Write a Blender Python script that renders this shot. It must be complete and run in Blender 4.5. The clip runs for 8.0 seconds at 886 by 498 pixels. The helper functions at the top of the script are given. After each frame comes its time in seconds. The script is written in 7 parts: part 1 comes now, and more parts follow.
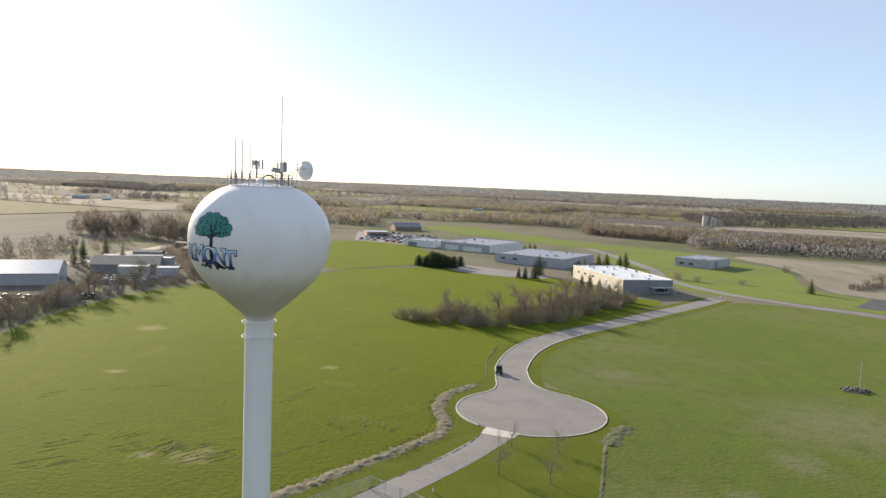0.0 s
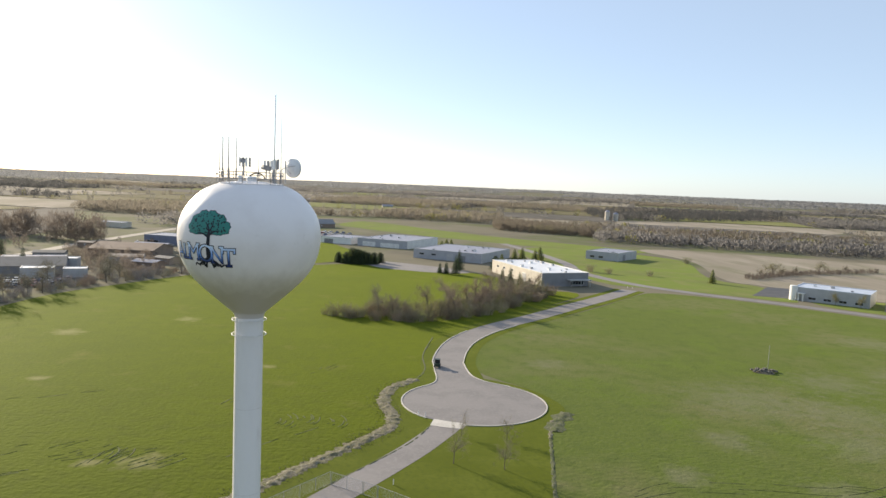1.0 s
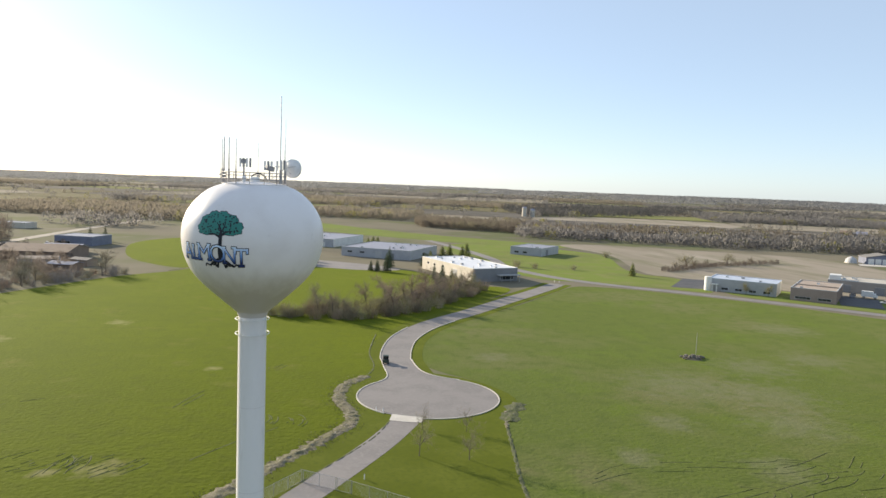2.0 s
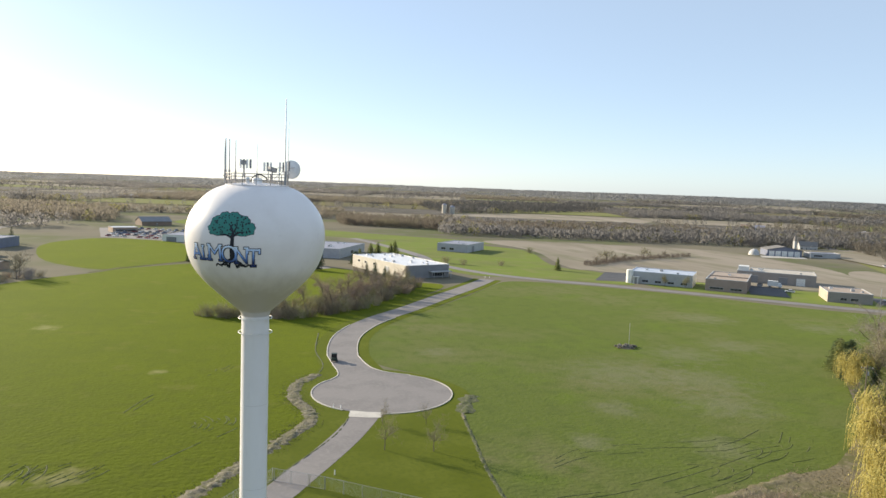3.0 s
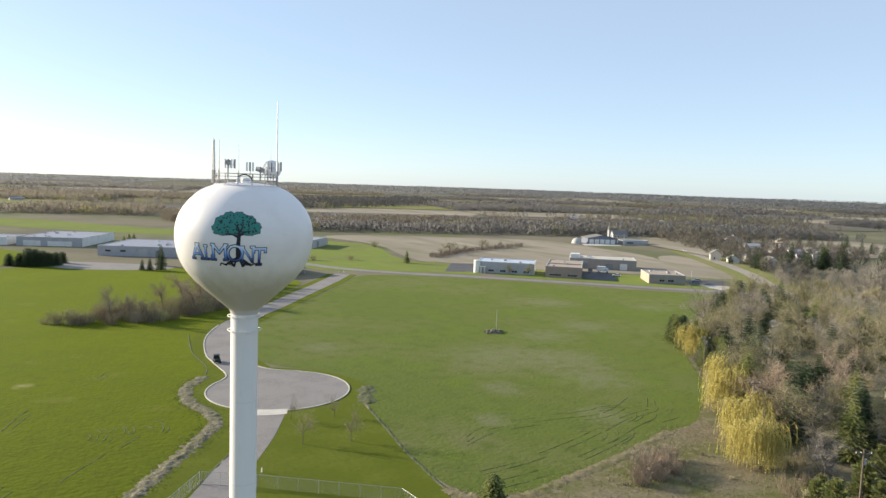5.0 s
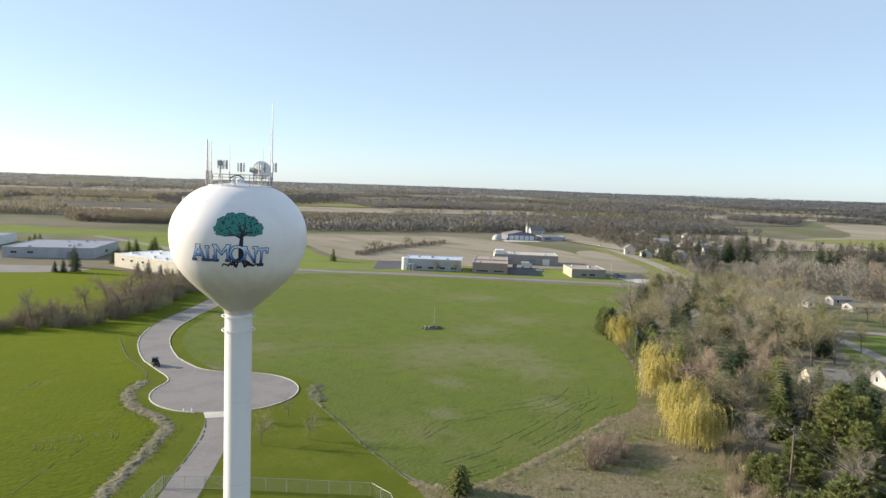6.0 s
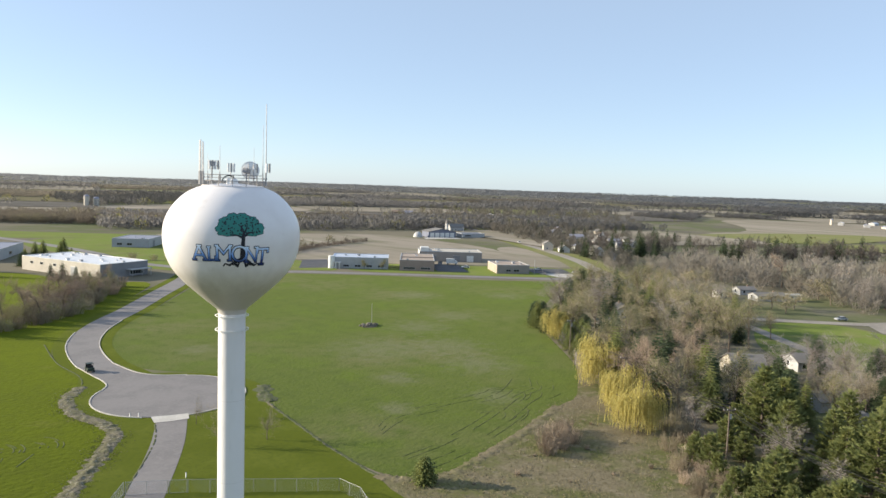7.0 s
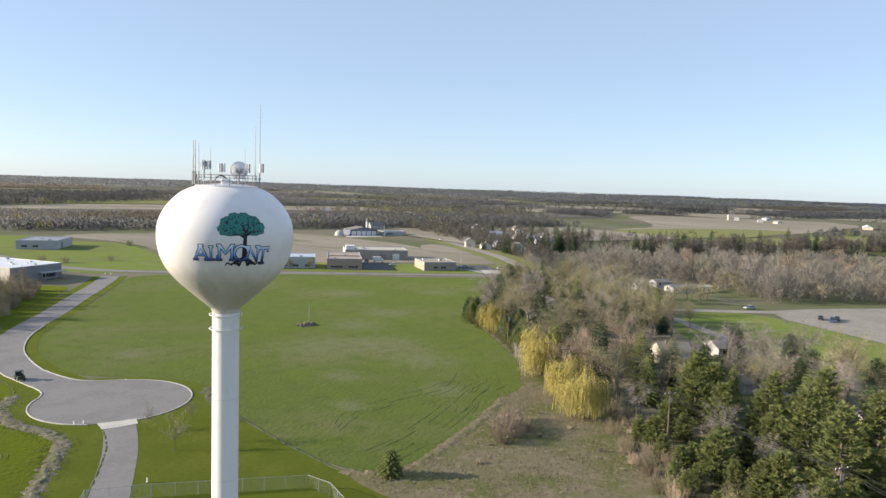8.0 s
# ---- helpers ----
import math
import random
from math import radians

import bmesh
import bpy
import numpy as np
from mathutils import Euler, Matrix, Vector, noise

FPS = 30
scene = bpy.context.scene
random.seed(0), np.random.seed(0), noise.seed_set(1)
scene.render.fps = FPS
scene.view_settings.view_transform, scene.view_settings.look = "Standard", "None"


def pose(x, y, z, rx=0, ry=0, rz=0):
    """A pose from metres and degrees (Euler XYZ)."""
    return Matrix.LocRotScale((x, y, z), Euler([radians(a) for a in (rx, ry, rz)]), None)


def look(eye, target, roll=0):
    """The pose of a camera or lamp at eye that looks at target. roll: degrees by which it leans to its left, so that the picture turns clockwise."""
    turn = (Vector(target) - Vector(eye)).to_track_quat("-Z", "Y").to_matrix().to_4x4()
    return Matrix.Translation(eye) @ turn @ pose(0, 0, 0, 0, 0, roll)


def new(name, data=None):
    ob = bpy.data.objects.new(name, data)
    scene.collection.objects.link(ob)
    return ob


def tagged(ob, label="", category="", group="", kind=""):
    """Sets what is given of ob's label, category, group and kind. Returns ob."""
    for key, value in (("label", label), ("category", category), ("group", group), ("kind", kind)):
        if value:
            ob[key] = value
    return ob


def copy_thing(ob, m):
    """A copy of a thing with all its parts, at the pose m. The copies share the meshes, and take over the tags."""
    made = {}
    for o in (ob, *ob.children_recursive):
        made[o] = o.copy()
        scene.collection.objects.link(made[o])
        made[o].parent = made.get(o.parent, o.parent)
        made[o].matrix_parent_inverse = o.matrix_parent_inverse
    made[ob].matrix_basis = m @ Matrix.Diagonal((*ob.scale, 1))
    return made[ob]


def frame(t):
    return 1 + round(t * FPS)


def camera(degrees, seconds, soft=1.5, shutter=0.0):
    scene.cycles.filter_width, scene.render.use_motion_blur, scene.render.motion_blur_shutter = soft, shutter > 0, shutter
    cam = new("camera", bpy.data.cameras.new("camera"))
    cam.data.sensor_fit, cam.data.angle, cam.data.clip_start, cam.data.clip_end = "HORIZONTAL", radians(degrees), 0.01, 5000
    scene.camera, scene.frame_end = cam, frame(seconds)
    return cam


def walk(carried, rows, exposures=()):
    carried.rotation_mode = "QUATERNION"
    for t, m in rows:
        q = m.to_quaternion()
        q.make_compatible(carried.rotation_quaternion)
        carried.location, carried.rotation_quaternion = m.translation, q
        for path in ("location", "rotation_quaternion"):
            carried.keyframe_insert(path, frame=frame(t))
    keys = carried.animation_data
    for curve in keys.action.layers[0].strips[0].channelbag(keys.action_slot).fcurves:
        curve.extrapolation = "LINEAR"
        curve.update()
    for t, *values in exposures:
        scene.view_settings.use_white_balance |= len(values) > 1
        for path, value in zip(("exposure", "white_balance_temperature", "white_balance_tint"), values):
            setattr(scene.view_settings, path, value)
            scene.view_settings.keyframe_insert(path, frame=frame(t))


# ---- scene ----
cam = camera(63.66, 8.0)
PATH = [
    (0.0, pose(17.676, -63.463, 45.224, 84.727, -2.369, 1.380)),
    (0.5, pose(13.931, -64.416, 45.132, 84.716, -2.368, -2.452)),
    (1.0, pose(10.079, -65.279, 45.057, 84.723, -2.363, -6.174)),
    (1.5, pose(6.053, -65.950, 45.014, 84.741, -2.318, -9.658)),
    (3.0, pose(-6.238, -67.176, 45.056, 84.773, -2.133, -19.828)),
    (3.5, pose(-10.319, -67.216, 45.039, 84.795, -2.094, -23.399)),
    (4.0, pose(-14.332, -66.850, 45.000, 84.811, -2.035, -27.000)),
    (4.5, pose(-18.228, -66.086, 44.966, 84.819, -1.978, -30.575)),
    (6.0, pose(-29.478, -62.595, 45.098, 84.813, -1.999, -41.043)),
    (6.5, pose(-33.157, -61.101, 45.115, 84.837, -1.984, -44.575)),
    (7.0, pose(-36.755, -59.320, 45.087, 84.856, -1.960, -48.103)),
    (7.5, pose(-40.242, -57.340, 45.056, 84.885, -1.917, -51.633)),
    (8.0, pose(-43.677, -55.274, 45.007, 84.917, -1.868, -55.111)),
]
walk(cam, PATH, [(0, 0.88, 6600, 10.0), (4, 0.93, 6500, 8.0), (6.5, 0.90, 6350, 8.0), (8, 0.82, 6250, 10.0)])

# ---- light ----
SUN_BEARING, SUN_HEIGHT = -38.0, 17.0
world = bpy.data.worlds.new("daylight")
scene.world = world
world.use_nodes = True
sky = world.node_tree.nodes.new("ShaderNodeTexSky")
sky.sky_type = "NISHITA"
sky.sun_disc = False
sky.sun_elevation = radians(SUN_HEIGHT)
sky.sun_rotation = radians(SUN_BEARING)
sky.altitude, sky.air_density, sky.dust_density, sky.ozone_density = 1500, 0.8, 1.4, 1.3
# a thin even haze over the clear sky
haze = world.node_tree.nodes.new("ShaderNodeMix")
haze.data_type = "RGBA"
haze.inputs[0].default_value = 0.58
haze.inputs[7].default_value = (2.62, 3.12, 3.76, 1)
world.node_tree.links.new(sky.outputs[0], haze.inputs[6])
world.node_tree.links.new(haze.outputs[2], world.node_tree.nodes["Background"].inputs[0])
world.node_tree.nodes["Background"].inputs[1].default_value = 0.125
sun = new("sun", bpy.data.lights.new("sun", "SUN"))
sun.data.energy, sun.data.angle, sun.data.color = 5.0, radians(0.6), (1.0, 0.86, 0.66)
_b, _e = radians(SUN_BEARING), radians(SUN_HEIGHT)
SUN_WAY = Vector((math.sin(_b) * math.cos(_e), math.cos(_b) * math.cos(_e), math.sin(_e)))
sun.matrix_world = look(SUN_WAY * 200, (0, 0, 0))


# ---- materials ----
def surface(name, colors, scales, rough=0.8, bump=0.0, bump_scale=10.0, metal=0.0, spec=0.3, stretch=(1, 1, 1), translucent=0.0, soft_normal=0.0, sheen=0.0, depth=0.05):
    """Noise-mixed colours: colors[0] is the body; each further colour is laid on by a noise of its own scale (per metre)."""
    m = bpy.data.materials.new(name)
    m.use_nodes = True
    n, l = m.node_tree.nodes, m.node_tree.links
    b = n["Principled BSDF"]
    b.inputs["Roughness"].default_value, b.inputs["Metallic"].default_value = rough, metal
    b.inputs["Specular IOR Level"].default_value = spec
    if sheen:
        b.inputs["Sheen Weight"].default_value, b.inputs["Sheen Roughness"].default_value = sheen, 0.5
        top = max(max(c) for c in colors)
        b.inputs["Sheen Tint"].default_value = (*[v / top for v in colors[0]], 1)
    co = n.new("ShaderNodeTexCoord")
    mp = n.new("ShaderNodeMapping")
    mp.inputs["Scale"].default_value = stretch
    l.new(co.outputs["Object"], mp.inputs[0])
    last = None
    for i, (c, (sc, lo, hi)) in enumerate(zip(colors[1:], scales)):
        t = n.new("ShaderNodeTexNoise")
        t.inputs["Scale"].default_value, t.inputs["Detail"].default_value = sc, 5.0
        t.inputs["Roughness"].default_value = 0.6
        l.new(mp.outputs[0], t.inputs["Vector"])
        r = n.new("ShaderNodeMapRange")
        r.inputs["From Min"].default_value, r.inputs["From Max"].default_value = lo, hi
        l.new(t.outputs["Fac"], r.inputs["Value"])
        x = n.new("ShaderNodeMix")
        x.data_type = "RGBA"
        l.new(r.outputs[0], x.inputs[0])
        if last is None:
            x.inputs[6].default_value = (*colors[0], 1)
        else:
            l.new(last, x.inputs[6])
        x.inputs[7].default_value = (*c, 1)
        last = x.outputs[2]
    if last is None:
        b.inputs["Base Color"].default_value = (*colors[0], 1)
    else:
        l.new(last, b.inputs["Base Color"])
    if bump:
        t = n.new("ShaderNodeTexNoise")
        t.inputs["Scale"].default_value, t.inputs["Detail"].default_value = bump_scale, 4.0
        l.new(mp.outputs[0], t.inputs["Vector"])
        u = n.new("ShaderNodeBump")
        u.inputs["Strength"].default_value, u.inputs["Distance"].default_value = min(bump, 1.0), depth * bump
        l.new(t.outputs["Fac"], u.inputs["Height"])
        l.new(u.outputs[0], b.inputs["Normal"])
    if soft_normal:
        g, mx, cb = n.new("ShaderNodeNewGeometry"), n.new("ShaderNodeMix"), n.new("ShaderNodeCombineXYZ")
        mx.data_type = "VECTOR"
        mx.inputs[0].default_value = soft_normal
        cb.inputs[0].default_value, cb.inputs[1].default_value, cb.inputs[2].default_value = 0.0, 0.0, 1.0
        l.new(g.outputs["Normal"], mx.inputs[4])
        l.new(cb.outputs[0], mx.inputs[5])
        l.new(mx.outputs[1], b.inputs["Normal"])
    if translucent:
        tr = n.new("ShaderNodeBsdfTranslucent")
        if last is None:
            tr.inputs[0].default_value = (*colors[0], 1)
        else:
            l.new(last, tr.inputs[0])
        mx = n.new("ShaderNodeMixShader")
        mx.inputs[0].default_value = translucent
        l.new(b.outputs[0], mx.inputs[1])
        l.new(tr.outputs[0], mx.inputs[2])
        l.new(mx.outputs[0], n["Material Output"].inputs[0])
    return m


M_GROUND = surface("rough_land", [(0.19, 0.172, 0.125), (0.135, 0.145, 0.075), (0.21, 0.188, 0.145), (0.15, 0.138, 0.105)], [(0.006, 0.45, 0.55), (0.03, 0.5, 0.7), (0.015, 0.5, 0.62)], 0.95, 0.6, 0.8, spec=0.03)
M_WHEAT_W = surface("young_wheat_west", [(0.056, 0.071, 0.006), (0.045, 0.058, 0.0075), (0.082, 0.078, 0.024), (0.069, 0.086, 0.008), (0.046, 0.057, 0.0085)], [(0.03, 0.42, 0.62), (0.075, 0.58, 0.7), (0.9, 0.45, 0.8), (0.28, 0.48, 0.68)], 0.9, 1.0, 1.1, spec=0.03, sheen=0.125, depth=0.15)
M_FALLOW = surface("grey_brown_fallow", [(0.148, 0.136, 0.118), (0.122, 0.114, 0.098), (0.168, 0.152, 0.132)], [(0.012, 0.45, 0.6), (0.05, 0.5, 0.68)], 0.95, 0.5, 0.7, stretch=(1, 0.35, 1), spec=0.03)
M_WHEAT_E = surface("young_wheat_east", [(0.078, 0.101, 0.024), (0.116, 0.113, 0.055), (0.083, 0.116, 0.02), (0.096, 0.113, 0.04), (0.068, 0.089, 0.025)], [(0.022, 0.46, 0.64), (0.05, 0.52, 0.68), (0.9, 0.45, 0.8), (0.22, 0.48, 0.68)], 0.9, 1.0, 1.1, spec=0.03, sheen=0.065, depth=0.15)
M_LAWN = surface("mown_lawn", [(0.076, 0.093, 0.012), (0.096, 0.112, 0.018), (0.06, 0.076, 0.014)], [(0.12, 0.45, 0.65), (1.2, 0.45, 0.75)], 0.9, 0.6, 4.0, spec=0.03, sheen=0.055)
M_SCRUB = surface("dead_scrub_grass", [(0.19, 0.162, 0.105), (0.125, 0.132, 0.05), (0.24, 0.205, 0.14), (0.11, 0.095, 0.06)], [(0.08, 0.45, 0.6), (0.5, 0.52, 0.7), (1.7, 0.5, 0.72)], 0.95, 1.0, 1.5, spec=0.03)
M_STUBBLE = surface("stubble_field", [(0.27, 0.238, 0.195), (0.215, 0.192, 0.15), (0.185, 0.176, 0.122), (0.3, 0.268, 0.222)], [(0.02, 0.42, 0.58), (0.05, 0.5, 0.64), (0.012, 0.55, 0.62)], 0.95, 0.5, 0.7, stretch=(1, 0.25, 1), spec=0.03, sheen=0.035)
M_FARGREEN = surface("far_green_field", [(0.125, 0.16, 0.04), (0.115, 0.13, 0.05), (0.16, 0.155, 0.07)], [(0.02, 0.45, 0.6), (0.09, 0.5, 0.7)], 0.95, 0.5, 1.5, spec=0.03, sheen=0.055)
M_PALEGREEN = surface("thin_grass", [(0.14, 0.15, 0.06), (0.17, 0.155, 0.085), (0.11, 0.125, 0.05)], [(0.03, 0.45, 0.6), (0.15, 0.5, 0.7)], 0.95, 0.5, 1.5, spec=0.03, sheen=0.055)
M_ASPHALT = surface("weathered_asphalt", [(0.222, 0.206, 0.2), (0.19, 0.177, 0.173), (0.25, 0.234, 0.226)], [(0.15, 0.45, 0.6), (1.5, 0.5, 0.75)], 0.85, 0.3, 30.0)
M_NEWASPHALT = surface("dark_asphalt", [(0.07, 0.072, 0.08), (0.095, 0.095, 0.1)], [(0.2, 0.45, 0.65)], 0.8, 0.2, 30.0)
M_GRAVEL = surface("tan_gravel_paving", [(0.295, 0.265, 0.225), (0.25, 0.225, 0.195), (0.33, 0.3, 0.26)], [(0.06, 0.45, 0.6), (0.5, 0.5, 0.7)], 0.9, 0.3, 8.0)
M_CONCRETE = surface("pale_concrete", [(0.52, 0.49, 0.44), (0.44, 0.41, 0.37), (0.58, 0.56, 0.52)], [(0.4, 0.45, 0.65), (3, 0.5, 0.7)], 0.8, 0.2, 20.0)
M_SOIL = surface("bare_soil", [(0.2, 0.165, 0.115), (0.13, 0.1, 0.065), (0.33, 0.29, 0.22)], [(0.6, 0.45, 0.62), (2.0, 0.55, 0.72)], 0.95, 1.0, 3.0, spec=0.03)
M_TANK = surface("white_tank_paint", [(0.79, 0.755, 0.745), (0.73, 0.69, 0.675), (0.66, 0.62, 0.6)], [(0.25, 0.45, 0.7), (0.9, 0.6, 0.8)], 0.38, 0.04, 1.2, spec=0.45)


def underside_shade_grime(m, low, high, color, most):
    """Paints the underside's shade and grime as grey-brown streaks, with a ragged upper limit."""
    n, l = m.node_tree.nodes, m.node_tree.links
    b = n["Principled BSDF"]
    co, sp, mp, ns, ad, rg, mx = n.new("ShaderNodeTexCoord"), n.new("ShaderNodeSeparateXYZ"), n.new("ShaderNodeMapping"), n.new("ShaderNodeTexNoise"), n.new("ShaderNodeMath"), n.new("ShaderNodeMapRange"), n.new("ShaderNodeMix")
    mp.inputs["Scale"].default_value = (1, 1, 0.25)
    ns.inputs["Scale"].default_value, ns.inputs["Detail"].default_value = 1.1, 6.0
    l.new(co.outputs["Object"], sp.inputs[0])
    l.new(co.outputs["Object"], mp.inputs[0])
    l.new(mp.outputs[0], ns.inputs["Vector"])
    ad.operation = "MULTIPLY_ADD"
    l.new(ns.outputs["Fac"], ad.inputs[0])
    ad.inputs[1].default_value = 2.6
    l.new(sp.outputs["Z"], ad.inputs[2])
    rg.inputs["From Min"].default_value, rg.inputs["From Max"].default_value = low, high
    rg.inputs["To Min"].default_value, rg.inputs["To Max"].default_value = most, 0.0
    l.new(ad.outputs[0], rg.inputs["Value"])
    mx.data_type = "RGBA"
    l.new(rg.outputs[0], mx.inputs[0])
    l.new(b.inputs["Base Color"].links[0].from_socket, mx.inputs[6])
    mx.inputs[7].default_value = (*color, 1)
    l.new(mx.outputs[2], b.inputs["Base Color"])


M_SHAFT = surface("white_shaft_paint", [(0.77, 0.745, 0.74), (0.7, 0.675, 0.665), (0.64, 0.61, 0.6)], [(0.25, 0.45, 0.7), (0.9, 0.6, 0.8)], 0.42, 0.04, 1.2, spec=0.4, stretch=(1, 1, 0.3))
underside_shade_grime(M_TANK, 36.0, 38.6, (0.47, 0.43, 0.4), 0.8)
M_STEEL = surface("galvanised_steel", [(0.5, 0.5, 0.5), (0.4, 0.4, 0.41)], [(3, 0.4, 0.6)], 0.45, metal=0.6)
M_WHITE = surface("white_plastic", [(0.75, 0.75, 0.74), (0.66, 0.66, 0.66)], [(2, 0.45, 0.65)], 0.5)
M_GREY = surface("grey_equipment", [(0.3, 0.3, 0.31), (0.22, 0.22, 0.23)], [(3, 0.45, 0.65)], 0.6)
M_DARK = surface("dark_rubber", [(0.02, 0.02, 0.022), (0.035, 0.035, 0.037)], [(4, 0.45, 0.65)], 0.7)
M_BARK = surface("grey_bark", [(0.15, 0.12, 0.095), (0.2, 0.175, 0.15), (0.09, 0.075, 0.06)], [(1.2, 0.4, 0.6), (6, 0.5, 0.7)], 0.95, 0.8, 8.0, spec=0.03)
M_TWIG = surface("bare_twigs", [(0.34, 0.295, 0.205), (0.29, 0.25, 0.175), (0.37, 0.33, 0.225)], [(0.3, 0.4, 0.6), (1.5, 0.45, 0.65)], 0.95, spec=0.03)
M_TWIG_RED = surface("reddish_twigs", [(0.37, 0.285, 0.215), (0.31, 0.24, 0.185)], [(0.4, 0.4, 0.6)], 0.95, spec=0.03)
M_TWIG_GREY = surface("silver_grey_twigs", [(0.34, 0.305, 0.28), (0.28, 0.25, 0.225)], [(0.4, 0.4, 0.6)], 0.95, spec=0.03)
M_TWIG_BROWN = surface("dull_brown_twigs", [(0.22, 0.18, 0.13), (0.18, 0.15, 0.105), (0.25, 0.21, 0.15)], [(0.4, 0.4, 0.6), (1.5, 0.45, 0.65)], 0.95, spec=0.03)
M_BUD = surface("spring_buds", [(0.25, 0.245, 0.08), (0.2, 0.21, 0.07), (0.28, 0.255, 0.105)], [(0.3, 0.4, 0.6), (2, 0.5, 0.7)], 0.8, translucent=0.4)
M_NEEDLE = surface("spruce_needles", [(0.068, 0.096, 0.05), (0.092, 0.124, 0.056), (0.05, 0.074, 0.04)], [(0.35, 0.4, 0.6), (1.8, 0.5, 0.7)], 0.75, translucent=0.15)
M_PINE = surface("pine_needles", [(0.205, 0.235, 0.085), (0.26, 0.275, 0.095), (0.14, 0.175, 0.07)], [(0.35, 0.4, 0.6), (1.8, 0.5, 0.7)], 0.75, translucent=0.4)
M_WILLOW = surface("yellow_willow_shoots", [(0.5, 0.43, 0.14), (0.42, 0.36, 0.11), (0.58, 0.51, 0.2)], [(0.5, 0.4, 0.6), (2, 0.5, 0.7)], 0.8, translucent=0.35)
M_WEED = surface("dry_weeds", [(0.36, 0.29, 0.22), (0.27, 0.215, 0.155)], [(0.5, 0.4, 0.6)], 0.95, spec=0.03)
M_DEADGRASS = surface("dead_grass_blades", [(0.235, 0.2, 0.13), (0.19, 0.165, 0.1), (0.15, 0.15, 0.06)], [(0.3, 0.4, 0.6), (1.1, 0.5, 0.7)], 0.95, spec=0.03)
M_CLUMPWOOD = surface("brown_bare_crowns", [(0.235, 0.2, 0.172), (0.2, 0.173, 0.15), (0.27, 0.23, 0.185)], [(0.03, 0.45, 0.6), (0.2, 0.5, 0.7)], 0.95, translucent=0.4, spec=0.03, soft_normal=0.75)
M_BROWNWOOD = surface("brown_belt_woods", [(0.245, 0.218, 0.18), (0.22, 0.197, 0.166), (0.25, 0.236, 0.17), (0.2, 0.18, 0.15)], [(0.012, 0.45, 0.6), (0.03, 0.52, 0.66), (0.06, 0.58, 0.68)], 0.95, translucent=0.45, spec=0.03, soft_normal=0.94)
# horizon haze is put into these woods' colour, a cool blue-grey
M_DEEPHAZEWOOD = surface("hazed_horizon_woods", [(0.258, 0.27, 0.29), (0.235, 0.248, 0.27), (0.28, 0.283, 0.288)], [(0.004, 0.45, 0.6), (0.012, 0.52, 0.66)], 0.95, translucent=0.5, spec=0.03, soft_normal=0.94)
M_PALEWOOD = surface("pale_bare_crowns", [(0.42, 0.375, 0.31), (0.36, 0.325, 0.275), (0.4, 0.385, 0.275), (0.32, 0.29, 0.235)], [(0.03, 0.45, 0.6), (0.05, 0.52, 0.66), (0.09, 0.58, 0.68)], 0.95, translucent=0.5, spec=0.03, soft_normal=0.7)
# distance haze put into the crown colours: greyed tones, close together
M_FARHAZEWOOD = surface("hazed_far_woods", [(0.258, 0.252, 0.248), (0.238, 0.234, 0.236), (0.27, 0.26, 0.238), (0.22, 0.221, 0.217)], [(0.006, 0.45, 0.6), (0.018, 0.52, 0.66), (0.05, 0.58, 0.68)], 0.95, translucent=0.45, spec=0.03, soft_normal=0.95)
M_BUDWOOD = surface("budding_woods", [(0.275, 0.25, 0.21), (0.25, 0.23, 0.196), (0.28, 0.268, 0.2), (0.23, 0.212, 0.178)], [(0.02, 0.45, 0.6), (0.035, 0.52, 0.66), (0.06, 0.58, 0.68)], 0.95, translucent=0.45, spec=0.03, soft_normal=0.94)
M_FARBUD = surface("far_budding_crowns", [(0.3, 0.29, 0.12), (0.25, 0.25, 0.11), (0.33, 0.3, 0.15)], [(0.02, 0.45, 0.6), (0.06, 0.5, 0.7)], 0.95, translucent=0.5, spec=0.03, soft_normal=0.8)
M_GLASS = surface("window_glass", [(0.02, 0.025, 0.03), (0.03, 0.035, 0.04)], [(0.5, 0.4, 0.6)], 0.08, spec=0.8)


def bare_patches(m, spots, color, most):
    """Thin patches of bare earth in a field: spots are (x, y, radius)."""
    n, l = m.node_tree.nodes, m.node_tree.links
    b = n["Principled BSDF"]
    co, ns = n.new("ShaderNodeTexCoord"), n.new("ShaderNodeTexNoise")
    ns.inputs["Scale"].default_value, ns.inputs["Detail"].default_value = 0.35, 6.0
    l.new(co.outputs["Object"], ns.inputs["Vector"])
    for x, y, r in spots:
        d, a, s, mx = n.new("ShaderNodeVectorMath"), n.new("ShaderNodeMath"), n.new("ShaderNodeMapRange"), n.new("ShaderNodeMix")
        d.operation = "DISTANCE"
        l.new(co.outputs["Object"], d.inputs[0])
        d.inputs[1].default_value = (x, y, 0)
        a.operation = "MULTIPLY_ADD"
        l.new(ns.outputs["Fac"], a.inputs[0])
        a.inputs[1].default_value = 1.9 * r
        l.new(d.outputs["Value"], a.inputs[2])
        s.inputs["From Min"].default_value, s.inputs["From Max"].default_value = 1.05 * r, 1.85 * r
        s.inputs["To Min"].default_value, s.inputs["To Max"].default_value = most, 0.0
        l.new(a.outputs[0], s.inputs["Value"])
        mx.data_type = "RGBA"
        l.new(s.outputs[0], mx.inputs[0])
        l.new(b.inputs["Base Color"].links[0].from_socket, mx.inputs[6])
        mx.inputs[7].default_value = (*color, 1)
        l.new(mx.outputs[2], b.inputs["Base Color"])


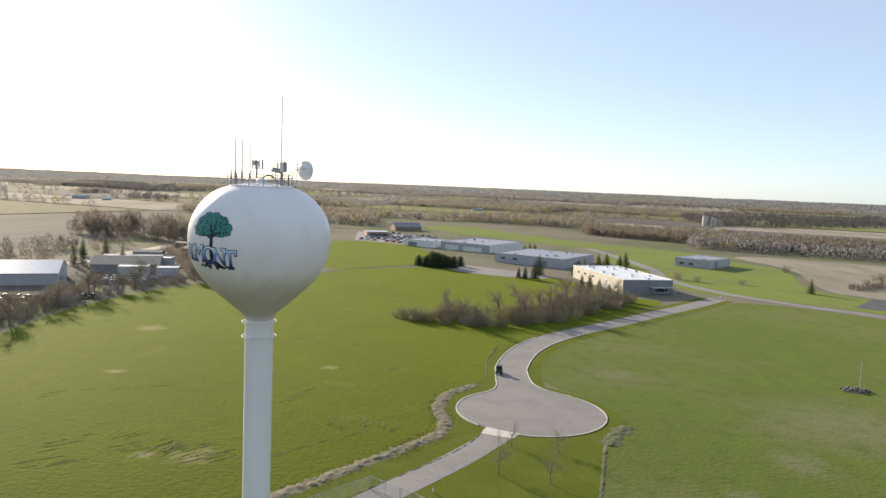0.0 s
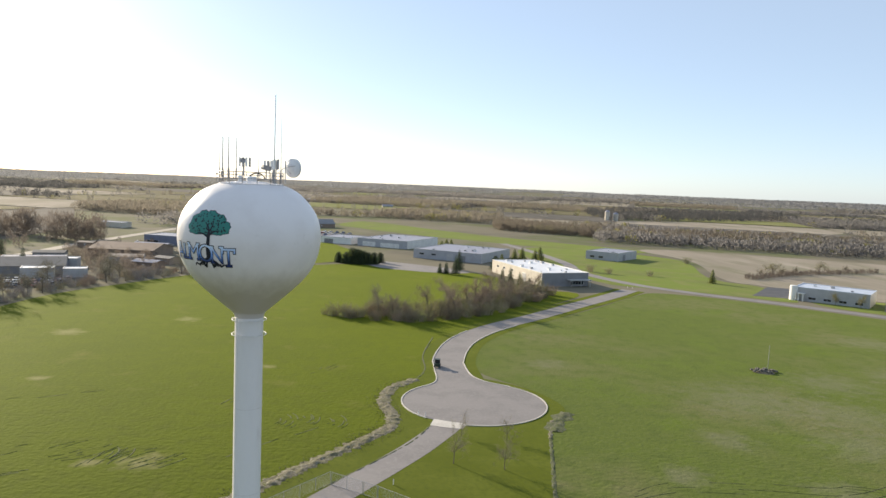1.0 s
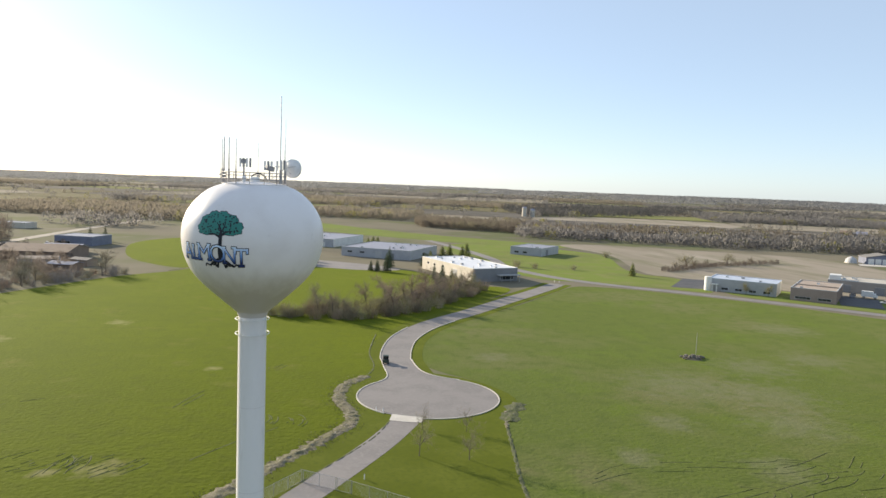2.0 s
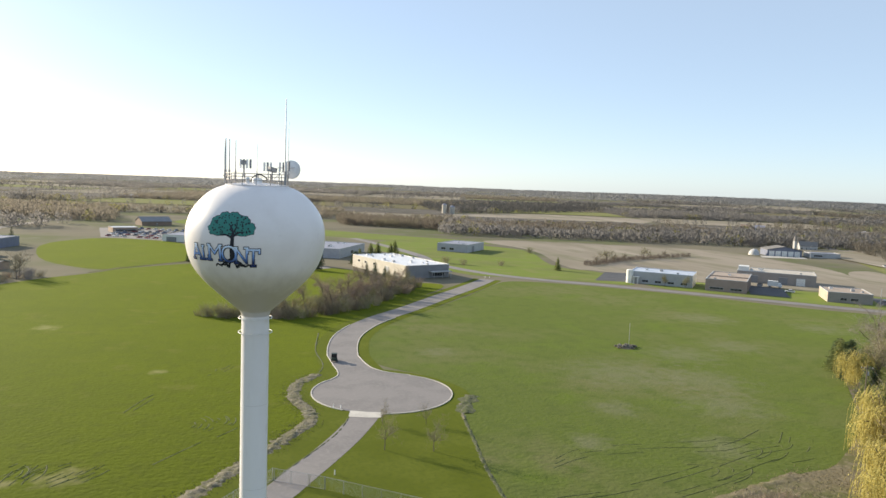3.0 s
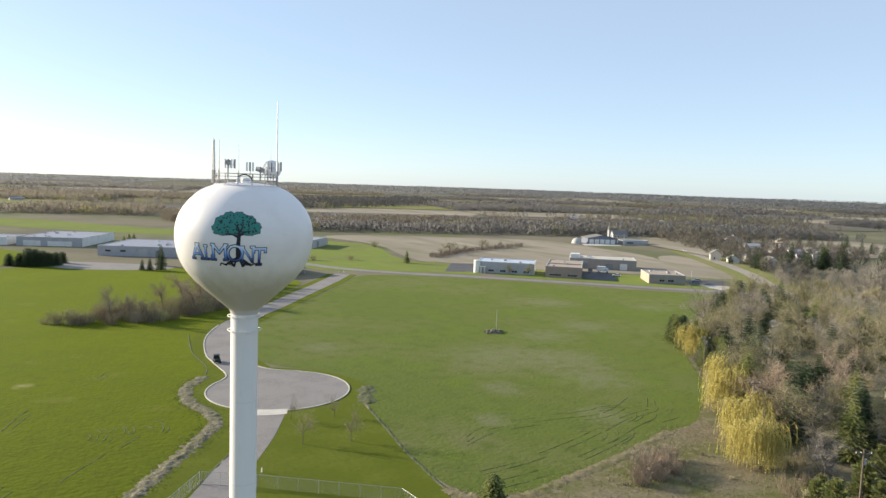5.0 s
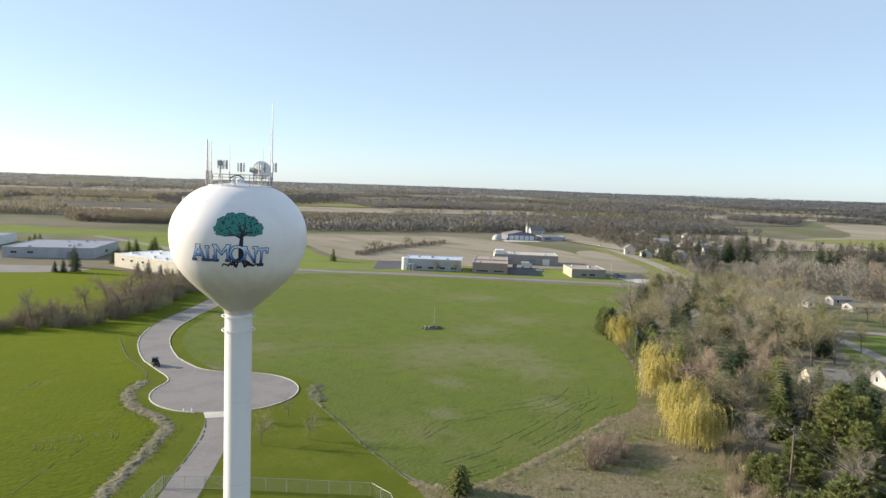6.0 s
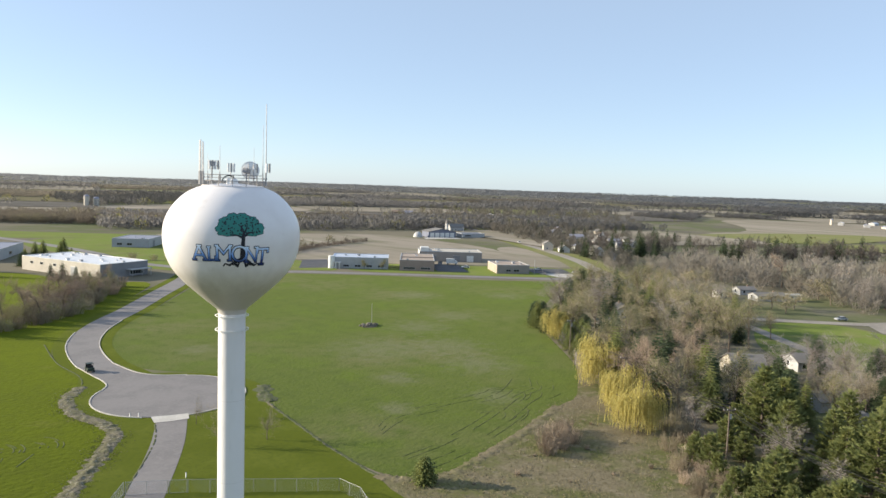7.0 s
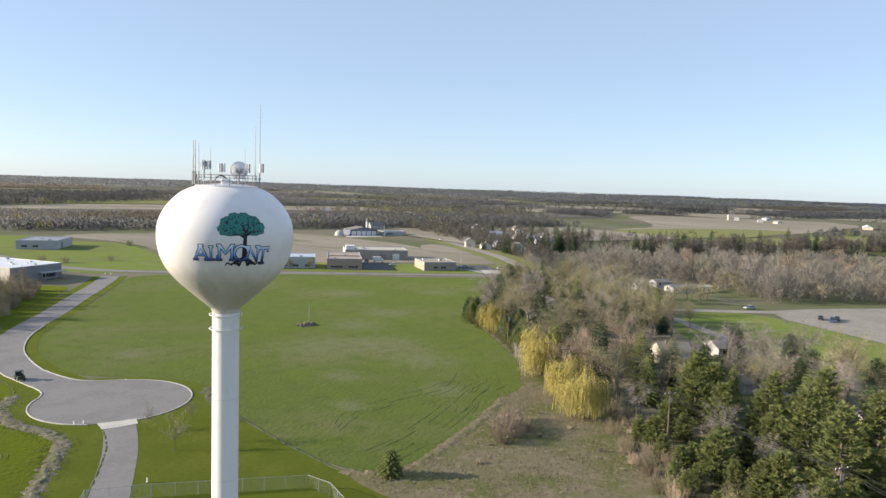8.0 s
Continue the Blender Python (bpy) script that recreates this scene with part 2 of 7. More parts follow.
bare_patches(M_WHEAT_W, [(-43, 159, 5), (-70, 138, 6), (-23.4, 46.2, 4.4), (-31, 45.6, 2.6), (-12, 104, 2.5), (-58, 92, 3)], (0.19, 0.165, 0.095), 0.85)
bare_patches(M_WHEAT_E, [(96, 80, 19), (125, 94, 14), (148, 100, 12), (103, 52, 13), (112, 70, 15), (78, 56, 7), (84, 32, 8), (200, 116, 12), (62, 40, 6), (170, 140, 14), (58, 110, 7)], (0.145, 0.138, 0.095), 0.6)


def paint(name, c, rough=0.55, spec=0.3, metal=0.0, worn=0.85, scale=0.3):
    return surface(name, [c, tuple(v * worn for v in c), tuple(min(1, v * 1.08) for v in c)], [(scale, 0.42, 0.68), (scale * 6, 0.5, 0.75)], rough, spec=spec, metal=metal)


# ---- mesh building ----
class Build:
    """Collects vertices and faces of one mesh."""

    def __init__(self):
        self.v, self.f = [], []

    def add(self, verts, faces):
        k = len(self.v)
        self.v += [tuple(p) for p in verts]
        self.f += [tuple(i + k for i in q) for q in faces]
        return self

    def box(self, x0, y0, z0, x1, y1, z1, m=None):
        p = [Vector((x, y, z)) for z in (z0, z1) for y in (y0, y1) for x in (x0, x1)]
        if m is not None:
            p = [m @ q for q in p]
        return self.add(p, [(0, 2, 3, 1), (4, 5, 7, 6), (0, 1, 5, 4), (2, 6, 7, 3), (0, 4, 6, 2), (1, 3, 7, 5)])

    def tube(self, a, b, ra, rb=None, n=6, caps=True):
        a, b = Vector(a), Vector(b)
        rb = ra if rb is None else rb
        d = (b - a).normalized()
        u = d.orthogonal().normalized()
        w = d.cross(u)
        ring = [(u * math.cos(2 * math.pi * i / n) + w * math.sin(2 * math.pi * i / n)) for i in range(n)]
        v = [a + r * ra for r in ring] + [b + r * rb for r in ring]
        f = [(i, (i + 1) % n, n + (i + 1) % n, n + i) for i in range(n)]
        if caps:
            f += [tuple(range(n - 1, -1, -1)), tuple(range(n, 2 * n))]
        return self.add(v, f)

    def pipe(self, points, r, n=6):
        """A round bar bent along its points, in one piece."""
        pts = [Vector(p) for p in points]
        v, k = [], len(pts)
        for i, p in enumerate(pts):
            d = (pts[min(i + 1, k - 1)] - pts[max(i - 1, 0)]).normalized()
            u = d.cross(Vector((0.31, 0.17, 0.93))).normalized()
            w = d.cross(u)
            v += [p + (u * math.cos(2 * math.pi * j / n) + w * math.sin(2 * math.pi * j / n)) * r for j in range(n)]
        f = [(i * n + j, i * n + (j + 1) % n, (i + 1) * n + (j + 1) % n, (i + 1) * n + j) for i in range(k - 1) for j in range(n)]
        return self.add(v, f)

    def spike(self, a, b, r, n=3):
        a, b = Vector(a), Vector(b)
        d = (b - a).normalized()
        u = d.orthogonal().normalized()
        w = d.cross(u)
        v = [a + (u * math.cos(2 * math.pi * i / n) + w * math.sin(2 * math.pi * i / n)) * r for i in range(n)] + [b]
        return self.add(v, [(i, (i + 1) % n, n) for i in range(n)])

    def lathe(self, profile, n=48, close=False):
        k = len(profile)
        v = [(r * math.cos(2 * math.pi * j / n), r * math.sin(2 * math.pi * j / n), z) for j in range(n) for r, z in profile]
        f = [(j * k + i, ((j + 1) % n) * k + i, ((j + 1) % n) * k + i + 1, j * k + i + 1) for j in range(n) for i in range(k - 1)]
        if close:
            f += [tuple(j * k + k - 1 for j in range(n)), tuple(j * k for j in range(n - 1, -1, -1))]
        return self.add(v, f)

    def ring(self, R, r, z, n=48, m=8):
        v = [((R + r * math.cos(2 * math.pi * i / m)) * math.cos(2 * math.pi * j / n), (R + r * math.cos(2 * math.pi * i / m)) * math.sin(2 * math.pi * j / n), z + r * math.sin(2 * math.pi * i / m)) for j in range(n) for i in range(m)]
        f = [(j * m + i, ((j + 1) % n) * m + i, ((j + 1) % n) * m + (i + 1) % m, j * m + (i + 1) % m) for j in range(n) for i in range(m)]
        return self.add(v, f)

    def mesh(self, name, material, smooth=False):
        me = bpy.data.meshes.new(name)
        me.from_pydata(self.v, [], self.f)
        me.materials.append(material)
        if smooth:
            me.polygons.foreach_set("use_smooth", [True] * len(me.polygons))
        me.update()
        return me


def part(name, b, material, parent, label="", smooth=False):
    ob = new(name, b.mesh(name, material, smooth))
    if parent is not None:
        ob.parent = parent
    return tagged(ob, label)


def thing(name, label, category, at=(0, 0, 0), turn=0.0, group="", kind=""):
    ob = new(name)
    ob.empty_display_size = 0.2
    ob.matrix_basis = pose(*at, 0, 0, turn)
    return tagged(ob, label, category, group, kind)


def smoothed(points, per=8, closed=False):
    """A Catmull-Rom line through the points."""
    p = [Vector((*q, 0)) if len(q) == 2 else Vector(q) for q in points]
    k, out = len(p), []
    for i in range(k if closed else k - 1):
        a, b, c, d = (p[(i + j) % k] if closed else p[min(max(i + j, 0), k - 1)] for j in (-1, 0, 1, 2))
        for s in range(per):
            t = s / per
            out.append(0.5 * (2 * b + (c - a) * t + (2 * a - 5 * b + 4 * c - d) * t * t + (3 * b - a - 3 * c + d) * t ** 3))
    if not closed:
        out.append(p[-1])
    return out


def rise(x, y):
    """The land lifts gently towards the far distance."""
    d = math.hypot(x, y)
    t = min(max((d - 1300) / 3300, 0), 1)
    return 17 * t * t * (3 - 2 * t) + 3.0 * t * math.sin(x * 0.0021 + 1) * math.cos(y * 0.0017)


SHEETS = []


def sheet(name, outline, z, material, label, category, smooth_edge=0, kind="structure"):
    """A flat piece of land with its outline, in world coordinates, standing z above the ground."""
    pts = [Vector((*q, 0)) for q in outline]
    for _ in range(2 if smooth_edge else 0):
        pts = [q for i, p in enumerate(pts) for q in (p.lerp(pts[(i + 1) % len(pts)], 0.22), p.lerp(pts[(i + 1) % len(pts)], 0.78))]
    SHEETS.append(name)
    z += 0.0006 * len(SHEETS)
    bm = bmesh.new()
    face = bm.faces.new([bm.verts.new((p.x, p.y, rise(p.x, p.y) + z)) for p in pts])
    bmesh.ops.triangulate(bm, faces=[face])
    bmesh.ops.recalc_face_normals(bm, faces=bm.faces)
    if sum(f.normal.z for f in bm.faces) < 0:
        bmesh.ops.reverse_faces(bm, faces=bm.faces)
    me = bpy.data.meshes.new(name)
    bm.to_mesh(me)
    bm.free()
    me.materials.append(material)
    return tagged(new(name, me), label, category, kind=kind)


def ribbon(name, line, width, z, material, label, category, thick=0.0, kind="structure"):
    """A strip along a line; with thick it gets sides down to the ground."""
    b = Build()
    k = len(line)
    rows = []
    for i, p in enumerate(line):
        d = (line[min(i + 1, k - 1)] - line[max(i - 1, 0)]).normalized()
        s = Vector((-d.y, d.x, 0)) * width / 2
        base = rise(p.x, p.y)
        l, r = p + s, p - s
        rows.append(((l.x, l.y, base + z), (r.x, r.y, base + z), (l.x, l.y, base + z - thick), (r.x, r.y, base + z - thick)))
    v = [q for r in rows for q in r]
    f = []
    for i in range(k - 1):
        a, c = 4 * i, 4 * i + 4
        f.append((a + 1, c + 1, c, a))
        if thick:
            f += [(a, c, c + 2, a + 2), (a + 3, c + 3, c + 1, a + 1)]
    b.add(v, f)
    return tagged(part(name, b, material, None), label, category, kind=kind)


def offset(line, s):
    out = []
    for i, p in enumerate(line):
        d = (line[min(i + 1, len(line) - 1)] - line[max(i - 1, 0)]).normalized()
        out.append(p + Vector((-d.y, d.x, 0)) * s)
    return out


def inside(x, y, poly):
    hit, j = False, len(poly) - 1
    for i in range(len(poly)):
        (xi, yi), (xj, yj) = poly[i][:2], poly[j][:2]
        if (yi > y) != (yj > y) and x < (xj - xi) * (y - yi) / (yj - yi) + xi:
            hit = not hit
        j = i
    return hit


# ---- land ----
def make_ground():
    b = Build()
    radii = [0, 40, 100, 200, 350, 600, 1000, 1300, 1600, 1900, 2200, 2500, 2800, 3100, 3500, 3900, 4300, 4650, 4950]
    n = 120
    v = [(0, 0, 0)]
    for r in radii[1:]:
        for j in range(n):
            a = 2 * math.pi * j / n
            v.append((r * math.cos(a), r * math.sin(a), rise(r * math.cos(a), r * math.sin(a))))
    f = [(0, 1 + j, 1 + (j + 1) % n) for j in range(n)]
    for i in range(len(radii) - 2):
        for j in range(n):
            a, c = 1 + i * n, 1 + (i + 1) * n
            f.append((a + j, c + j, c + (j + 1) % n, a + (j + 1) % n))
    b.add(v, f)
    return tagged(part("ground", b, M_GROUND, None), "rolling rough farmland, brown and olive, reaching the horizon", "ground", kind="structure")


make_ground()
FIELD_W = [(-30, 5), (-16, 23), (-7.5, 32.5), (-2.2, 38.8), (2, 44), (7, 50.2), (11.9, 56.5), (16, 62.5), (16.6, 69), (15.4, 78), (17.5, 87.5), (23, 95), (25.6, 104), (26.4, 114), (28, 126), (33, 139), (41, 152), (57, 170), (78, 194), (108, 232), (84, 240), (71, 296), (44, 288), (20, 309), (3, 318), (-15, 308), (-36, 293), (-43, 280), (-64, 262), (-84, 229), (-100, 201), (-107, 162), (-104, 123), (-102, 60), (-90, -70), (-50, -70)]
FIELD_E = [(50, 77), (48.5, 87), (42, 95), (38.5, 101), (38, 112), (41, 125), (46, 136), (55, 149), (76, 171), (97, 193), (124, 225), (137, 239), (150, 236), (168, 225), (190, 204), (211, 181), (231, 152), (252, 134), (262, 122), (232, 110), (200, 96), (163, 77), (139, 52), (121, 34), (110, 27), (96, 18.5), (90, 18.8), (72, 14.5), (56, 11.8), (46, 10.5), (41, 13), (37.5, 18), (38.5, 29), (41.5, 44), (46, 62)]
LAWN = [(46, 63), (41.5, 44), (38.3, 29), (36.8, 18), (34, 11), (32, -30), (-32, -30), (-30, 5), (-17, 24), (-8.5, 33), (-3, 39.5), (1.2, 44.6), (6.2, 51), (11, 57), (15, 63), (15.6, 69), (14.6, 78), (17, 88), (22.5, 95.5), (26, 104), (32, 100), (47, 90), (53, 76), (50, 66)]
SCRUB = [(36.8, 18), (41, 13.2), (46, 10.7), (56, 12), (72, 14.7), (90, 19), (96, 18.7), (110, 27), (114, 16), (104, 0), (92, -24), (76, -60), (60, -95), (20, -95), (32, -30), (34, 11)]
sheet("field_west", FIELD_W, 0.03, M_WHEAT_W, "bright yellow-green field of young wheat with bare patches", "field", 4)
sheet("field_east", FIELD_E, 0.03, M_WHEAT_E, "green field of young wheat with thin brownish patches", "field", 4)
sheet("lawn", LAWN, 0.05, M_LAWN, "mown green lawn round the tower compound", "lawn", 4)
sheet("scrub_ground", SCRUB, 0.035, M_SCRUB, "brown dead grass and scrub at the field's edge", "scrub", 4)
sheet("field_north", [(-43, 287), (-28, 302), (-14, 317), (1, 331), (14, 332), (22, 350), (-2, 405), (-12, 440), (-60, 470), (-90, 420), (-75, 330)], 0.03, M_WHEAT_W, "bright green field beyond the grassy swale", "field", 4)
sheet("grass_strip_north", [(-22, 640), (20, 585), (60, 535), (131, 467), (160, 440), (205, 430), (232, 452), (150, 520), (80, 610), (10, 740)], 0.05, M_FARGREEN, "long strip of green grass before the woods", "grass", 3)
sheet("lawn_north", [(124, 262), (150, 250), (175, 236), (196, 217), (203, 232), (190, 240), (212, 268), (190, 290), (225, 385), (205, 425), (140, 465), (112, 420), (118, 330)], 0.04, M_FARGREEN, "green mown grass between the factory buildings", "lawn", 3)
sheet("lawn_buildings", [(200, 212), (224, 186), (246, 160), (262, 146), (290, 118), (318, 142), (296, 176), (270, 196), (244, 222), (222, 240), (212, 240)], 0.04, M_FARGREEN, "green verge round the workshop buildings", "lawn", 3)
sheet("stubble_field_north", [(196, 285), (214, 270), (226, 243), (246, 224), (272, 200), (300, 182), (330, 205), (378, 262), (388, 330), (398, 390), (340, 425), (250, 475), (213, 462), (232, 392)], 0.05, M_STUBBLE, "tan stubble field with faint furrows", "field", 3)
sheet("stubble_field_far", [(1300, 470), (1480, 20), (760, 100), (712, 180), (730, 262), (900, 240)], 0.3, M_STUBBLE, "wide brown ploughed field far away", "field", 2)
sheet("green_field_far", [(690, 150), (760, 105), (1000, 90), (900, 205), (720, 260), (640, 230)], 0.5, M_PALEGREEN, "pale green field in front of the ploughed land", "field", 2)
sheet("stubble_field_west", [(-232, 310), (-330, 430), (-470, 660), (-360, 900), (-225, 545), (-205, 440), (-210, 350)], 0.1, M_FALLOW, "grey-brown bare field beyond the road", "field", 2)
sheet("yard_west", [(-136, 168), (-124, 198), (-112, 215), (-104, 240), (-118, 262), (-160, 290), (-200, 240), (-190, 180)], 0.05, M_FALLOW, "grey-brown gravel yard of the industrial lots", "yard", 3)
sheet("yard_factory", [(14, 305), (46, 288), (66, 290), (62, 305), (30, 330), (10, 340)], 0.06, M_ASPHALT, "grey gravel lot beside the factory", "yard", 3)
sheet("car_park_north", [(-60, 470), (-12, 442), (0, 455), (-5, 520), (-35, 560), (-70, 560)], 0.07, M_ASPHALT, "busy grey car park of the plant", "car park")
sheet("car_park_east", [(241, -12), (258, -3), (276, -15), (350, -82), (300, -135), (192, -84), (217, -45)], 0.07, M_GRAVEL, "wide pale empty car park", "car park")
sheet("weedy_lot", [(300, 182), (330, 205), (378, 262), (408, 262), (356, 190), (320, 154), (298, 176)], 0.045, M_STUBBLE, "bare tan lot beside the main road", "field", 3)
sheet("green_by_car_park", [(246, 2), (234, 20), (210, 20), (184, 10), (166, -4), (160, -34), (166, -76), (190, -84), (216, -46), (240, -12)], 0.045, M_FARGREEN, "green lawn beside the pale car park", "lawn", 3)
sheet("lot_blue", [(186, 238), (200, 231), (224, 262), (211, 268)], 0.08, M_NEWASPHALT, "dark asphalt lot beside the office building", "car park")

# ---- roads ----
ROAD = smoothed([(31.7, 88), (31.9, 97), (32.2, 110), (35.2, 124), (39.6, 136), (47.2, 149), (57, 161), (69.5, 174), (90, 197.5), (104, 213), (118, 229), (131, 245)], 6)
CROSS = smoothed([(118, 480), (128, 407), (131, 350), (127, 310), (139, 268), (160, 240), (183, 219), (210, 192), (244, 156), (275, 124.5), (292, 108)], 6)
MAIN = smoothed([(820, 800), (600, 500), (492, 349), (430, 268), (359, 180), (306, 129), (262, 82), (232, 44), (226, 36)], 6)
WESTROAD = smoothed([(-190, 150), (-178, 215), (-166, 262), (-162, 322), (-157, 392), (-140, 520), (-120, 640)], 5)
ribbon("verge", ROAD, 14, 0.052, M_LAWN, "mown grass verge along the road", "verge")
ribbon("road", ROAD, 7.6, 0.09, M_ASPHALT, "weathered grey asphalt road curving to a junction", "road")
ribbon("cross_road", CROSS, 7.0, 0.085, M_ASPHALT, "grey road along the workshop fronts", "road")
ribbon("main_verge", MAIN[6:], 26, 0.075, M_PALEGREEN, "thin green verge beside the main road", "verge")
ribbon("main_street", MAIN, 8, 0.1, M_GRAVEL, "pale main road through the village", "road")
ribbon("house_drive", smoothed([(229, 40), (214, 22), (200, 8), (186, -6), (172, -12)], 5), 4.6, 0.115, M_GRAVEL, "pale drive towards the white house", "driveway")
ribbon("road_west", WESTROAD, 8.0, 0.11, M_GRAVEL, "pale road past the industrial lots", "road")
ribbon("car_park_road", smoothed([(226, 36), (237, 19.5), (248, 4), (257, -7)], 4), 6, 0.12, M_GRAVEL, "pale entry road to the car park", "road")

CDS, CDS_R = (33.9, 77.6), 14.9
turn = [(CDS[0] + CDS_R * math.cos(a), CDS[1] + CDS_R * 0.97 * math.sin(a)) for a in [2 * math.pi * i / 72 for i in range(72)]]
sheet("turning_circle", turn, 0.095, M_ASPHALT, "round grey asphalt turning circle at the road's end", "road")
DRIVE = smoothed([(26.7, 63.2), (24.0, 58.4), (19.8, 51.5), (14, 43.2), (8.6, 35.8), (3.5, 28), (0, 15)], 5)
ribbon("driveway", DRIVE, 5.4, 0.075, M_ASPHALT, "grey asphalt driveway to the tower gate", "driveway")
sheet("driveway_apron", [(24.5, 66.9), (23.4, 63.3), (26.3, 62.1), (29.2, 61.4), (30.6, 64.2), (27.5, 65.3)], 0.105, M_CONCRETE, "pale concrete apron where the driveway meets the circle", "apron")


def kerb(name, line):
    return ribbon(name, line, 0.24, 0.19, M_CONCRETE, "pale concrete kerb round the asphalt", "kerb", thick=0.19)


# kerb round the circle, open at the road and at the driveway, and along both sides of the road
def arc(a0, a1, n):
    return [Vector((CDS[0] + (CDS_R + 0.15) * math.cos(radians(a0 + (a1 - a0) * i / n)), CDS[1] + (CDS_R + 0.15) * 0.97 * math.sin(radians(a0 + (a1 - a0) * i / n)), 0)) for i in range(n + 1)]


right_lip = smoothed([(43.6, 89.3), (39.5, 92.4), (37.0, 96.2), (36.1, 101), (36.05, 110)], 6)
left_lip = smoothed([(24.6, 88.9), (27.0, 92.0), (27.9, 96), (28.0, 101), (28.35, 110)], 6)
near = [p for p in offset(ROAD, -3.95) if p.y > 110 and p.y < 160]
far = [p for p in offset(ROAD, 3.95) if p.y > 110 and p.y < 150]
sheet("road_mouth", [(p.x, p.y) for p in left_lip] + [(p.x, p.y) for p in reversed(right_lip)] + [(40, 84), (28, 84)], 0.078, M_ASPHALT, "flared asphalt mouth where the road meets the circle", "road")
kerb("kerb_east", arc(-104, 50, 50) + right_lip + near)
kerb("kerb_west", arc(-136, -232, 36) + left_lip + far)


# ---- water tower ----
def tank_radius(z):
    prof = TANK
    for (r0, z0), (r1, z1) in zip(prof, prof[1:]):
        if z0 <= z <= z1:
            return r0 + (r1 - r0) * (z - z0) / (z1 - z0)
    return prof[-1][0]


_key = [(1.25, 32.3), (1.42, 32.75), (1.75, 33.05), (2.5, 33.7), (3.6, 34.68), (4.55, 35.6), (5.35, 36.6), (5.88, 37.7), (6.14, 38.8), (6.2, 39.8), (6.08, 40.8), (5.7, 41.8), (5.0, 42.8), (4.0, 43.7), (2.8, 44.24), (1.6, 44.46), (0.02, 44.55)]
TANK = [(p.x, p.y) for p in smoothed([(r, z, 0) for r, z in _key], 6)]


def on_tank(u, z, lift=0.02):
    """A point on the tank's skin: u metres round from the emblem's middle, at height z."""
    a = radians(LOGO) + u / 6.15
    r = tank_radius(z) + lift
    return Vector((r * math.sin(a), -r * math.cos(a), z))


LOGO = -25.0


def decal(name, polys, material, parent, lift, label="", zc=0.0):
    """Flat outlines (u, z), triangulated and bent onto the skin of the tank."""
    bm = bmesh.new()
    for poly in polys:
        face = bm.faces.new([bm.verts.new((u, z, 0)) for u, z in poly])
    bmesh.ops.triangulate(bm, faces=bm.faces)
    for _ in range(3):
        long = [e for e in bm.edges if e.calc_length() > 0.35]
        if long:
            bmesh.ops.subdivide_edges(bm, edges=long, cuts=1)
            bmesh.ops.triangulate(bm, faces=bm.faces)
    b = Build()
    b.add([on_tank(v.co.x, v.co.y, lift) for v in bm.verts], [])
    bm.verts.index_update()
    b.f = [tuple(v.index for v in f.verts) for f in bm.faces]
    bm.free()
    return part(name, b, material, parent, label)


def text_outline(body, size):
    """The built-in font's letter as vertices and faces."""
    cu = bpy.data.curves.new("letter", "FONT")
    cu.body, cu.size, cu.fill_mode = body, size, "FRONT"
    cu.resolution_u = 3
    ob = new("letter", cu)
    me = bpy.data.meshes.new_from_object(ob.evaluated_get(bpy.context.evaluated_depsgraph_get()))
    bpy.data.objects.remove(ob)
    bm = bmesh.new()
    bm.from_mesh(me)
    bpy.data.meshes.remove(me)
    return bm


M_RAIL = surface("weathered_rail_steel", [(.33, .31, .3), (.24, .22, .21), (.42, .4, .39)], [(2, .4, .6), (7, .5, .7)], .55, metal=.3)


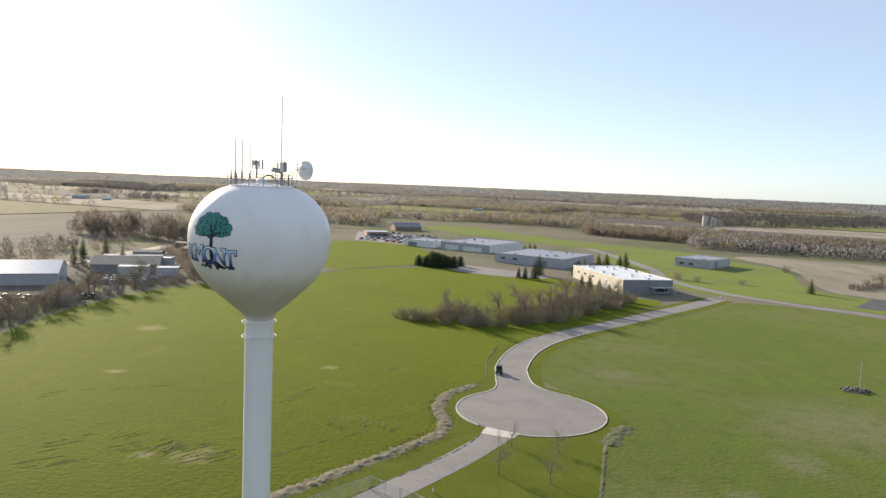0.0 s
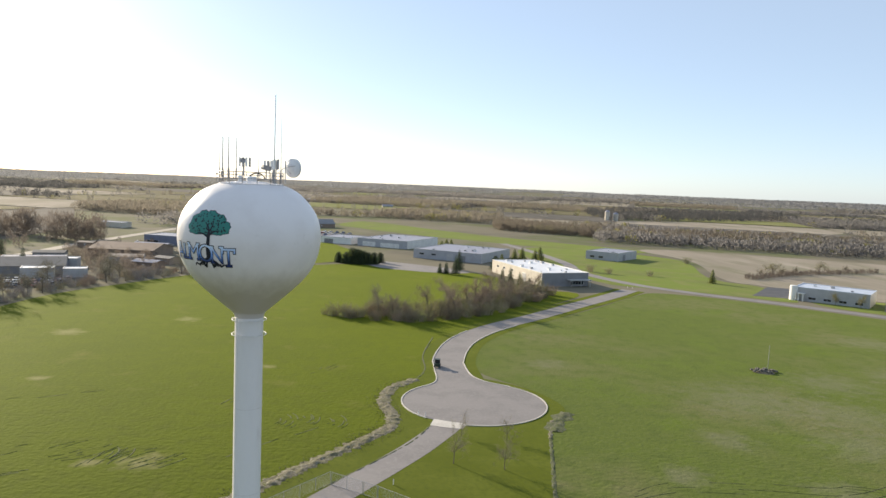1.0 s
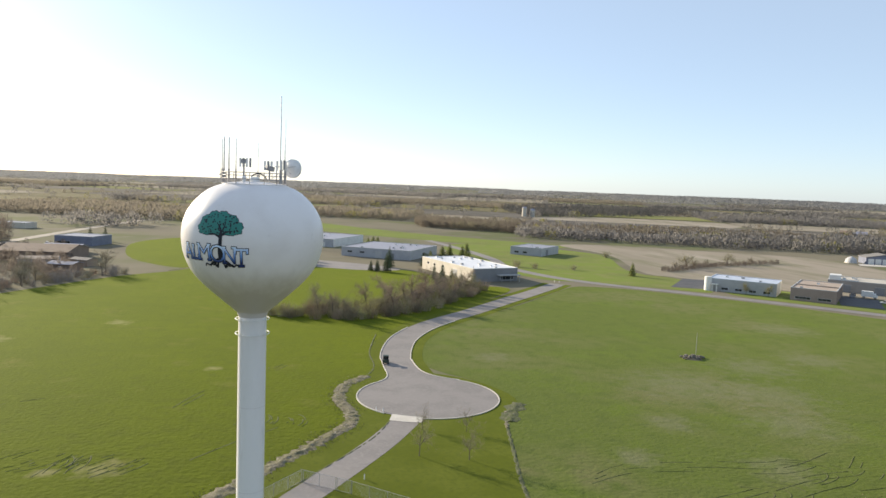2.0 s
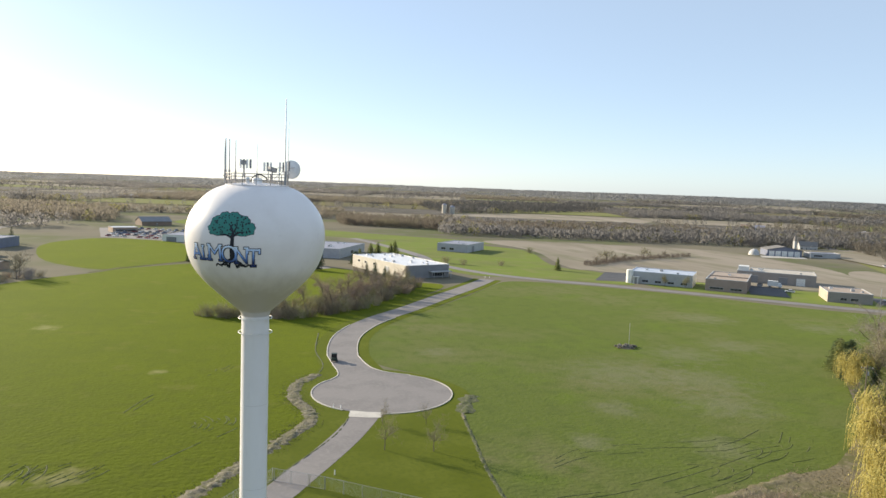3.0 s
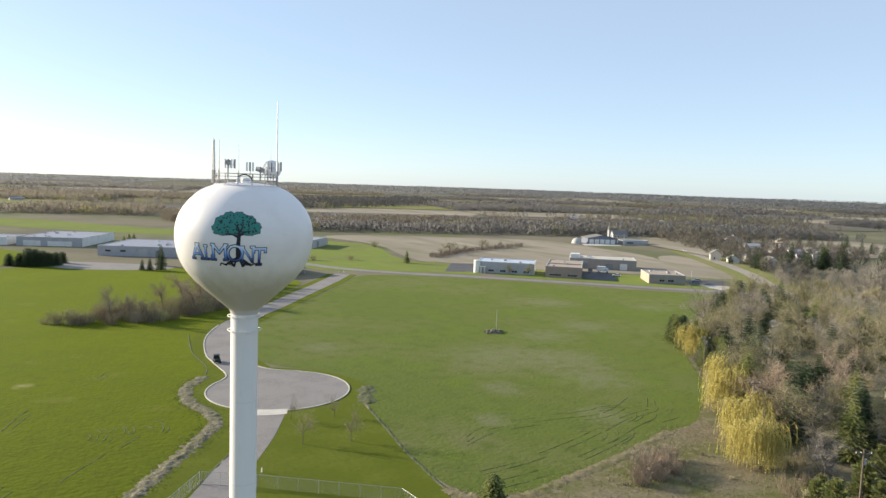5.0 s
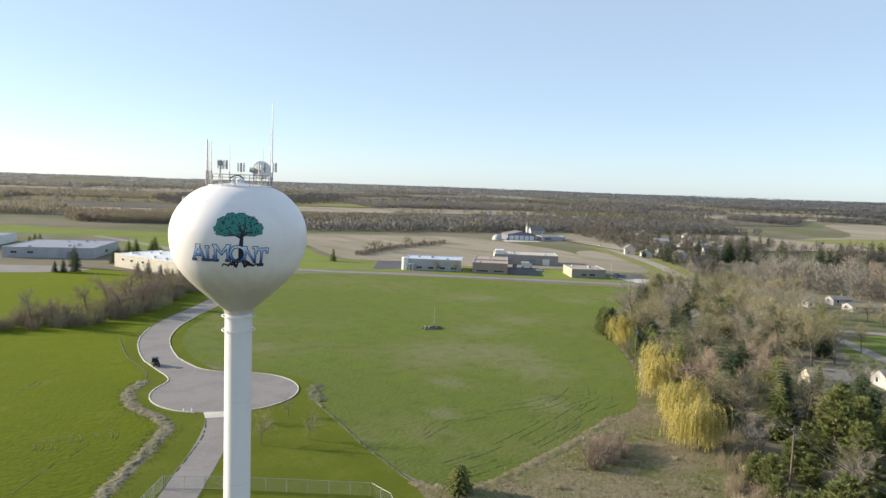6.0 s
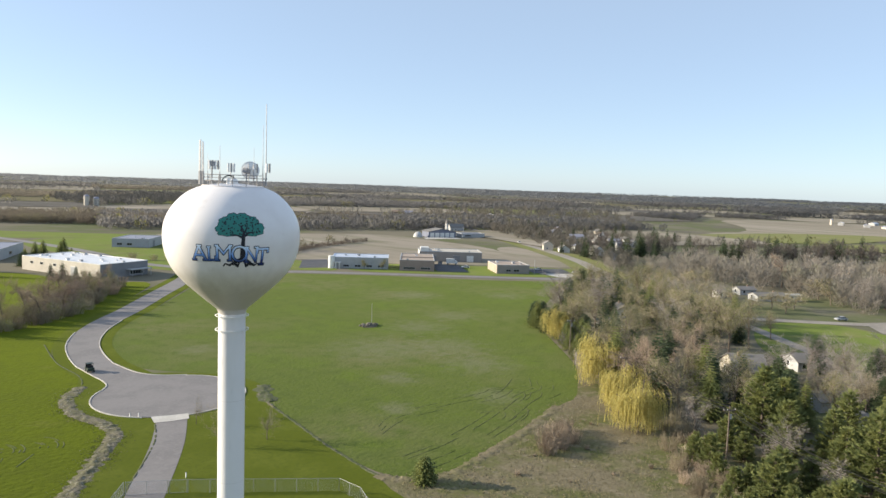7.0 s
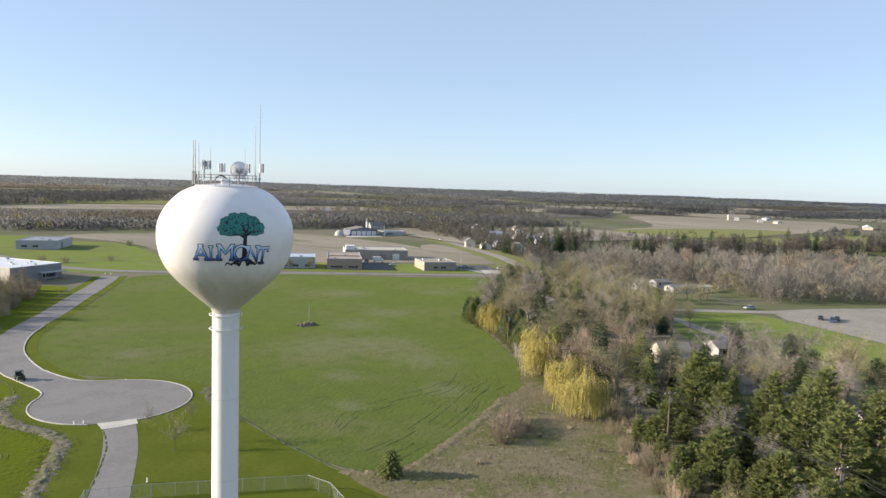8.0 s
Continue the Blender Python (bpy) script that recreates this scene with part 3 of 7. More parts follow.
def make_tower():
    t = thing("water_tower", "white painted steel water tower with a bulbous tank and antennas", "water tower")
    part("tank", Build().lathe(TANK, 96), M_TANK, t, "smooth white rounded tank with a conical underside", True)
    part("shaft", Build().lathe([(1.9, 0.0), (1.75, 0.6), (1.42, 4.0), (1.3, 9.0), (1.25, 14.0), (1.25, 32.35)], 48), M_SHAFT, t, "slim white tower shaft", True)
    part("foundation", Build().lathe([(2.6, 0.0), (2.6, 0.25), (1.8, 0.3)], 32), M_CONCRETE, t)
    for z in (24.0, 16.0, 8.0):
        part("weld_seam", Build().ring(1.252 if z > 12 else 1.32, 0.012, z, 48, 6), M_TANK, t)
    for z in (32.1, 30.75):
        rail = part("painter_rail", Build().ring(1.52, 0.035, z, 48, 6), M_WHITE, t, "white ring rail round the shaft")
        for i in range(8):
            a = 2 * math.pi * i / 8 + 0.2
            part("bracket", Build().tube((1.2 * math.cos(a), 1.2 * math.sin(a), z), (1.52 * math.cos(a), 1.52 * math.sin(a), z), 0.025), M_WHITE, rail)
    # roof platform with its railing
    part("platform", Build().lathe([(2.72, 44.2), (2.8, 44.27), (2.8, 44.33), (2.4, 44.36), (2.35, 44.2)], 48), M_TANK, t, "white ring walkway on the tank's crown")
    for z in (44.75, 45.05, 45.32):
        part("guard_rail", Build().ring(2.75, 0.03, z, 48, 6), M_RAIL, t)
    for i in range(14):
        a = 2 * math.pi * i / 14 + 0.1
        part("rail_post", Build().tube((2.75 * math.cos(a), 2.75 * math.sin(a), 44.28), (2.75 * math.cos(a), 2.75 * math.sin(a), 45.34), 0.035), M_RAIL, t)
    part("roof_hatch", Build().lathe([(0.45, 44.45), (0.45, 44.85), (0.38, 44.93), (0.02, 44.96)], 24), M_WHITE, t, smooth=True)
    part("vent_hood", Build().tube((-.9, -.6, 44.4), (-.9, -.6, 44.85), .16, n=12).tube((-.9, -.6, 44.85), (-.9, -.6, 45.0), .3, .1, 12), M_WHITE, t)
    for k, (x0, y0, x1, y1) in enumerate(((-1.0, 2.0, 1.2, 2.3), (1.2, 2.3, 2.2, -1.9), (1.3, -.2, 2.2, -1.9), (-1.0, 2.0, -2.6, .8))):
        part("cable_tray", Build().tube((x0, y0, 44.72), (x1, y1, 44.72), .05, n=6), M_GREY, t)
    ladder = Build()
    a = radians(65)
    for s in (-0.2, 0.2):
        for (r0, z0), (r1, z1) in zip(TANK[60:], TANK[62:]):
            ladder.tube(((r0 + 0.12) * math.cos(a) - s * math.sin(a), (r0 + 0.12) * math.sin(a) + s * math.cos(a), z0), ((r1 + 0.12) * math.cos(a) - s * math.sin(a), (r1 + 0.12) * math.sin(a) + s * math.cos(a), z1), 0.02, n=4)
    part("ladder", ladder, M_WHITE, t)
    # whip antennas: place, foot, top, radius
    for x, y, z1, r in ((-2.83, .36, 48.2, .05), (-2.72, 1.05, 48.45, .08), (-2.35, 1.86, 48.45, .08), (-1.76, 2.4, 48.4, .06), (.21, 2.68, 48.1, .035), (2.22, -2.01, 52.0, .06), (2.64, -.89, 50.1, .035), (2.58, .52, 48.0, .025), (-2.9, -.5, 47.2, .018)):
        whip = part("whip_antenna", Build().tube((x, y, 45.3), (x, y, z1), r, r * 0.6, 6), M_STEEL, t, "tall thin whip antenna")
        part("mount", Build().tube((x, y, 44.4), (x, y, 45.6), r * 1.3, n=6).box(x - .09, y - .09, 45.0, x + .09, y + .09, 45.12), M_GREY, whip)
    # microwave dish on its pole, turned away to the north-east
    d = pose(3.1, 2.0, 45.85, 0, 0, -37)
    b = Build().lathe([(0.02, 0.0), (0.3, 0.05), (0.6, 0.16), (0.86, 0.34), (0.88, 0.34), (0.88, 0.62), (0.84, 0.66), (0.02, 0.7)], 32)
    b.v = [tuple(d @ Vector((x, z, y))) for x, y, z in b.v]
    dish = part("microwave_dish", b, M_WHITE, t, "round white microwave dish with a drum shroud", True)
    part("dish_pole", Build().tube((2.75, 1.7, 44.4), (2.75, 1.7, 46.5), 0.06), M_STEEL, dish)
    b = Build()
    for q in ((0.55, -0.05, 0.2), (-0.5, -0.05, 0.3), (0.0, -0.05, -0.55)):
        b.tube(d @ Vector((q[0], 0.15, q[2])), (2.75, 1.7, 45.9), 0.03)
    b.tube((1.6, .9, 44.9), (2.75, 1.7, 45.9), 0.03)
    part("dish_strut", b, M_STEEL, dish)
    # clusters of panel antennas on short masts
    for x, y, z0, count, turn in ((-1.0, 2.07, 45.9, 4, 20), (1.22, 2.4, 45.7, 3, -20), (1.9, -.4, 45.7, 2, 60), (2.35, -1.85, 45.75, 2, 10)):
        mast = part("antenna_mast", Build().tube((x, y, 44.4), (x, y, z0 + 0.65), 0.05), M_STEEL, t)
        for i in range(count):
            m = pose(x + (i - (count - 1) / 2) * 0.3, y, z0, 0, 0, turn)
            part("panel_antenna", Build().box(-.09, -.3, -.1, .09, -.18, .75, m).box(-.03, -.2, .2, .03, 0, .28, m), M_GREY if i % 2 else M_WHITE, mast)
    m = pose(-1.05, 1.95, 46.35, 0, 0, 15)
    part("radio_box", Build().box(-.27, -.18, -.2, .27, .18, .2, m).tube((-1.05, 1.95, 45.0), (-1.05, 1.95, 46.1), .07), M_GREY, t, "boxy grey radio unit")
    m = pose(1.3, -.2, 45.75, 0, 12, 30)
    part("equipment_box", Build().box(-.38, -.22, -.2, .38, .22, .2, m).tube((1.3, -.2, 44.7), (1.3, -.2, 45.6), .06), M_GREY, t, "grey equipment cabinet on a post")
    part("cable_loop", Build().pipe([(.3 + .7 * math.cos(math.pi * i / 12), 1.2, 44.7 + .55 * math.sin(math.pi * i / 12)) for i in range(13)], .06), M_DARK, t)
    make_emblem(t)
    return t


def make_emblem(t):
    teal = paint("teal_emblem_paint", (0.035, 0.2, 0.17), 0.5)
    ink = paint("dark_emblem_paint", (0.018, 0.02, 0.03), 0.5)
    # leafy crown: lobed outline
    rng = random.Random(4)
    def lobes(w, h, uc, zc, grow):
        pts = []
        for i in range(144):
            a = 2 * math.pi * i / 144
            k = 0.92 + 0.1 * abs(math.sin(a * 5.5 + 0.3)) + 0.05 * abs(math.sin(a * 13)) + 0.03 * math.sin(a * 3 + 1)
            flat = 1.0
            if math.sin(a) < 0:
                flat = 0.3 + 0.28 * abs(math.cos(a)) ** 2
            pts.append((uc + (w * k + grow) * math.cos(a), zc + (h * k * flat + grow) * math.sin(a)))
        return pts
    crown = [lobes(1.98, 1.42, -0.12, 40.58, 0.0)]
    part_ink = decal("emblem_outline", [lobes(1.98, 1.42, -0.12, 40.58, 0.06)], ink, t, 0.012)
    decal("emblem_crown", crown, teal, t, 0.02, "teal painted tree crown")
    spots = []
    for _ in range(110):
        u, z = rng.uniform(-1.75, 1.75), rng.uniform(40.2, 41.9)
        if (u / 1.8) ** 2 + ((z - 40.75) / (1.1 if z > 40.75 else 0.62)) ** 2 < 1:
            r = rng.uniform(0.05, 0.085)
            spots.append([(u + r * math.cos(2 * math.pi * k / 7 + u), z + r * math.sin(2 * math.pi * k / 7 + u)) for k in range(7)])
    for spot in spots:
        decal("emblem_leaf_spot", [spot], ink, t, 0.028)
    def limb(points, w0, w1):
        line = smoothed(points, 5)
        out = []
        for i, p in enumerate(line):
            d = (line[min(i + 1, len(line) - 1)] - line[max(i - 1, 0)]).normalized()
            w = w0 + (w1 - w0) * i / (len(line) - 1)
            out.append((p, Vector((-d.y, d.x, 0)) * w / 2))
        return [((p + s).x, (p + s).y) for p, s in out] + [((p - s).x, (p - s).y) for p, s in reversed(out)]
    decal("emblem_trunk", [limb([(0.12, 38.0), (0.1, 38.9), (0.14, 39.6), (0.2, 40.3)], 0.42, 0.26), limb([(0.13, 39.9), (-0.35, 40.15), (-0.95, 40.2)], 0.2, 0.08), limb([(0.18, 40.0), (0.6, 40.35), (1.15, 40.45)], 0.2, 0.07), limb([(0.2, 40.2), (0.1, 40.7), (-0.25, 41.1)], 0.2, 0.06), limb([(0.2, 40.3), (0.45, 40.8), (0.5, 41.2)], 0.16, 0.06)], ink, t, 0.03, "dark painted trunk and limbs")
    roots = []
    for s, r in ((-1, 1.45), (-1, 0.95), (-1, 0.5), (1, 0.5), (1, 1.0), (1, 1.4)):
        roots.append(limb([(0.1, 38.2), (0.1 + s * r * 0.45, 37.85), (0.1 + s * r * 0.75, 37.5 + 0.12 * math.sin(r * 9)), (0.1 + s * r, 37.66), (0.1 + s * r * 1.12, 37.42)], 0.2, 0.1))
    for root in roots:
        decal("emblem_root", [root], ink, t, 0.032, "dark painted root")
    # the village's name, each letter blue with a dark edge
    blue = bpy.data.materials.new("blue_letter_paint")
    blue.use_nodes = True
    n, l = blue.node_tree.nodes, blue.node_tree.links
    co, sp, rp, ns, ad = n.new("ShaderNodeTexCoord"), n.new("ShaderNodeSeparateXYZ"), n.new("ShaderNodeValToRGB"), n.new("ShaderNodeTexNoise"), n.new("ShaderNodeMapRange")
    l.new(co.outputs["Object"], sp.inputs[0])
    ad.inputs["From Min"].default_value, ad.inputs["From Max"].default_value = 37.6, 39.3
    l.new(sp.outputs["Z"], ad.inputs["Value"])
    l.new(ad.outputs[0], rp.inputs[0])
    e = rp.color_ramp.elements
    e[0].position, e[0].color = 0.15, (0.012, 0.03, 0.14, 1)
    e[1].position, e[1].color = 0.9, (0.6, 0.72, 0.88, 1)
    mid = rp.color_ramp.elements.new(0.5)
    mid.color = (0.16, 0.32, 0.7, 1)
    l.new(rp.outputs[0], n["Principled BSDF"].inputs["Base Color"])
    n["Principled BSDF"].inputs["Roughness"].default_value = 0.5
    # letter, from and to along the skin, foot and head
    cursor = [("A", -4.3, -2.85, 37.9, 39.25), ("L", -2.8, -2.1, 37.9, 39.15), ("M", -2.1, -0.85, 37.9, 39.3), ("O", -0.85, 0.55, 37.8, 39.3), ("N", 0.38, 1.4, 37.75, 39.15), ("T", 1.36, 2.4, 37.5, 39.05)]
    SERIFS = {"A": ((0.0, 0.0, 0.3, 0.09), (0.7, 0.0, 1.0, 0.09), (0.36, 0.92, 0.64, 1.02)), "L": ((-0.1, 0.92, 0.34, 1.02), (-0.1, 0.0, 0.3, 0.1), (0.84, 0.0, 1.0, 0.34)), "M": ((-0.08, 0.0, 0.24, 0.09), (0.76, 0.0, 1.08, 0.09), (-0.08, 0.92, 0.16, 1.02), (0.84, 0.92, 1.08, 1.02)), "N": ((-0.1, 0.0, 0.28, 0.09), (-0.1, 0.92, 0.22, 1.02), (0.72, 0.92, 1.08, 1.02)), "T": ((0.28, 0.0, 0.72, 0.1), (-0.04, 0.72, 0.1, 1.0), (0.9, 0.72, 1.04, 1.0))}
    for ch, u0, u1, z0, z1 in cursor:
        for a0, b0, a1, b1 in SERIFS.get(ch, ()):
            for grow, lift, material, nm in ((0.06, 0.0385, ink, "serif_edge"), (0.0, 0.0465, blue, "serif")):
                w, h = u1 - u0, z1 - z0
                decal(nm, [[(u0 + a0 * w - grow, z0 + b0 * h - grow), (u0 + a1 * w + grow, z0 + b0 * h - grow), (u0 + a1 * w + grow, z0 + b1 * h + grow), (u0 + a0 * w - grow, z0 + b1 * h + grow)]], material, t, lift)
        for grow, lift, material, nm in ((0.05, 0.038, ink, "letter_edge"), (-0.015, 0.046, blue, "letter")):
            bm = text_outline(ch, 1.8)
            xs = [v.co.x for v in bm.verts]
            ys = [v.co.y for v in bm.verts]
            cx, cy, w, h = (min(xs) + max(xs)) / 2, (min(ys) + max(ys)) / 2, max(xs) - min(xs), max(ys) - min(ys)
            if grow:
                verts = []
                edge_n = {}
                for ed in bm.edges:
                    if len(ed.link_faces) == 1:
                        a, c = ed.verts
                        f = ed.link_faces[0]
                        d = (c.co - a.co).normalized()
                        nrm = Vector((d.y, -d.x, 0))
                        if nrm.dot(ed.link_loops[0].link_loop_next.link_loop_next.vert.co - a.co) > 0:
                            nrm = -nrm
                        for q in (a, c):
                            edge_n.setdefault(q.index, []).append(nrm)
                for v in bm.verts:
                    k = edge_n.get(v.index)
                    if k:
                        s = sum(k, Vector((0, 0, 0)))
                        if s.length > 1e-4:
                            v.co += s.normalized() * grow
            for _ in range(2):
                long = [ed for ed in bm.edges if ed.calc_length() > 0.4]
                if long:
                    bmesh.ops.subdivide_edges(bm, edges=long, cuts=1)
            bmesh.ops.triangulate(bm, faces=bm.faces)
            bm.verts.index_update()
            b = Build()
            b.v = [tuple(on_tank(u0 + (v.co.x - min(xs)) / w * (u1 - u0), z0 + (v.co.y - min(ys)) / h * (z1 - z0), lift)) for v in bm.verts]
            b.f = [tuple(v.index for v in f.verts) for f in bm.faces]
            bm.free()
            part(nm, b, material, t)


make_tower()


# ---- buildings ----
M_CREAM = paint("cream_metal_siding", (0.55, 0.5, 0.42))
M_LGREY = paint("light_grey_siding", (0.42, 0.42, 0.42))
M_BLUEGREY = paint("blue_grey_siding", (0.37, 0.375, 0.4))
M_DGREY = paint("dark_grey_siding", (0.22, 0.22, 0.23))
M_BRICK = paint("tan_brick", (0.33, 0.25, 0.19), 0.85)
M_BROWN = paint("brown_wall", (0.24, 0.18, 0.14), 0.85)
M_PALEGREY = paint("pale_grey_panels", (0.4, 0.4, 0.4))
M_SHADEFRONT = paint("shaded_front_block", (0.3, 0.27, 0.245), 0.85)
M_PINKBRICK = paint("pinkish_brick", (0.32, 0.25, 0.215), 0.85)
M_NAVY = paint("blue_painted_steel", (0.17, 0.185, 0.245))
M_TANWALL = paint("tan_block_wall", (0.4, 0.34, 0.27), 0.85)
M_ROOFCREAM = paint("cream_gravel_roof", (0.5, 0.46, 0.4), 0.85)
M_WHITEWALL = paint("white_siding", (0.72, 0.71, 0.68))
M_ROOFWHITE = paint("white_membrane_roof", (0.7, 0.71, 0.74), 0.5)
M_ROOFBLUE = paint("pale_blue_metal_roof", (0.5, 0.54, 0.62), 0.4)
M_ROOFGREY = paint("grey_metal_roof", (0.28, 0.28, 0.33), 0.5)
M_ROOFTAN = paint("tan_gravel_roof", (0.38, 0.31, 0.255), 0.9)
M_SHINGLE = paint("grey_shingles", (0.2, 0.19, 0.18), 0.9)
M_REDROOF = paint("red_barn_roof", (0.2, 0.09, 0.07), 0.7)


def side_frame(w, l, side):
    """The frame of a wall: its origin, its way along, its outward way."""
    return [((0, 0), (1, 0), (0, -1), w), ((w, 0), (0, 1), (1, 0), l), ((w, l), (-1, 0), (0, 1), w), ((0, l), (0, -1), (-1, 0), l)][side]


def panel(w, l, side, u0, u1, z0, z1, proud, depth=0.08):
    (ox, oy), (ax, ay), (nx, ny), _ = side_frame(w, l, side)
    xs = sorted((ox + ax * u0 + nx * proud, ox + ax * u1 + nx * (proud - depth)))
    ys = sorted((oy + ay * u0 + ny * proud, oy + ay * u1 + ny * (proud - depth)))
    return Build().box(xs[0], ys[0], z0, xs[1], ys[1], z1)


def add_window(t, w, l, side, u0, u1, z0, z1, frame_mat):
    win = part("window", panel(w, l, side, u0 - 0.12, u1 + 0.12, z0 - 0.12, z1 + 0.12, 0.06, 0.3), frame_mat, t)
    n = max(1, round((u1 - u0) / 1.5))
    for i in range(n):
        a, b = u0 + (u1 - u0) * i / n + 0.04, u0 + (u1 - u0) * (i + 1) / n - 0.04
        part("pane", panel(w, l, side, a, b, z0, z1, 0.09), M_GLASS, win)
    return win


def add_door(t, w, l, side, u0, u1, z1, mat, frame_mat):
    door = part("door", panel(w, l, side, u0, u1, 0.05, z1, 0.1), mat, t)
    b = Build()
    for i in range(1, int(z1 / 0.6)):
        q = panel(w, l, side, u0 + 0.05, u1 - 0.05, i * 0.6 - 0.02, i * 0.6 + 0.02, 0.115, 0.03)
        b.add(q.v, q.f)
    if b.v:
        part("groove", b, M_GREY, door)
    part("door_frame", panel(w, l, side, u0 - 0.15, u1 + 0.15, z1 + 0.02, z1 + 0.2, 0.12, 0.3), frame_mat, t)
    return door


def block(label, x, y, turn, w, l, h, walls, roof, category="building", windows=(), doors=(), vents=0, seed=0, name="factory", trim=None):
    """A flat-roofed building; x, y is its front left corner, seen from the front."""
    t = thing(name, label, category, (x, y, 0), turn)
    trim = trim or M_LGREY
    if not isinstance(walls, (list, tuple)):
        walls = [walls] * 4
    for s in range(4):
        k = 0.0 if s % 2 == 0 else 0.3
        part("wall", panel(w, l, s, k, (w if s % 2 == 0 else l) - k, 0, h, 0.0, 0.3), walls[s], t)
    part("roof", Build().box(0.25, 0.25, h - 0.3, w - 0.25, l - 0.25, h - 0.02), roof, t)
    for s in range(4):
        k = -0.06 if s % 2 == 0 else 0.36
        part("roof_edge", panel(w, l, s, k, (w if s % 2 == 0 else l) - k, h, h + 0.22, 0.06, 0.42), trim, t)
    for s, u0, u1, z0, z1 in windows:
        add_window(t, w, l, s, u0, u1, z0, z1, trim)
    for s, u0, u1, z1, m in doors:
        add_door(t, w, l, s, u0, u1, z1, m, trim)
    rng = random.Random(seed + 5)
    for i in range(vents):
        px, py, sz = rng.uniform(2, w - 2), rng.uniform(2, l - 2), rng.uniform(0.4, 0.8)
        unit_ = part("roof_vent", Build().box(px - sz, py - sz * .8, h - 0.05, px + sz, py + sz * .8, h + sz * 1.1), M_LGREY if i % 2 else M_WHITE, t)
        part("vent_cap", Build().box(px - sz * 1.1, py - sz * .9, h + sz * 1.1, px + sz * 1.1, py + sz * .9, h + sz * 1.2), M_GREY, unit_)
    return t


def house(label, x, y, turn, w, l, h, wall, roof, pitch=0.45, chimney=True, name="house", group="", plain=False):
    """A gabled house with its ridge along its front."""
    t = thing(name, label, "house", (x, y, rise(x, y)), turn, group)
    for s in range(4):
        k = 0.0 if s % 2 == 0 else 0.2
        part("wall", panel(w, l, s, k, (w if s % 2 == 0 else l) - k, 0, h, 0.0, 0.2), wall, t)
    top = h + l / 2 * pitch
    for gx in (0.0, w - 0.2):
        b = Build().add([(gx, 0.0, h), (gx, l, h), (gx, l / 2, top), (gx + 0.2, 0.0, h), (gx + 0.2, l, h), (gx + 0.2, l / 2, top)], [(0, 2, 1), (3, 4, 5), (0, 3, 5, 2), (1, 2, 5, 4), (0, 1, 4, 3)])
        part("gable", b, wall, t)
    for sgn in (0, 1):
        y0, y1 = (-0.45, l / 2) if sgn == 0 else (l + 0.45, l / 2)
        z0 = h - 0.45 * pitch
        b = Build().add([(-0.4, y0, z0 + .03), (w + 0.4, y0, z0 + .03), (w + 0.4, y1, top + .03), (-0.4, y1, top + .03), (-0.4, y0, z0 + 0.2), (w + 0.4, y0, z0 + 0.2), (w + 0.4, y1, top + 0.2), (-0.4, y1, top + 0.2)], [(3, 2, 1, 0), (4, 5, 6, 7), (0, 1, 5, 4), (2, 3, 7, 6), (1, 2, 6, 5), (3, 0, 4, 7)])
        part("roof", b, roof, t)
    n = 1 if plain else max(2, int(w / 3.2))
    for i in range(n):
        u = (i + 0.5) * w / n
        if i == n // 2:
            add_door(t, w, l, 0, u - 0.5, u + 0.5, 2.1, M_DGREY, M_WHITE)
        else:
            add_window(t, w, l, 0, u - 0.6, u + 0.6, 0.9, 2.1, M_WHITE)
    for s in () if plain else (1, 3):
        add_window(t, w, l, s, l * 0.3, l * 0.3 + 1.1, 0.9, 2.1, M_WHITE)
    if chimney:
        part("chimney", Build().box(w * 0.7, l * 0.55, top - 1.2, w * 0.7 + 0.6, l * 0.55 + 0.6, top + 0.8), M_BROWN, t)
    return t


# white-roofed factory by the road
# the front's shade is put into its dark grey wall paint
wb = block("cream factory with a white roof dotted with vents", 91, 249, 15, 24.5, 53, 6.2, [M_DGREY, M_LGREY, M_CREAM, M_CREAM], M_ROOFWHITE, vents=16, windows=[(0, 15, 22, 0.8, 2.6), (3, 6, 8, 3.4, 4.4), (3, 13, 15, 3.4, 4.4), (3, 22, 24, 3.4, 4.4)], doors=[(3, 34, 37.5, 4, M_LGREY)], trim=M_WHITEWALL)
part("canopy", Build().box(13, -3.2, 3.0, 24.3, -0.05, 3.35), M_LGREY, wb)
for u in (14, 19, 23.8):
    part("canopy_post", Build().tube((u, -2.9, 0), (u, -2.9, 3.0), 0.12), M_LGREY, wb)
block("long blue-grey factory with a flat metal roof", 40, 359, -32, 44, 46, 5.4, [M_BLUEGREY, M_LGREY, M_BLUEGREY, M_BLUEGREY], M_ROOFGREY, vents=8, seed=1, windows=[(0, 4, 7, 2.4, 3.4), (0, 12, 15, 2.4, 3.4), (1, 20, 24, 1.5, 3)], doors=[(0, 22, 26, 4, M_LGREY), (0, 31, 34, 3.6, M_DGREY)])
block("sprawling pale blue-grey plant with loading docks", 6, 428, -30, 38, 50, 5.2, [M_BLUEGREY, M_WHITEWALL, M_LGREY, M_BLUEGREY], M_ROOFGREY, vents=9, seed=2, doors=[(0, 4, 14, 3.2, M_WHITEWALL), (0, 18, 32, 3.0, M_WHITEWALL)])
block("low white annex of the plant with a grey roof", -20, 442, -28, 24, 24, 4.4, M_WHITEWALL, M_ROOFGREY, vents=3, seed=3, doors=[(0, 3, 10, 3, M_DGREY)])
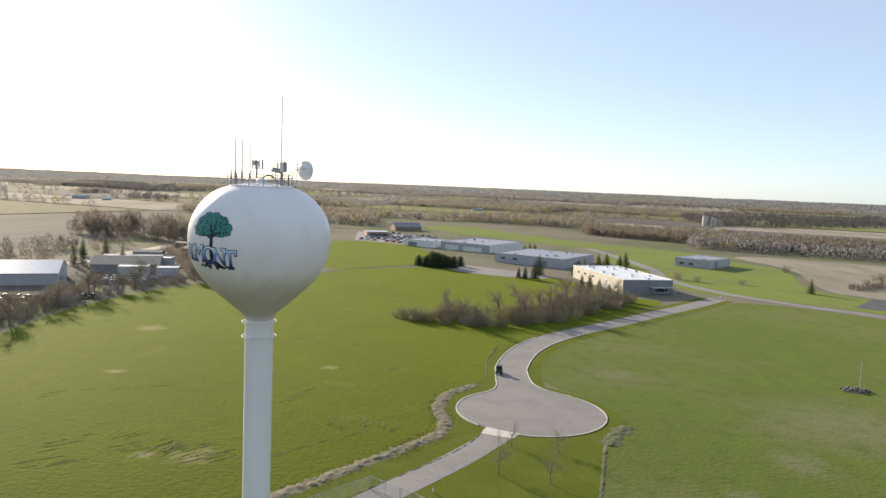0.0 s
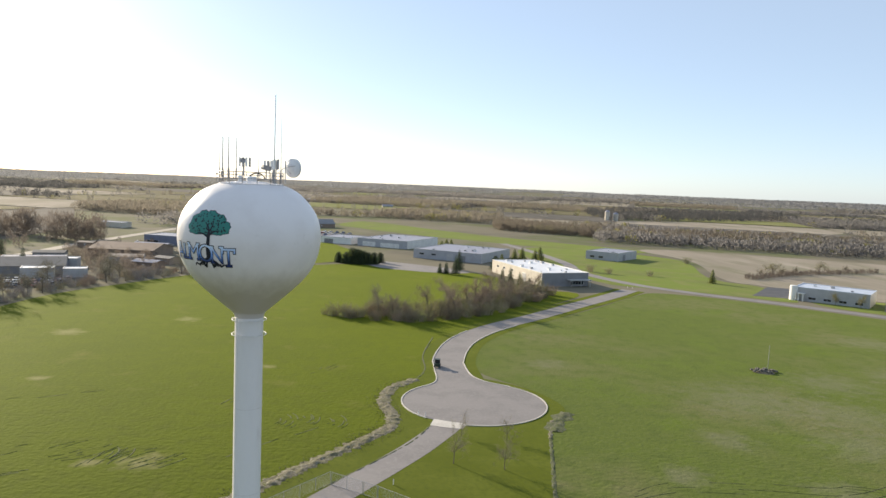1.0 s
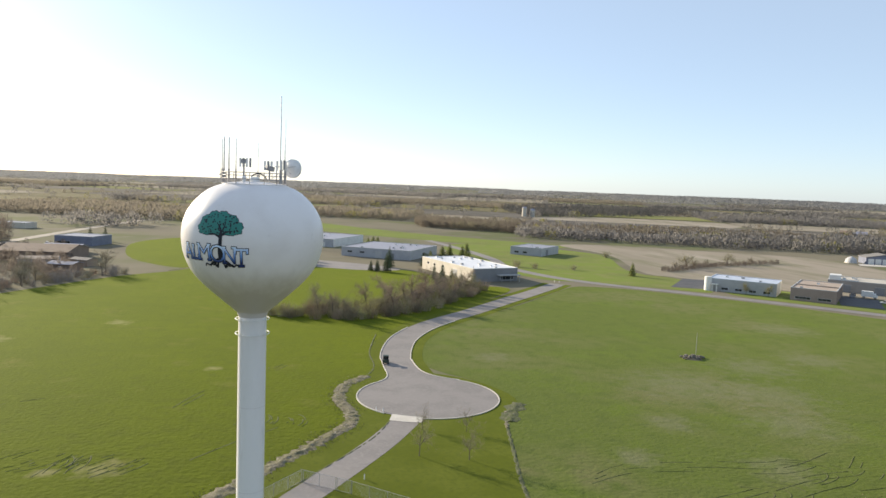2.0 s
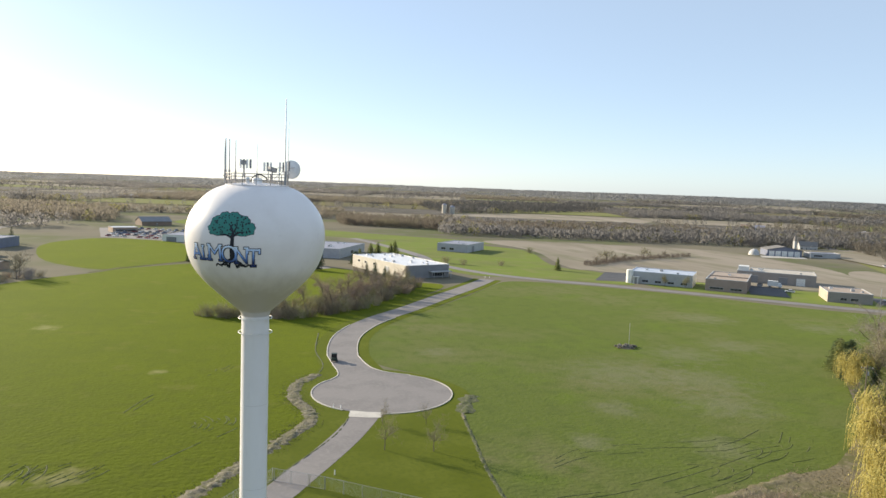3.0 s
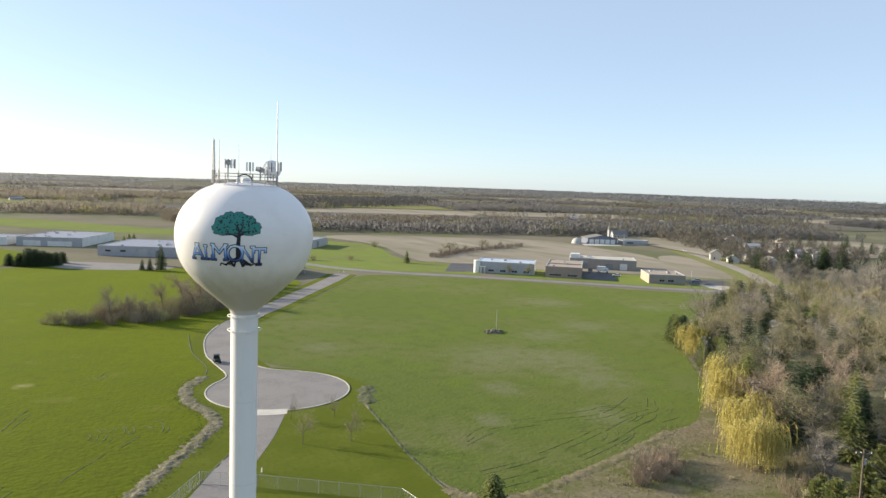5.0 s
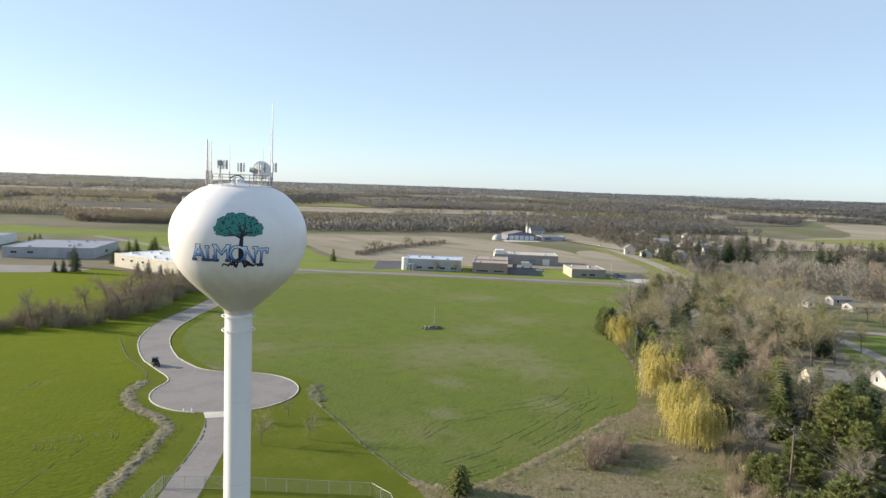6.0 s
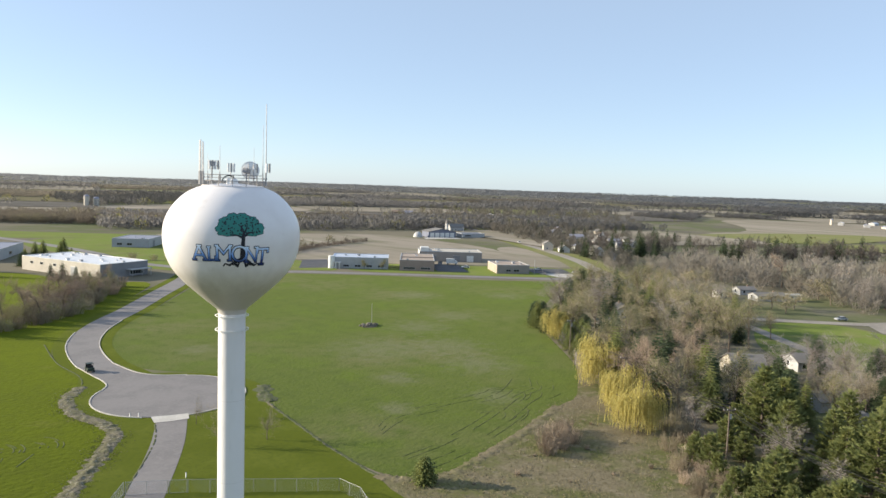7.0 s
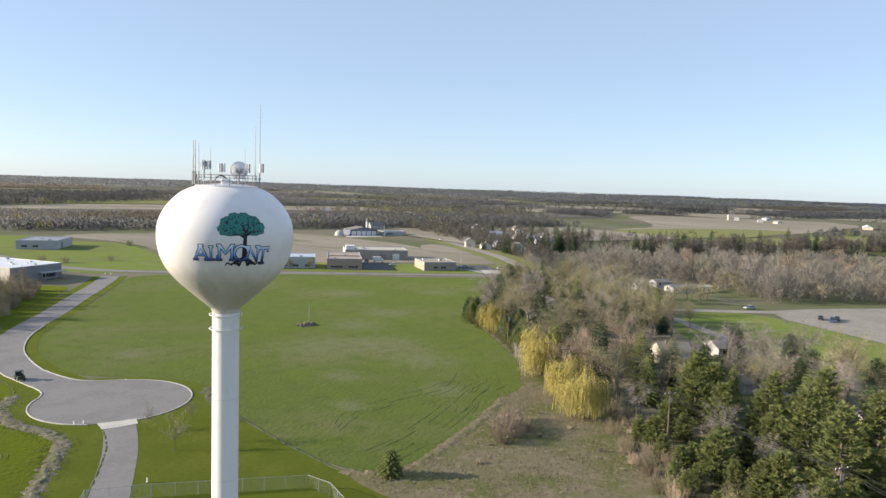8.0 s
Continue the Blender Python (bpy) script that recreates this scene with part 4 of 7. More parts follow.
block("grey workshop beyond the green", 154, 384, -43, 22, 31, 5.2, [M_BLUEGREY, M_LGREY, M_LGREY, M_BLUEGREY], M_ROOFGREY, vents=3, seed=4, windows=[(0, 3, 6, 1.4, 2.6), (0, 9, 12, 1.4, 2.6)], doors=[(1, 8, 12, 4, M_DGREY)], name="workshop")
block("low tan commercial building by the car park", -56, 512, 18, 18, 14, 3.6, M_BRICK, M_ROOFWHITE, windows=[(0, 2, 16, 0.9, 2.2)], name="office")
house("dark brown barn with a dark roof", -40, 588, 20, 25, 18, 3.6, M_BROWN, M_DGREY, 0.4, False, name="barn", plain=True)
# workshops along the cross road
# shade of the street fronts and sun on left walls put into the paints
oa = block("two-storey pale office building with a blue-white roof", 200, 229, -44.3, 29.4, 19, 5.8, [M_PALEGREY, M_CREAM, M_LGREY, M_WHITEWALL], M_ROOFBLUE, vents=4, seed=6, windows=[(0, 6, 9, 1.0, 2.0), (0, 12, 15, 1.0, 2.0), (0, 18, 21, 1.0, 2.0), (0, 24, 27, 1.0, 2.0)], name="office", trim=M_ROOFBLUE)
part("round_stair_tower", Build().lathe([(1.7, 0), (1.7, 6.3), (1.5, 6.5), (0.02, 6.6)], 20), M_WHITEWALL, oa, "white round corner tower")
for u in (2.4, 4.2):
    part("entry_column", Build().box(u - .25, -2.2, 0, u + .25, -1.7, 3.2), M_WHITEWALL, oa)
part("entry_roof", Build().box(1.9, -2.4, 3.2, 4.8, -0.05, 3.45), M_WHITEWALL, oa)
bb = block("brown brick workshop with a tan ridged roof", 223, 202, -46, 18, 36, 5.5, [M_PINKBRICK, M_BROWN, M_BROWN, M_WHITEWALL], M_ROOFTAN, vents=2, seed=7, windows=[(0, 2, 8, 1.0, 1.9), (0, 11, 16, 1.0, 1.9)], name="workshop")
part("roof_step", Build().box(0.3, 14, 5.48, 17.7, 14.6, 6.0), M_ROOFTAN, bb)
b2 = block("long tan workshop with a cream roof", 266, 229, -44, 37, 22, 5.6, [M_SHADEFRONT, M_LGREY, M_LGREY, M_WHITEWALL], M_ROOFCREAM, vents=5, seed=8, doors=[(0, 6, 10, 3.6, M_DGREY), (0, 20, 24, 3.6, M_DGREY), (0, 28, 32, 3.6, M_WHITEWALL)], name="workshop")
part("roof_house", Build().box(0.5, 0.5, 5.5, 5.5, 8, 8.0), M_WHITEWALL, b2, "white rooftop block")
block("low tan brick building with a flat roof", 257.5, 165, -38, 17.5, 20, 4.4, [M_SHADEFRONT, M_LGREY, M_BRICK, M_TANWALL], M_ROOFTAN, vents=4, seed=9, windows=[(0, 5, 7.5, 1.2, 2.2), (0, 9, 12, 1.2, 2.2)], name="workshop")
sheet("yard_blue", [(237, 188), (249, 177), (268, 200), (258, 214)], 0.09, M_NEWASPHALT, "dark asphalt yard between the workshops", "yard")
sheet("lot_east", [(276, 154), (292, 140), (306, 156), (290, 172)], 0.09, M_NEWASPHALT, "dark asphalt lot beside the brick building", "car park")
sheet("lot_apron", [(272, 136), (280, 130), (291, 140), (278, 152)], 0.1, M_CONCRETE, "pale concrete entrance of the lot", "apron")
sheet("fire_apron", [(392, 342), (423, 330), (430, 341), (402, 355)], 0.1, M_CONCRETE, "pale concrete apron of the fire hall", "apron")


def fire_hall():
    w, l, h, top = 25, 16, 4.8, 7.2
    t = thing("fire_hall", "blue gabled fire hall with five white doors", "fire station", (408, 354, 0), -26)
    for s in range(4):
        k = 0.0 if s % 2 == 0 else 0.3
        part("wall", panel(w, l, s, k, (w if s % 2 == 0 else l) - k, 0, h, 0.0, 0.3), M_NAVY, t)
    for gy in (0.0, l - 0.3):
        part("gable", Build().add([(0, gy, h), (w, gy, h), (w / 2, gy, top), (0, gy + 0.3, h), (w, gy + 0.3, h), (w / 2, gy + 0.3, top)], [(0, 1, 2), (5, 4, 3), (0, 2, 5, 3), (2, 1, 4, 5), (0, 3, 4, 1)]), M_NAVY, t)
    for x0 in (-0.6, w + 0.6):
        e = h - 0.1
        part("roof", Build().add([(x0, -0.8, e), (w / 2, -0.8, top + .05), (w / 2, l + .5, top + .05), (x0, l + .5, e), (x0, -0.8, e + .25), (w / 2, -0.8, top + .3), (w / 2, l + .5, top + .3), (x0, l + .5, e + .25)], [(0, 1, 2, 3), (7, 6, 5, 4), (4, 5, 1, 0), (5, 6, 2, 1), (6, 7, 3, 2), (7, 4, 0, 3)]), M_SHINGLE, t)
    for i in range(5):
        u = 1.3 + i * 4.6
        add_door(t, w, l, 0, u, u + 3.8, 3.9, M_WHITEWALL, M_NAVY)
    return t


fire_hall()
block("low grey-green annex beside the fire hall", 436, 341, -26, 22, 12, 3.4, M_LGREY, M_ROOFGREY, windows=[(0, 3, 9, 1, 2)], name="annex")
dome = thing("storage_dome", "pale rounded storage dome", "dome", (402, 361, 0))
part("shell", Build().lathe([(4, 0), (3.9, 1.2), (3.4, 2.6), (2.2, 3.9), (0.9, 4.5), (0.02, 4.7)], 24), M_LGREY, dome, smooth=True)
part("base_ring", Build().lathe([(4.2, 0), (4.2, 0.4), (3.9, 0.5)], 24), M_CONCRETE, dome)
# industrial lots in the west
house("pale warehouse with a broad blue-white roof", -178, 188, 22, 46, 26, 4.6, M_LGREY, M_ROOFBLUE, 0.28, False, name="warehouse", plain=True)
house("blue warehouse with a bright pitched roof", -186, 160, 22, 30, 16, 4.4, M_BLUEGREY, M_ROOFBLUE, 0.3, False, name="warehouse", plain=True)
house("dark grey works building with a pitched roof", -142, 242, 18, 28, 22, 3.6, M_DGREY, M_SHINGLE, 0.25, False, name="works", plain=True)
block("low shed with a bright white roof", -126, 234, 18, 12, 8, 4.2, M_LGREY, M_ROOFWHITE, name="shed")
block("small shed with a bright white roof", -112, 240, 18, 9, 7, 3.6, M_LGREY, M_ROOFWHITE, name="shed")
house("dark brown works hall with a broad roof", -131, 318, -8, 34, 26, 4.2, M_BROWN, M_BROWN, 0.2, False, name="works", plain=True)
block("long low shed with a bright white roof", -133, 271, 8, 14, 8, 4, M_LGREY, M_ROOFWHITE, name="shed")
block("blue-fronted shop building with a broad grey roof", -126, 396, -20, 24, 20, 5.5, M_NAVY, M_ROOFGREY, name="shop", windows=[(0, 2, 10, 1, 2.4)])
block("low pale building beside the west road", -200, 522, -22, 24, 12, 4, M_CREAM, M_ROOFGREY, name="shop", windows=[(0, 3, 9, 1, 2.4)], trim=M_LGREY)
for x, y, a, w, l, h, m, r in ((-112, 290, 6, 16, 9, 3.4, M_LGREY, M_ROOFTAN), (-96, 276, -20, 12, 8, 3.2, M_BROWN, M_ROOFGREY), (-120, 352, -14, 20, 10, 3.6, M_DGREY, M_ROOFGREY), (-150, 300, 10, 14, 8, 3.2, M_DGREY, M_SHINGLE), (-152, 360, -10, 9, 6, 3, M_BROWN, M_ROOFTAN), (-92, 296, -30, 10, 7, 3, M_BRICK, M_SHINGLE)):
    house("low storage shed among scrap and bare bushes", x, y, a, w, l, h, m, r, 0.2, False, name="shed", group="sheds of the west lots", plain=True)
block("white-fronted store shed with a flat white roof", -176, 150, 22, 16, 9, 4, M_WHITEWALL, M_ROOFWHITE, name="shed", doors=[(0, 3, 7, 3, M_NAVY)])
block("long grey machine shed beside the works", -150, 268, 16, 26, 10, 4.2, M_DGREY, M_ROOFGREY, name="shed", doors=[(0, 4, 8, 3.4, M_LGREY), (0, 14, 18, 3.4, M_LGREY)])
block("grey container office in the west lots", -146, 205, 22, 12, 3, 2.8, M_LGREY, M_ROOFWHITE, name="container", windows=[(0, 2, 4, 1, 2)])
# houses among the trees and along the main road
house("cream ranch house with grey shingles among trees", 152.2, 1.2, 128, 8, 13, 2.7, M_CREAM, M_SHINGLE)
house("grey garage with a grey shingle roof", 160, -8, -42, 7, 7, 2.6, M_LGREY, M_SHINGLE, chimney=False, name="garage")
house("small white house with grey shingles", 120, -35, 50, 8, 6, 2.5, M_WHITEWALL, M_SHINGLE)
house("pale house roofed with grey shingles", 137, -23, 140, 9, 6, 2.4, M_LGREY, M_SHINGLE)
house("tan garage with a flat shingled roof", 118, -55, 50, 8, 6, 2.5, M_CREAM, M_SHINGLE, chimney=False, name="garage")
house("grey-roofed long house behind the trees", 279, 41, -38, 14, 7, 2.2, M_LGREY, M_SHINGLE, 0.3)
house("low grey bungalow behind the trees", 292, 53, -38, 8, 6, 2.4, M_LGREY, M_SHINGLE, 0.35)
house("small white shed in a back yard", 274, 56, -30, 5, 4, 2.4, M_WHITEWALL, M_SHINGLE, chimney=False, name="shed")
house("white box shed beside the yard", 291, 32, -40, 6, 4, 2.6, M_WHITEWALL, M_LGREY, 0.2, False, name="shed")
house("dark-roofed white house in the east wood", 168, 46, 40, 10, 7, 2.8, M_WHITEWALL, M_SHINGLE)
house("white house behind bare trees", 196, 56, 40, 10, 7, 2.8, M_WHITEWALL, M_SHINGLE)
house("white gabled barn with a red roof", 462, 2, -30, 20, 11, 4.2, M_CREAM, M_REDROOF, 0.5, False, name="barn", plain=True)
house("tall cream house beside the main road", 404, 226, 40, 8, 7, 4.4, M_CREAM, M_SHINGLE, 0.7)
house("white cottage with a grey roof", 399, 209, 40, 10, 7, 3, M_WHITEWALL, M_SHINGLE, 0.6)
house("grey church house with a dark roof", 486, 398, -30, 14, 8, 4, M_LGREY, M_SHINGLE, 0.8)
spire = thing("steeple", "slim grey steeple beside a dark roof", "steeple", (478, 396, 0))
part("tower", Build().box(-1, -1, 0, 1, 1, 8), M_LGREY, spire)
part("spire", Build().add([(-1.1, -1.1, 8), (1.1, -1.1, 8), (1.1, 1.1, 8), (-1.1, 1.1, 8), (0, 0, 13.5)], [(0, 1, 4), (1, 2, 4), (2, 3, 4), (3, 0, 4), (3, 2, 1, 0)]), M_SHINGLE, spire)
VR = random.Random(5)
for i in range(34):
    f = i / 34
    s = VR.choice((-1, 1))
    x = 440 + 330 * f + s * VR.uniform(18, 70)
    y = 250 + 430 * f - s * VR.uniform(14, 55)
    if math.hypot(x - 420, y - 350) < 70:
        continue
    house("village house in pale siding under dark shingles", x, y, VR.choice((40, 50, -45, 130)), VR.uniform(9, 14), VR.uniform(7, 9), VR.uniform(2.8, 5), VR.choice((M_WHITEWALL, M_CREAM, M_LGREY, M_BRICK, M_BROWN)), VR.choice((M_SHINGLE, M_ROOFGREY, M_BROWN)), VR.uniform(0.4, 0.7), False, group="village houses")
for x, y in ((400, 182), (422, 210), (446, 226), (470, 250), (498, 270), (452, 200), (490, 228), (530, 300), (560, 270), (520, 222), (580, 330), (610, 300), (384, 164), (548, 352)):
    house("small village house with pale siding in a treed yard", x, y, VR.choice((40, 50, -45)), VR.uniform(8, 12), VR.uniform(6, 8), VR.uniform(2.6, 4.4), VR.choice((M_WHITEWALL, M_CREAM, M_LGREY, M_WHITEWALL)), VR.choice((M_SHINGLE, M_ROOFGREY, M_BROWN)), VR.uniform(0.4, 0.7), False, group="village houses")
for x, y, w, l, h, m in ((1290, 235, 14, 12, 9, M_WHITEWALL), (1370, 205, 24, 14, 7, M_ROOFGREY), (1235, 155, 26, 12, 6, M_WHITEWALL), (1260, 190, 22, 12, 8, M_WHITEWALL), (1180, 24, 90, 18, 6, M_WHITEWALL), (1012, 945, 60, 26, 8, M_ROOFGREY), (690, 424, 13, 9, 5, M_WHITEWALL), (730, 418, 12, 9, 6, M_WHITEWALL), (-549, 970, 30, 14, 7, M_WHITEWALL), (-500, 960, 18, 12, 6, M_WHITEWALL), (-117, 1300, 50, 16, 7, M_WHITEWALL), (-60, 1290, 24, 14, 7, M_WHITEWALL), (590, 1500, 30, 14, 8, M_WHITEWALL), (40, 1150, 26, 12, 6, M_WHITEWALL)):
    house("far white farm building with a pale roof", x, y, VR.uniform(-40, 40), w * .7, l * .7, h * .5, M_LGREY if h > 6.5 else M_CREAM, VR.choice((M_ROOFGREY, M_ROOFWHITE)), 0.4, False, name="farm_building", group="far farm buildings", plain=True)
for x, y, r, h in ((365, 952, 3.6, 13), (376, 948, 4, 10), (1286, 252, 2.6, 9)):
    silo = thing("silo", "white round farm silo with a domed cap", "silo", (x, y, 0))
    part("drum", Build().lathe([(r, 0), (r, h)], 20), M_CREAM, silo, smooth=True)
    part("cap", Build().lathe([(r + .1, h), (r * .7, h + r * .5), (0.02, h + r * .7)], 20), M_ROOFGREY, silo, smooth=True)


# ---- vehicles ----
def car(label, color, tall=1.0, name="car"):
    t = thing(name, label, name if name in ("car", "van") else "vehicle", (0, 0, -60))
    b = Build()
    prof = [(-2.2, .35), (-2.25, .7), (-1.9, .82), (-1.0, .88), (1.5, .95), (2.2, .85), (2.25, .4)]
    k = len(prof)
    b.add([(x, -.88, z) for x, z in prof] + [(x, .88, z) for x, z in prof], [tuple(range(k)), tuple(range(2 * k - 1, k - 1, -1))] + [(i, k + i, k + (i + 1) % k, (i + 1) % k) for i in range(k)])
    part("body", b, color, t)
    cab = [(-.95, .87), (-.35, 1.42 * tall), (1.1, 1.44 * tall), (1.75, .93)]
    part("glazing", Build().add([(x, -.76 + (z - .9) * .2, z) for x, z in cab] + [(x, .76 - (z - .9) * .2, z) for x, z in cab], [(0, 1, 2, 3), (7, 6, 5, 4)] + [(i, 4 + i, 4 + (i + 1) % 4, (i + 1) % 4) for i in range(4)]), M_GLASS, t)
    part("roof_panel", Build().box(-.38, -.66, 1.41 * tall, 1.12, .66, 1.47 * tall), color, t)
    for x in (-1.4, 1.4):
        for y in (-.8, .8):
            wheel = part("wheel", Build().tube((x, y - .1, .32), (x, y + .1, .32), .32, n=14), M_DARK, t)
            part("rim", Build().tube((x, y - .11, .32), (x, y + .11, .32), .18, n=10), M_STEEL, wheel)
    return t


CARS = [car("parked white car with dark windows", paint("white_car", (.7, .7, .7), .3, .5)), car("parked silver car with dark windows", paint("silver_car", (.4, .41, .42), .3, .5)), car("parked black car with dark windows", paint("black_car", (.03, .03, .035), .3, .5)), car("parked dark red car with dark windows", paint("red_car", (.25, .03, .03), .3, .5)), car("parked dark blue van with dark windows", paint("blue_car", (.06, .09, .2), .3, .5), 1.25, "van")]


def park(k, x, y, turn, z=0.1, group=""):
    ob = copy_thing(CARS[k], pose(x, y, z, 0, 0, turn))
    if group:
        ob["group"] = group
    return ob


VR = random.Random(8)
for row in range(6):
    for i in range(10):
        if VR.random() < 0.8:
            park(VR.randrange(5), -56 + i * 5.2 + row * 1.5, 478 + row * 15 - i * 3.2, 60, group="cars in the plant's car park")
for row in range(3):
    for i in range(9):
        if VR.random() < 0.8:
            park(VR.randrange(5), -130 + i * 2.9, 212 + row * 7 + i * 0.6, 100, group="cars in the west lots")
for i in range(14):
    park(VR.randrange(5), -150 + i * 3.1, 166 + i * 1.2 + VR.uniform(-1, 1), 95, group="cars in the west lots")
for i in range(7):
    park(VR.randrange(5), -130 + i * 4.5, 396 - i * 5.5, 95, group="cars before the blue shop")
for x, y, a, k in ((257, 4, -38, 1), (251.5, -22, 10, 2), (249, -26, 10, 4), (254.5, -27, 10, 2), (306, 133, 50, 2), (296, 141, 140, 0), (438, 281, 48, 0), (262, 190, -40, 0), (288, 160, -40, 1)):
    park(k, x, y, a)
def box_truck(x, y, turn):
    t = thing("box_truck", "white box truck parked between the workshops", "truck", (x, y, 0.1), turn)
    part("cargo_box", Build().box(-3.4, -1.15, .8, 1.2, 1.15, 3.3), M_WHITEWALL, t)
    part("cab", Build().box(1.3, -1.05, .5, 3.0, 1.05, 1.7).box(1.3, -1.0, 1.7, 2.5, 1.0, 2.4), M_WHITE, t)
    part("windscreen", Build().box(2.5, -.9, 1.72, 2.56, .9, 2.3), M_GLASS, t)
    for u in (-2.4, 2.1):
        for v in (-1.0, 1.0):
            w = part("wheel", Build().tube((u, v - .14, .45), (u, v + .14, .45), .45, n=14), M_DARK, t)
            part("rim", Build().tube((u, v - .15, .45), (u, v + .15, .45), .24, n=10), M_STEEL, w)
    return t


box_truck(268, 205, -50)
for x, y in ((262, 209), (265.5, 212)):
    t = thing("dumpster", "grey steel waste container with a dark lid", "dumpster", (x, y, 0.1), -44)
    part("bin", Build().box(-1.1, -.8, 0, 1.1, .8, 1.3), M_GREY, t)
    part("lid", Build().box(-1.15, -.85, 1.3, 1.15, .85, 1.38), M_DARK, t)
for k in CARS:
    for o in (*k.children_recursive, k):
        bpy.data.objects.remove(o)


def cart():
    t = thing("utility_cart", "dark green utility cart parked at the road's edge", "utility cart", (29.0, 105.6, 0.09), 82)
    dark = paint("dark_green_cart", (.03, .045, .035), .5)
    part("body", Build().box(-1.35, -.68, .4, 1.35, .68, .78).box(.55, -.66, .78, 1.3, .66, 1.05), dark, t)
    part("cargo_bed", Build().box(-1.4, -.7, .78, -.45, .7, 1.05), dark, t)
    part("seat", Build().box(-.4, -.6, .78, .1, .6, .98).box(-.45, -.6, .98, -.3, .6, 1.45), M_DARK, t)
    part("roof", Build().box(-.6, -.7, 1.86, .75, .7, 1.94), dark, t)
    for x in (-.5, .68):
        for y in (-.62, .62):
            part("roof_post", Build().tube((x, y, .78), (x, y, 1.86), .035), M_DARK, t)
    part("windscreen", Build().box(.66, -.6, 1.05, .7, .6, 1.84), M_GLASS, t)
    for x in (-.9, .9):
        for y in (-.66, .66):
            w = part("wheel", Build().tube((x, y - .13, .32), (x, y + .13, .32), .32, n=14), M_DARK, t)
            part("rim", Build().tube((x, y - .14, .32), (x, y + .14, .32), .16, n=10), M_STEEL, w)
    return t


cart()


# ---- fence, poles and small things ----
def fence(label, points, gate=False, name="chain_link_fence"):
    t = thing(name, label, "fence")
    for (x0, y0), (x1, y1) in zip(points, points[1:]):
        a, c = Vector((x0, y0, 0)), Vector((x1, y1, 0))
        d = c - a
        L = d.length
        d.normalize()
        n = max(1, round(L / 3.0))
        for i in range(n + 1):
            p = a + d * L * i / n
            part("fence_post", Build().tube(p, p + Vector((0, 0, 2.05)), 0.045), M_STEEL, t)
        part("top_rail", Build().tube(a + Vector((0, 0, 2.0)), c + Vector((0, 0, 2.0)), 0.032), M_STEEL, t)
        if gate:
            part("bottom_rail", Build().tube(a + Vector((0, 0, 0.15)), c + Vector((0, 0, 0.15)), 0.03), M_STEEL, t)
        b = Build()
        gap = 0.16
        for s in (1, -1):
            k = int((L + 1.9) / gap)
            for i in range(k):
                u0 = i * gap - (1.9 if s > 0 else 0)
                u1 = u0 + 1.9
                lo, hi = max(u0, 0), min(u1, L)
                if hi - lo < 0.05:
                    continue
                za, zb = (0.08 + lo - u0, 0.08 + hi - u0) if s > 0 else (1.98 - (lo - u0), 1.98 - (hi - u0))
                b.tube(a + d * lo + Vector((0, 0, za)), a + d * hi + Vector((0, 0, zb)), 0.0042, n=3, caps=False)
        tagged(part("wire_mesh", b, M_STEEL, t), kind="stuff")
    return t


fence("galvanised chain-link fence round the tower's lawn", [(13.2, 32.4), (29.0, 18.0), (29.1, 13.5), (14, -18), (-16, -20), (-22, 6), (6.3, 37.6)])
fence("closed chain-link gate across the driveway", [(6.5, 37.4), (11.0, 34.1)], True, "gate")
fence("narrow chain-link gate beside the driveway", [(11.2, 33.95), (13.1, 32.5)], True, "gate")


def pole(x, y, h, arm=True, turn=0.0, name="utility_pole", label="weathered wooden power pole with a crossarm", r=0.16):
    t = thing(name, label, "pole", (x, y, 0), turn)
    part("shaft", Build().tube((0, 0, -.1), (0, 0, h), r, r * .7, 8), M_BARK if arm else M_STEEL, t)
    if arm:
        part("crossarm", Build().box(-1.2, -.07, h - .75, 1.2, .07, h - .58), M_BARK, t)
        for u in (-1.1, -.4, 1.1):
            part("insulator", Build().tube((u, 0, h - .58), (u, 0, h - .38), .06, .04, 6), M_WHITE, t)
        part("transformer", Build().tube((.28, 0, h - 2.2), (.28, 0, h - 1.4), .2, n=10), M_LGREY, t)
    return t


LINE = [(132.0, 43.0), (104.0, 12.0), (83.6, -17.9), (63.5, -47.1), (43.0, -77.0)]
for x, y in LINE:
    pole(x, y, 9.6, True, -34)
for k, u in enumerate((-1.1, -.4, 1.1)):
    for (x0, y0), (x1, y1) in zip(LINE, LINE[1:]):
        side = Vector((math.cos(radians(-34)), math.sin(radians(-34)), 0)) * u
        b = Build().pipe([Vector((x0 + (x1 - x0) * f, y0 + (y1 - y0) * f, 9.2 - 4.4 * f * (1 - f))) + side for f in [i / 12 for i in range(13)]], 0.04, 4)
        tagged(part("power_wire", b, M_DARK, None), "dark power wire sagging between wooden poles", "wire", "power wires")
pole(180, 76.7, 7.6, True, -34)
pole(273.5, 152.5, 7.5, False, name="lamp_post", label="tall pale steel post beside the workshop")
pole(428, 333, 10, False, name="flag_pole", label="tall pale pole before the fire hall")
pole(114.4, 104.5, 7.2, False, name="marker_pole", label="slim pole standing in the stone pile", r=0.08)
pole(183.5, 62.8, 6, False, name="marker_pole", label="slim pale pole at the field's corner", r=0.08)


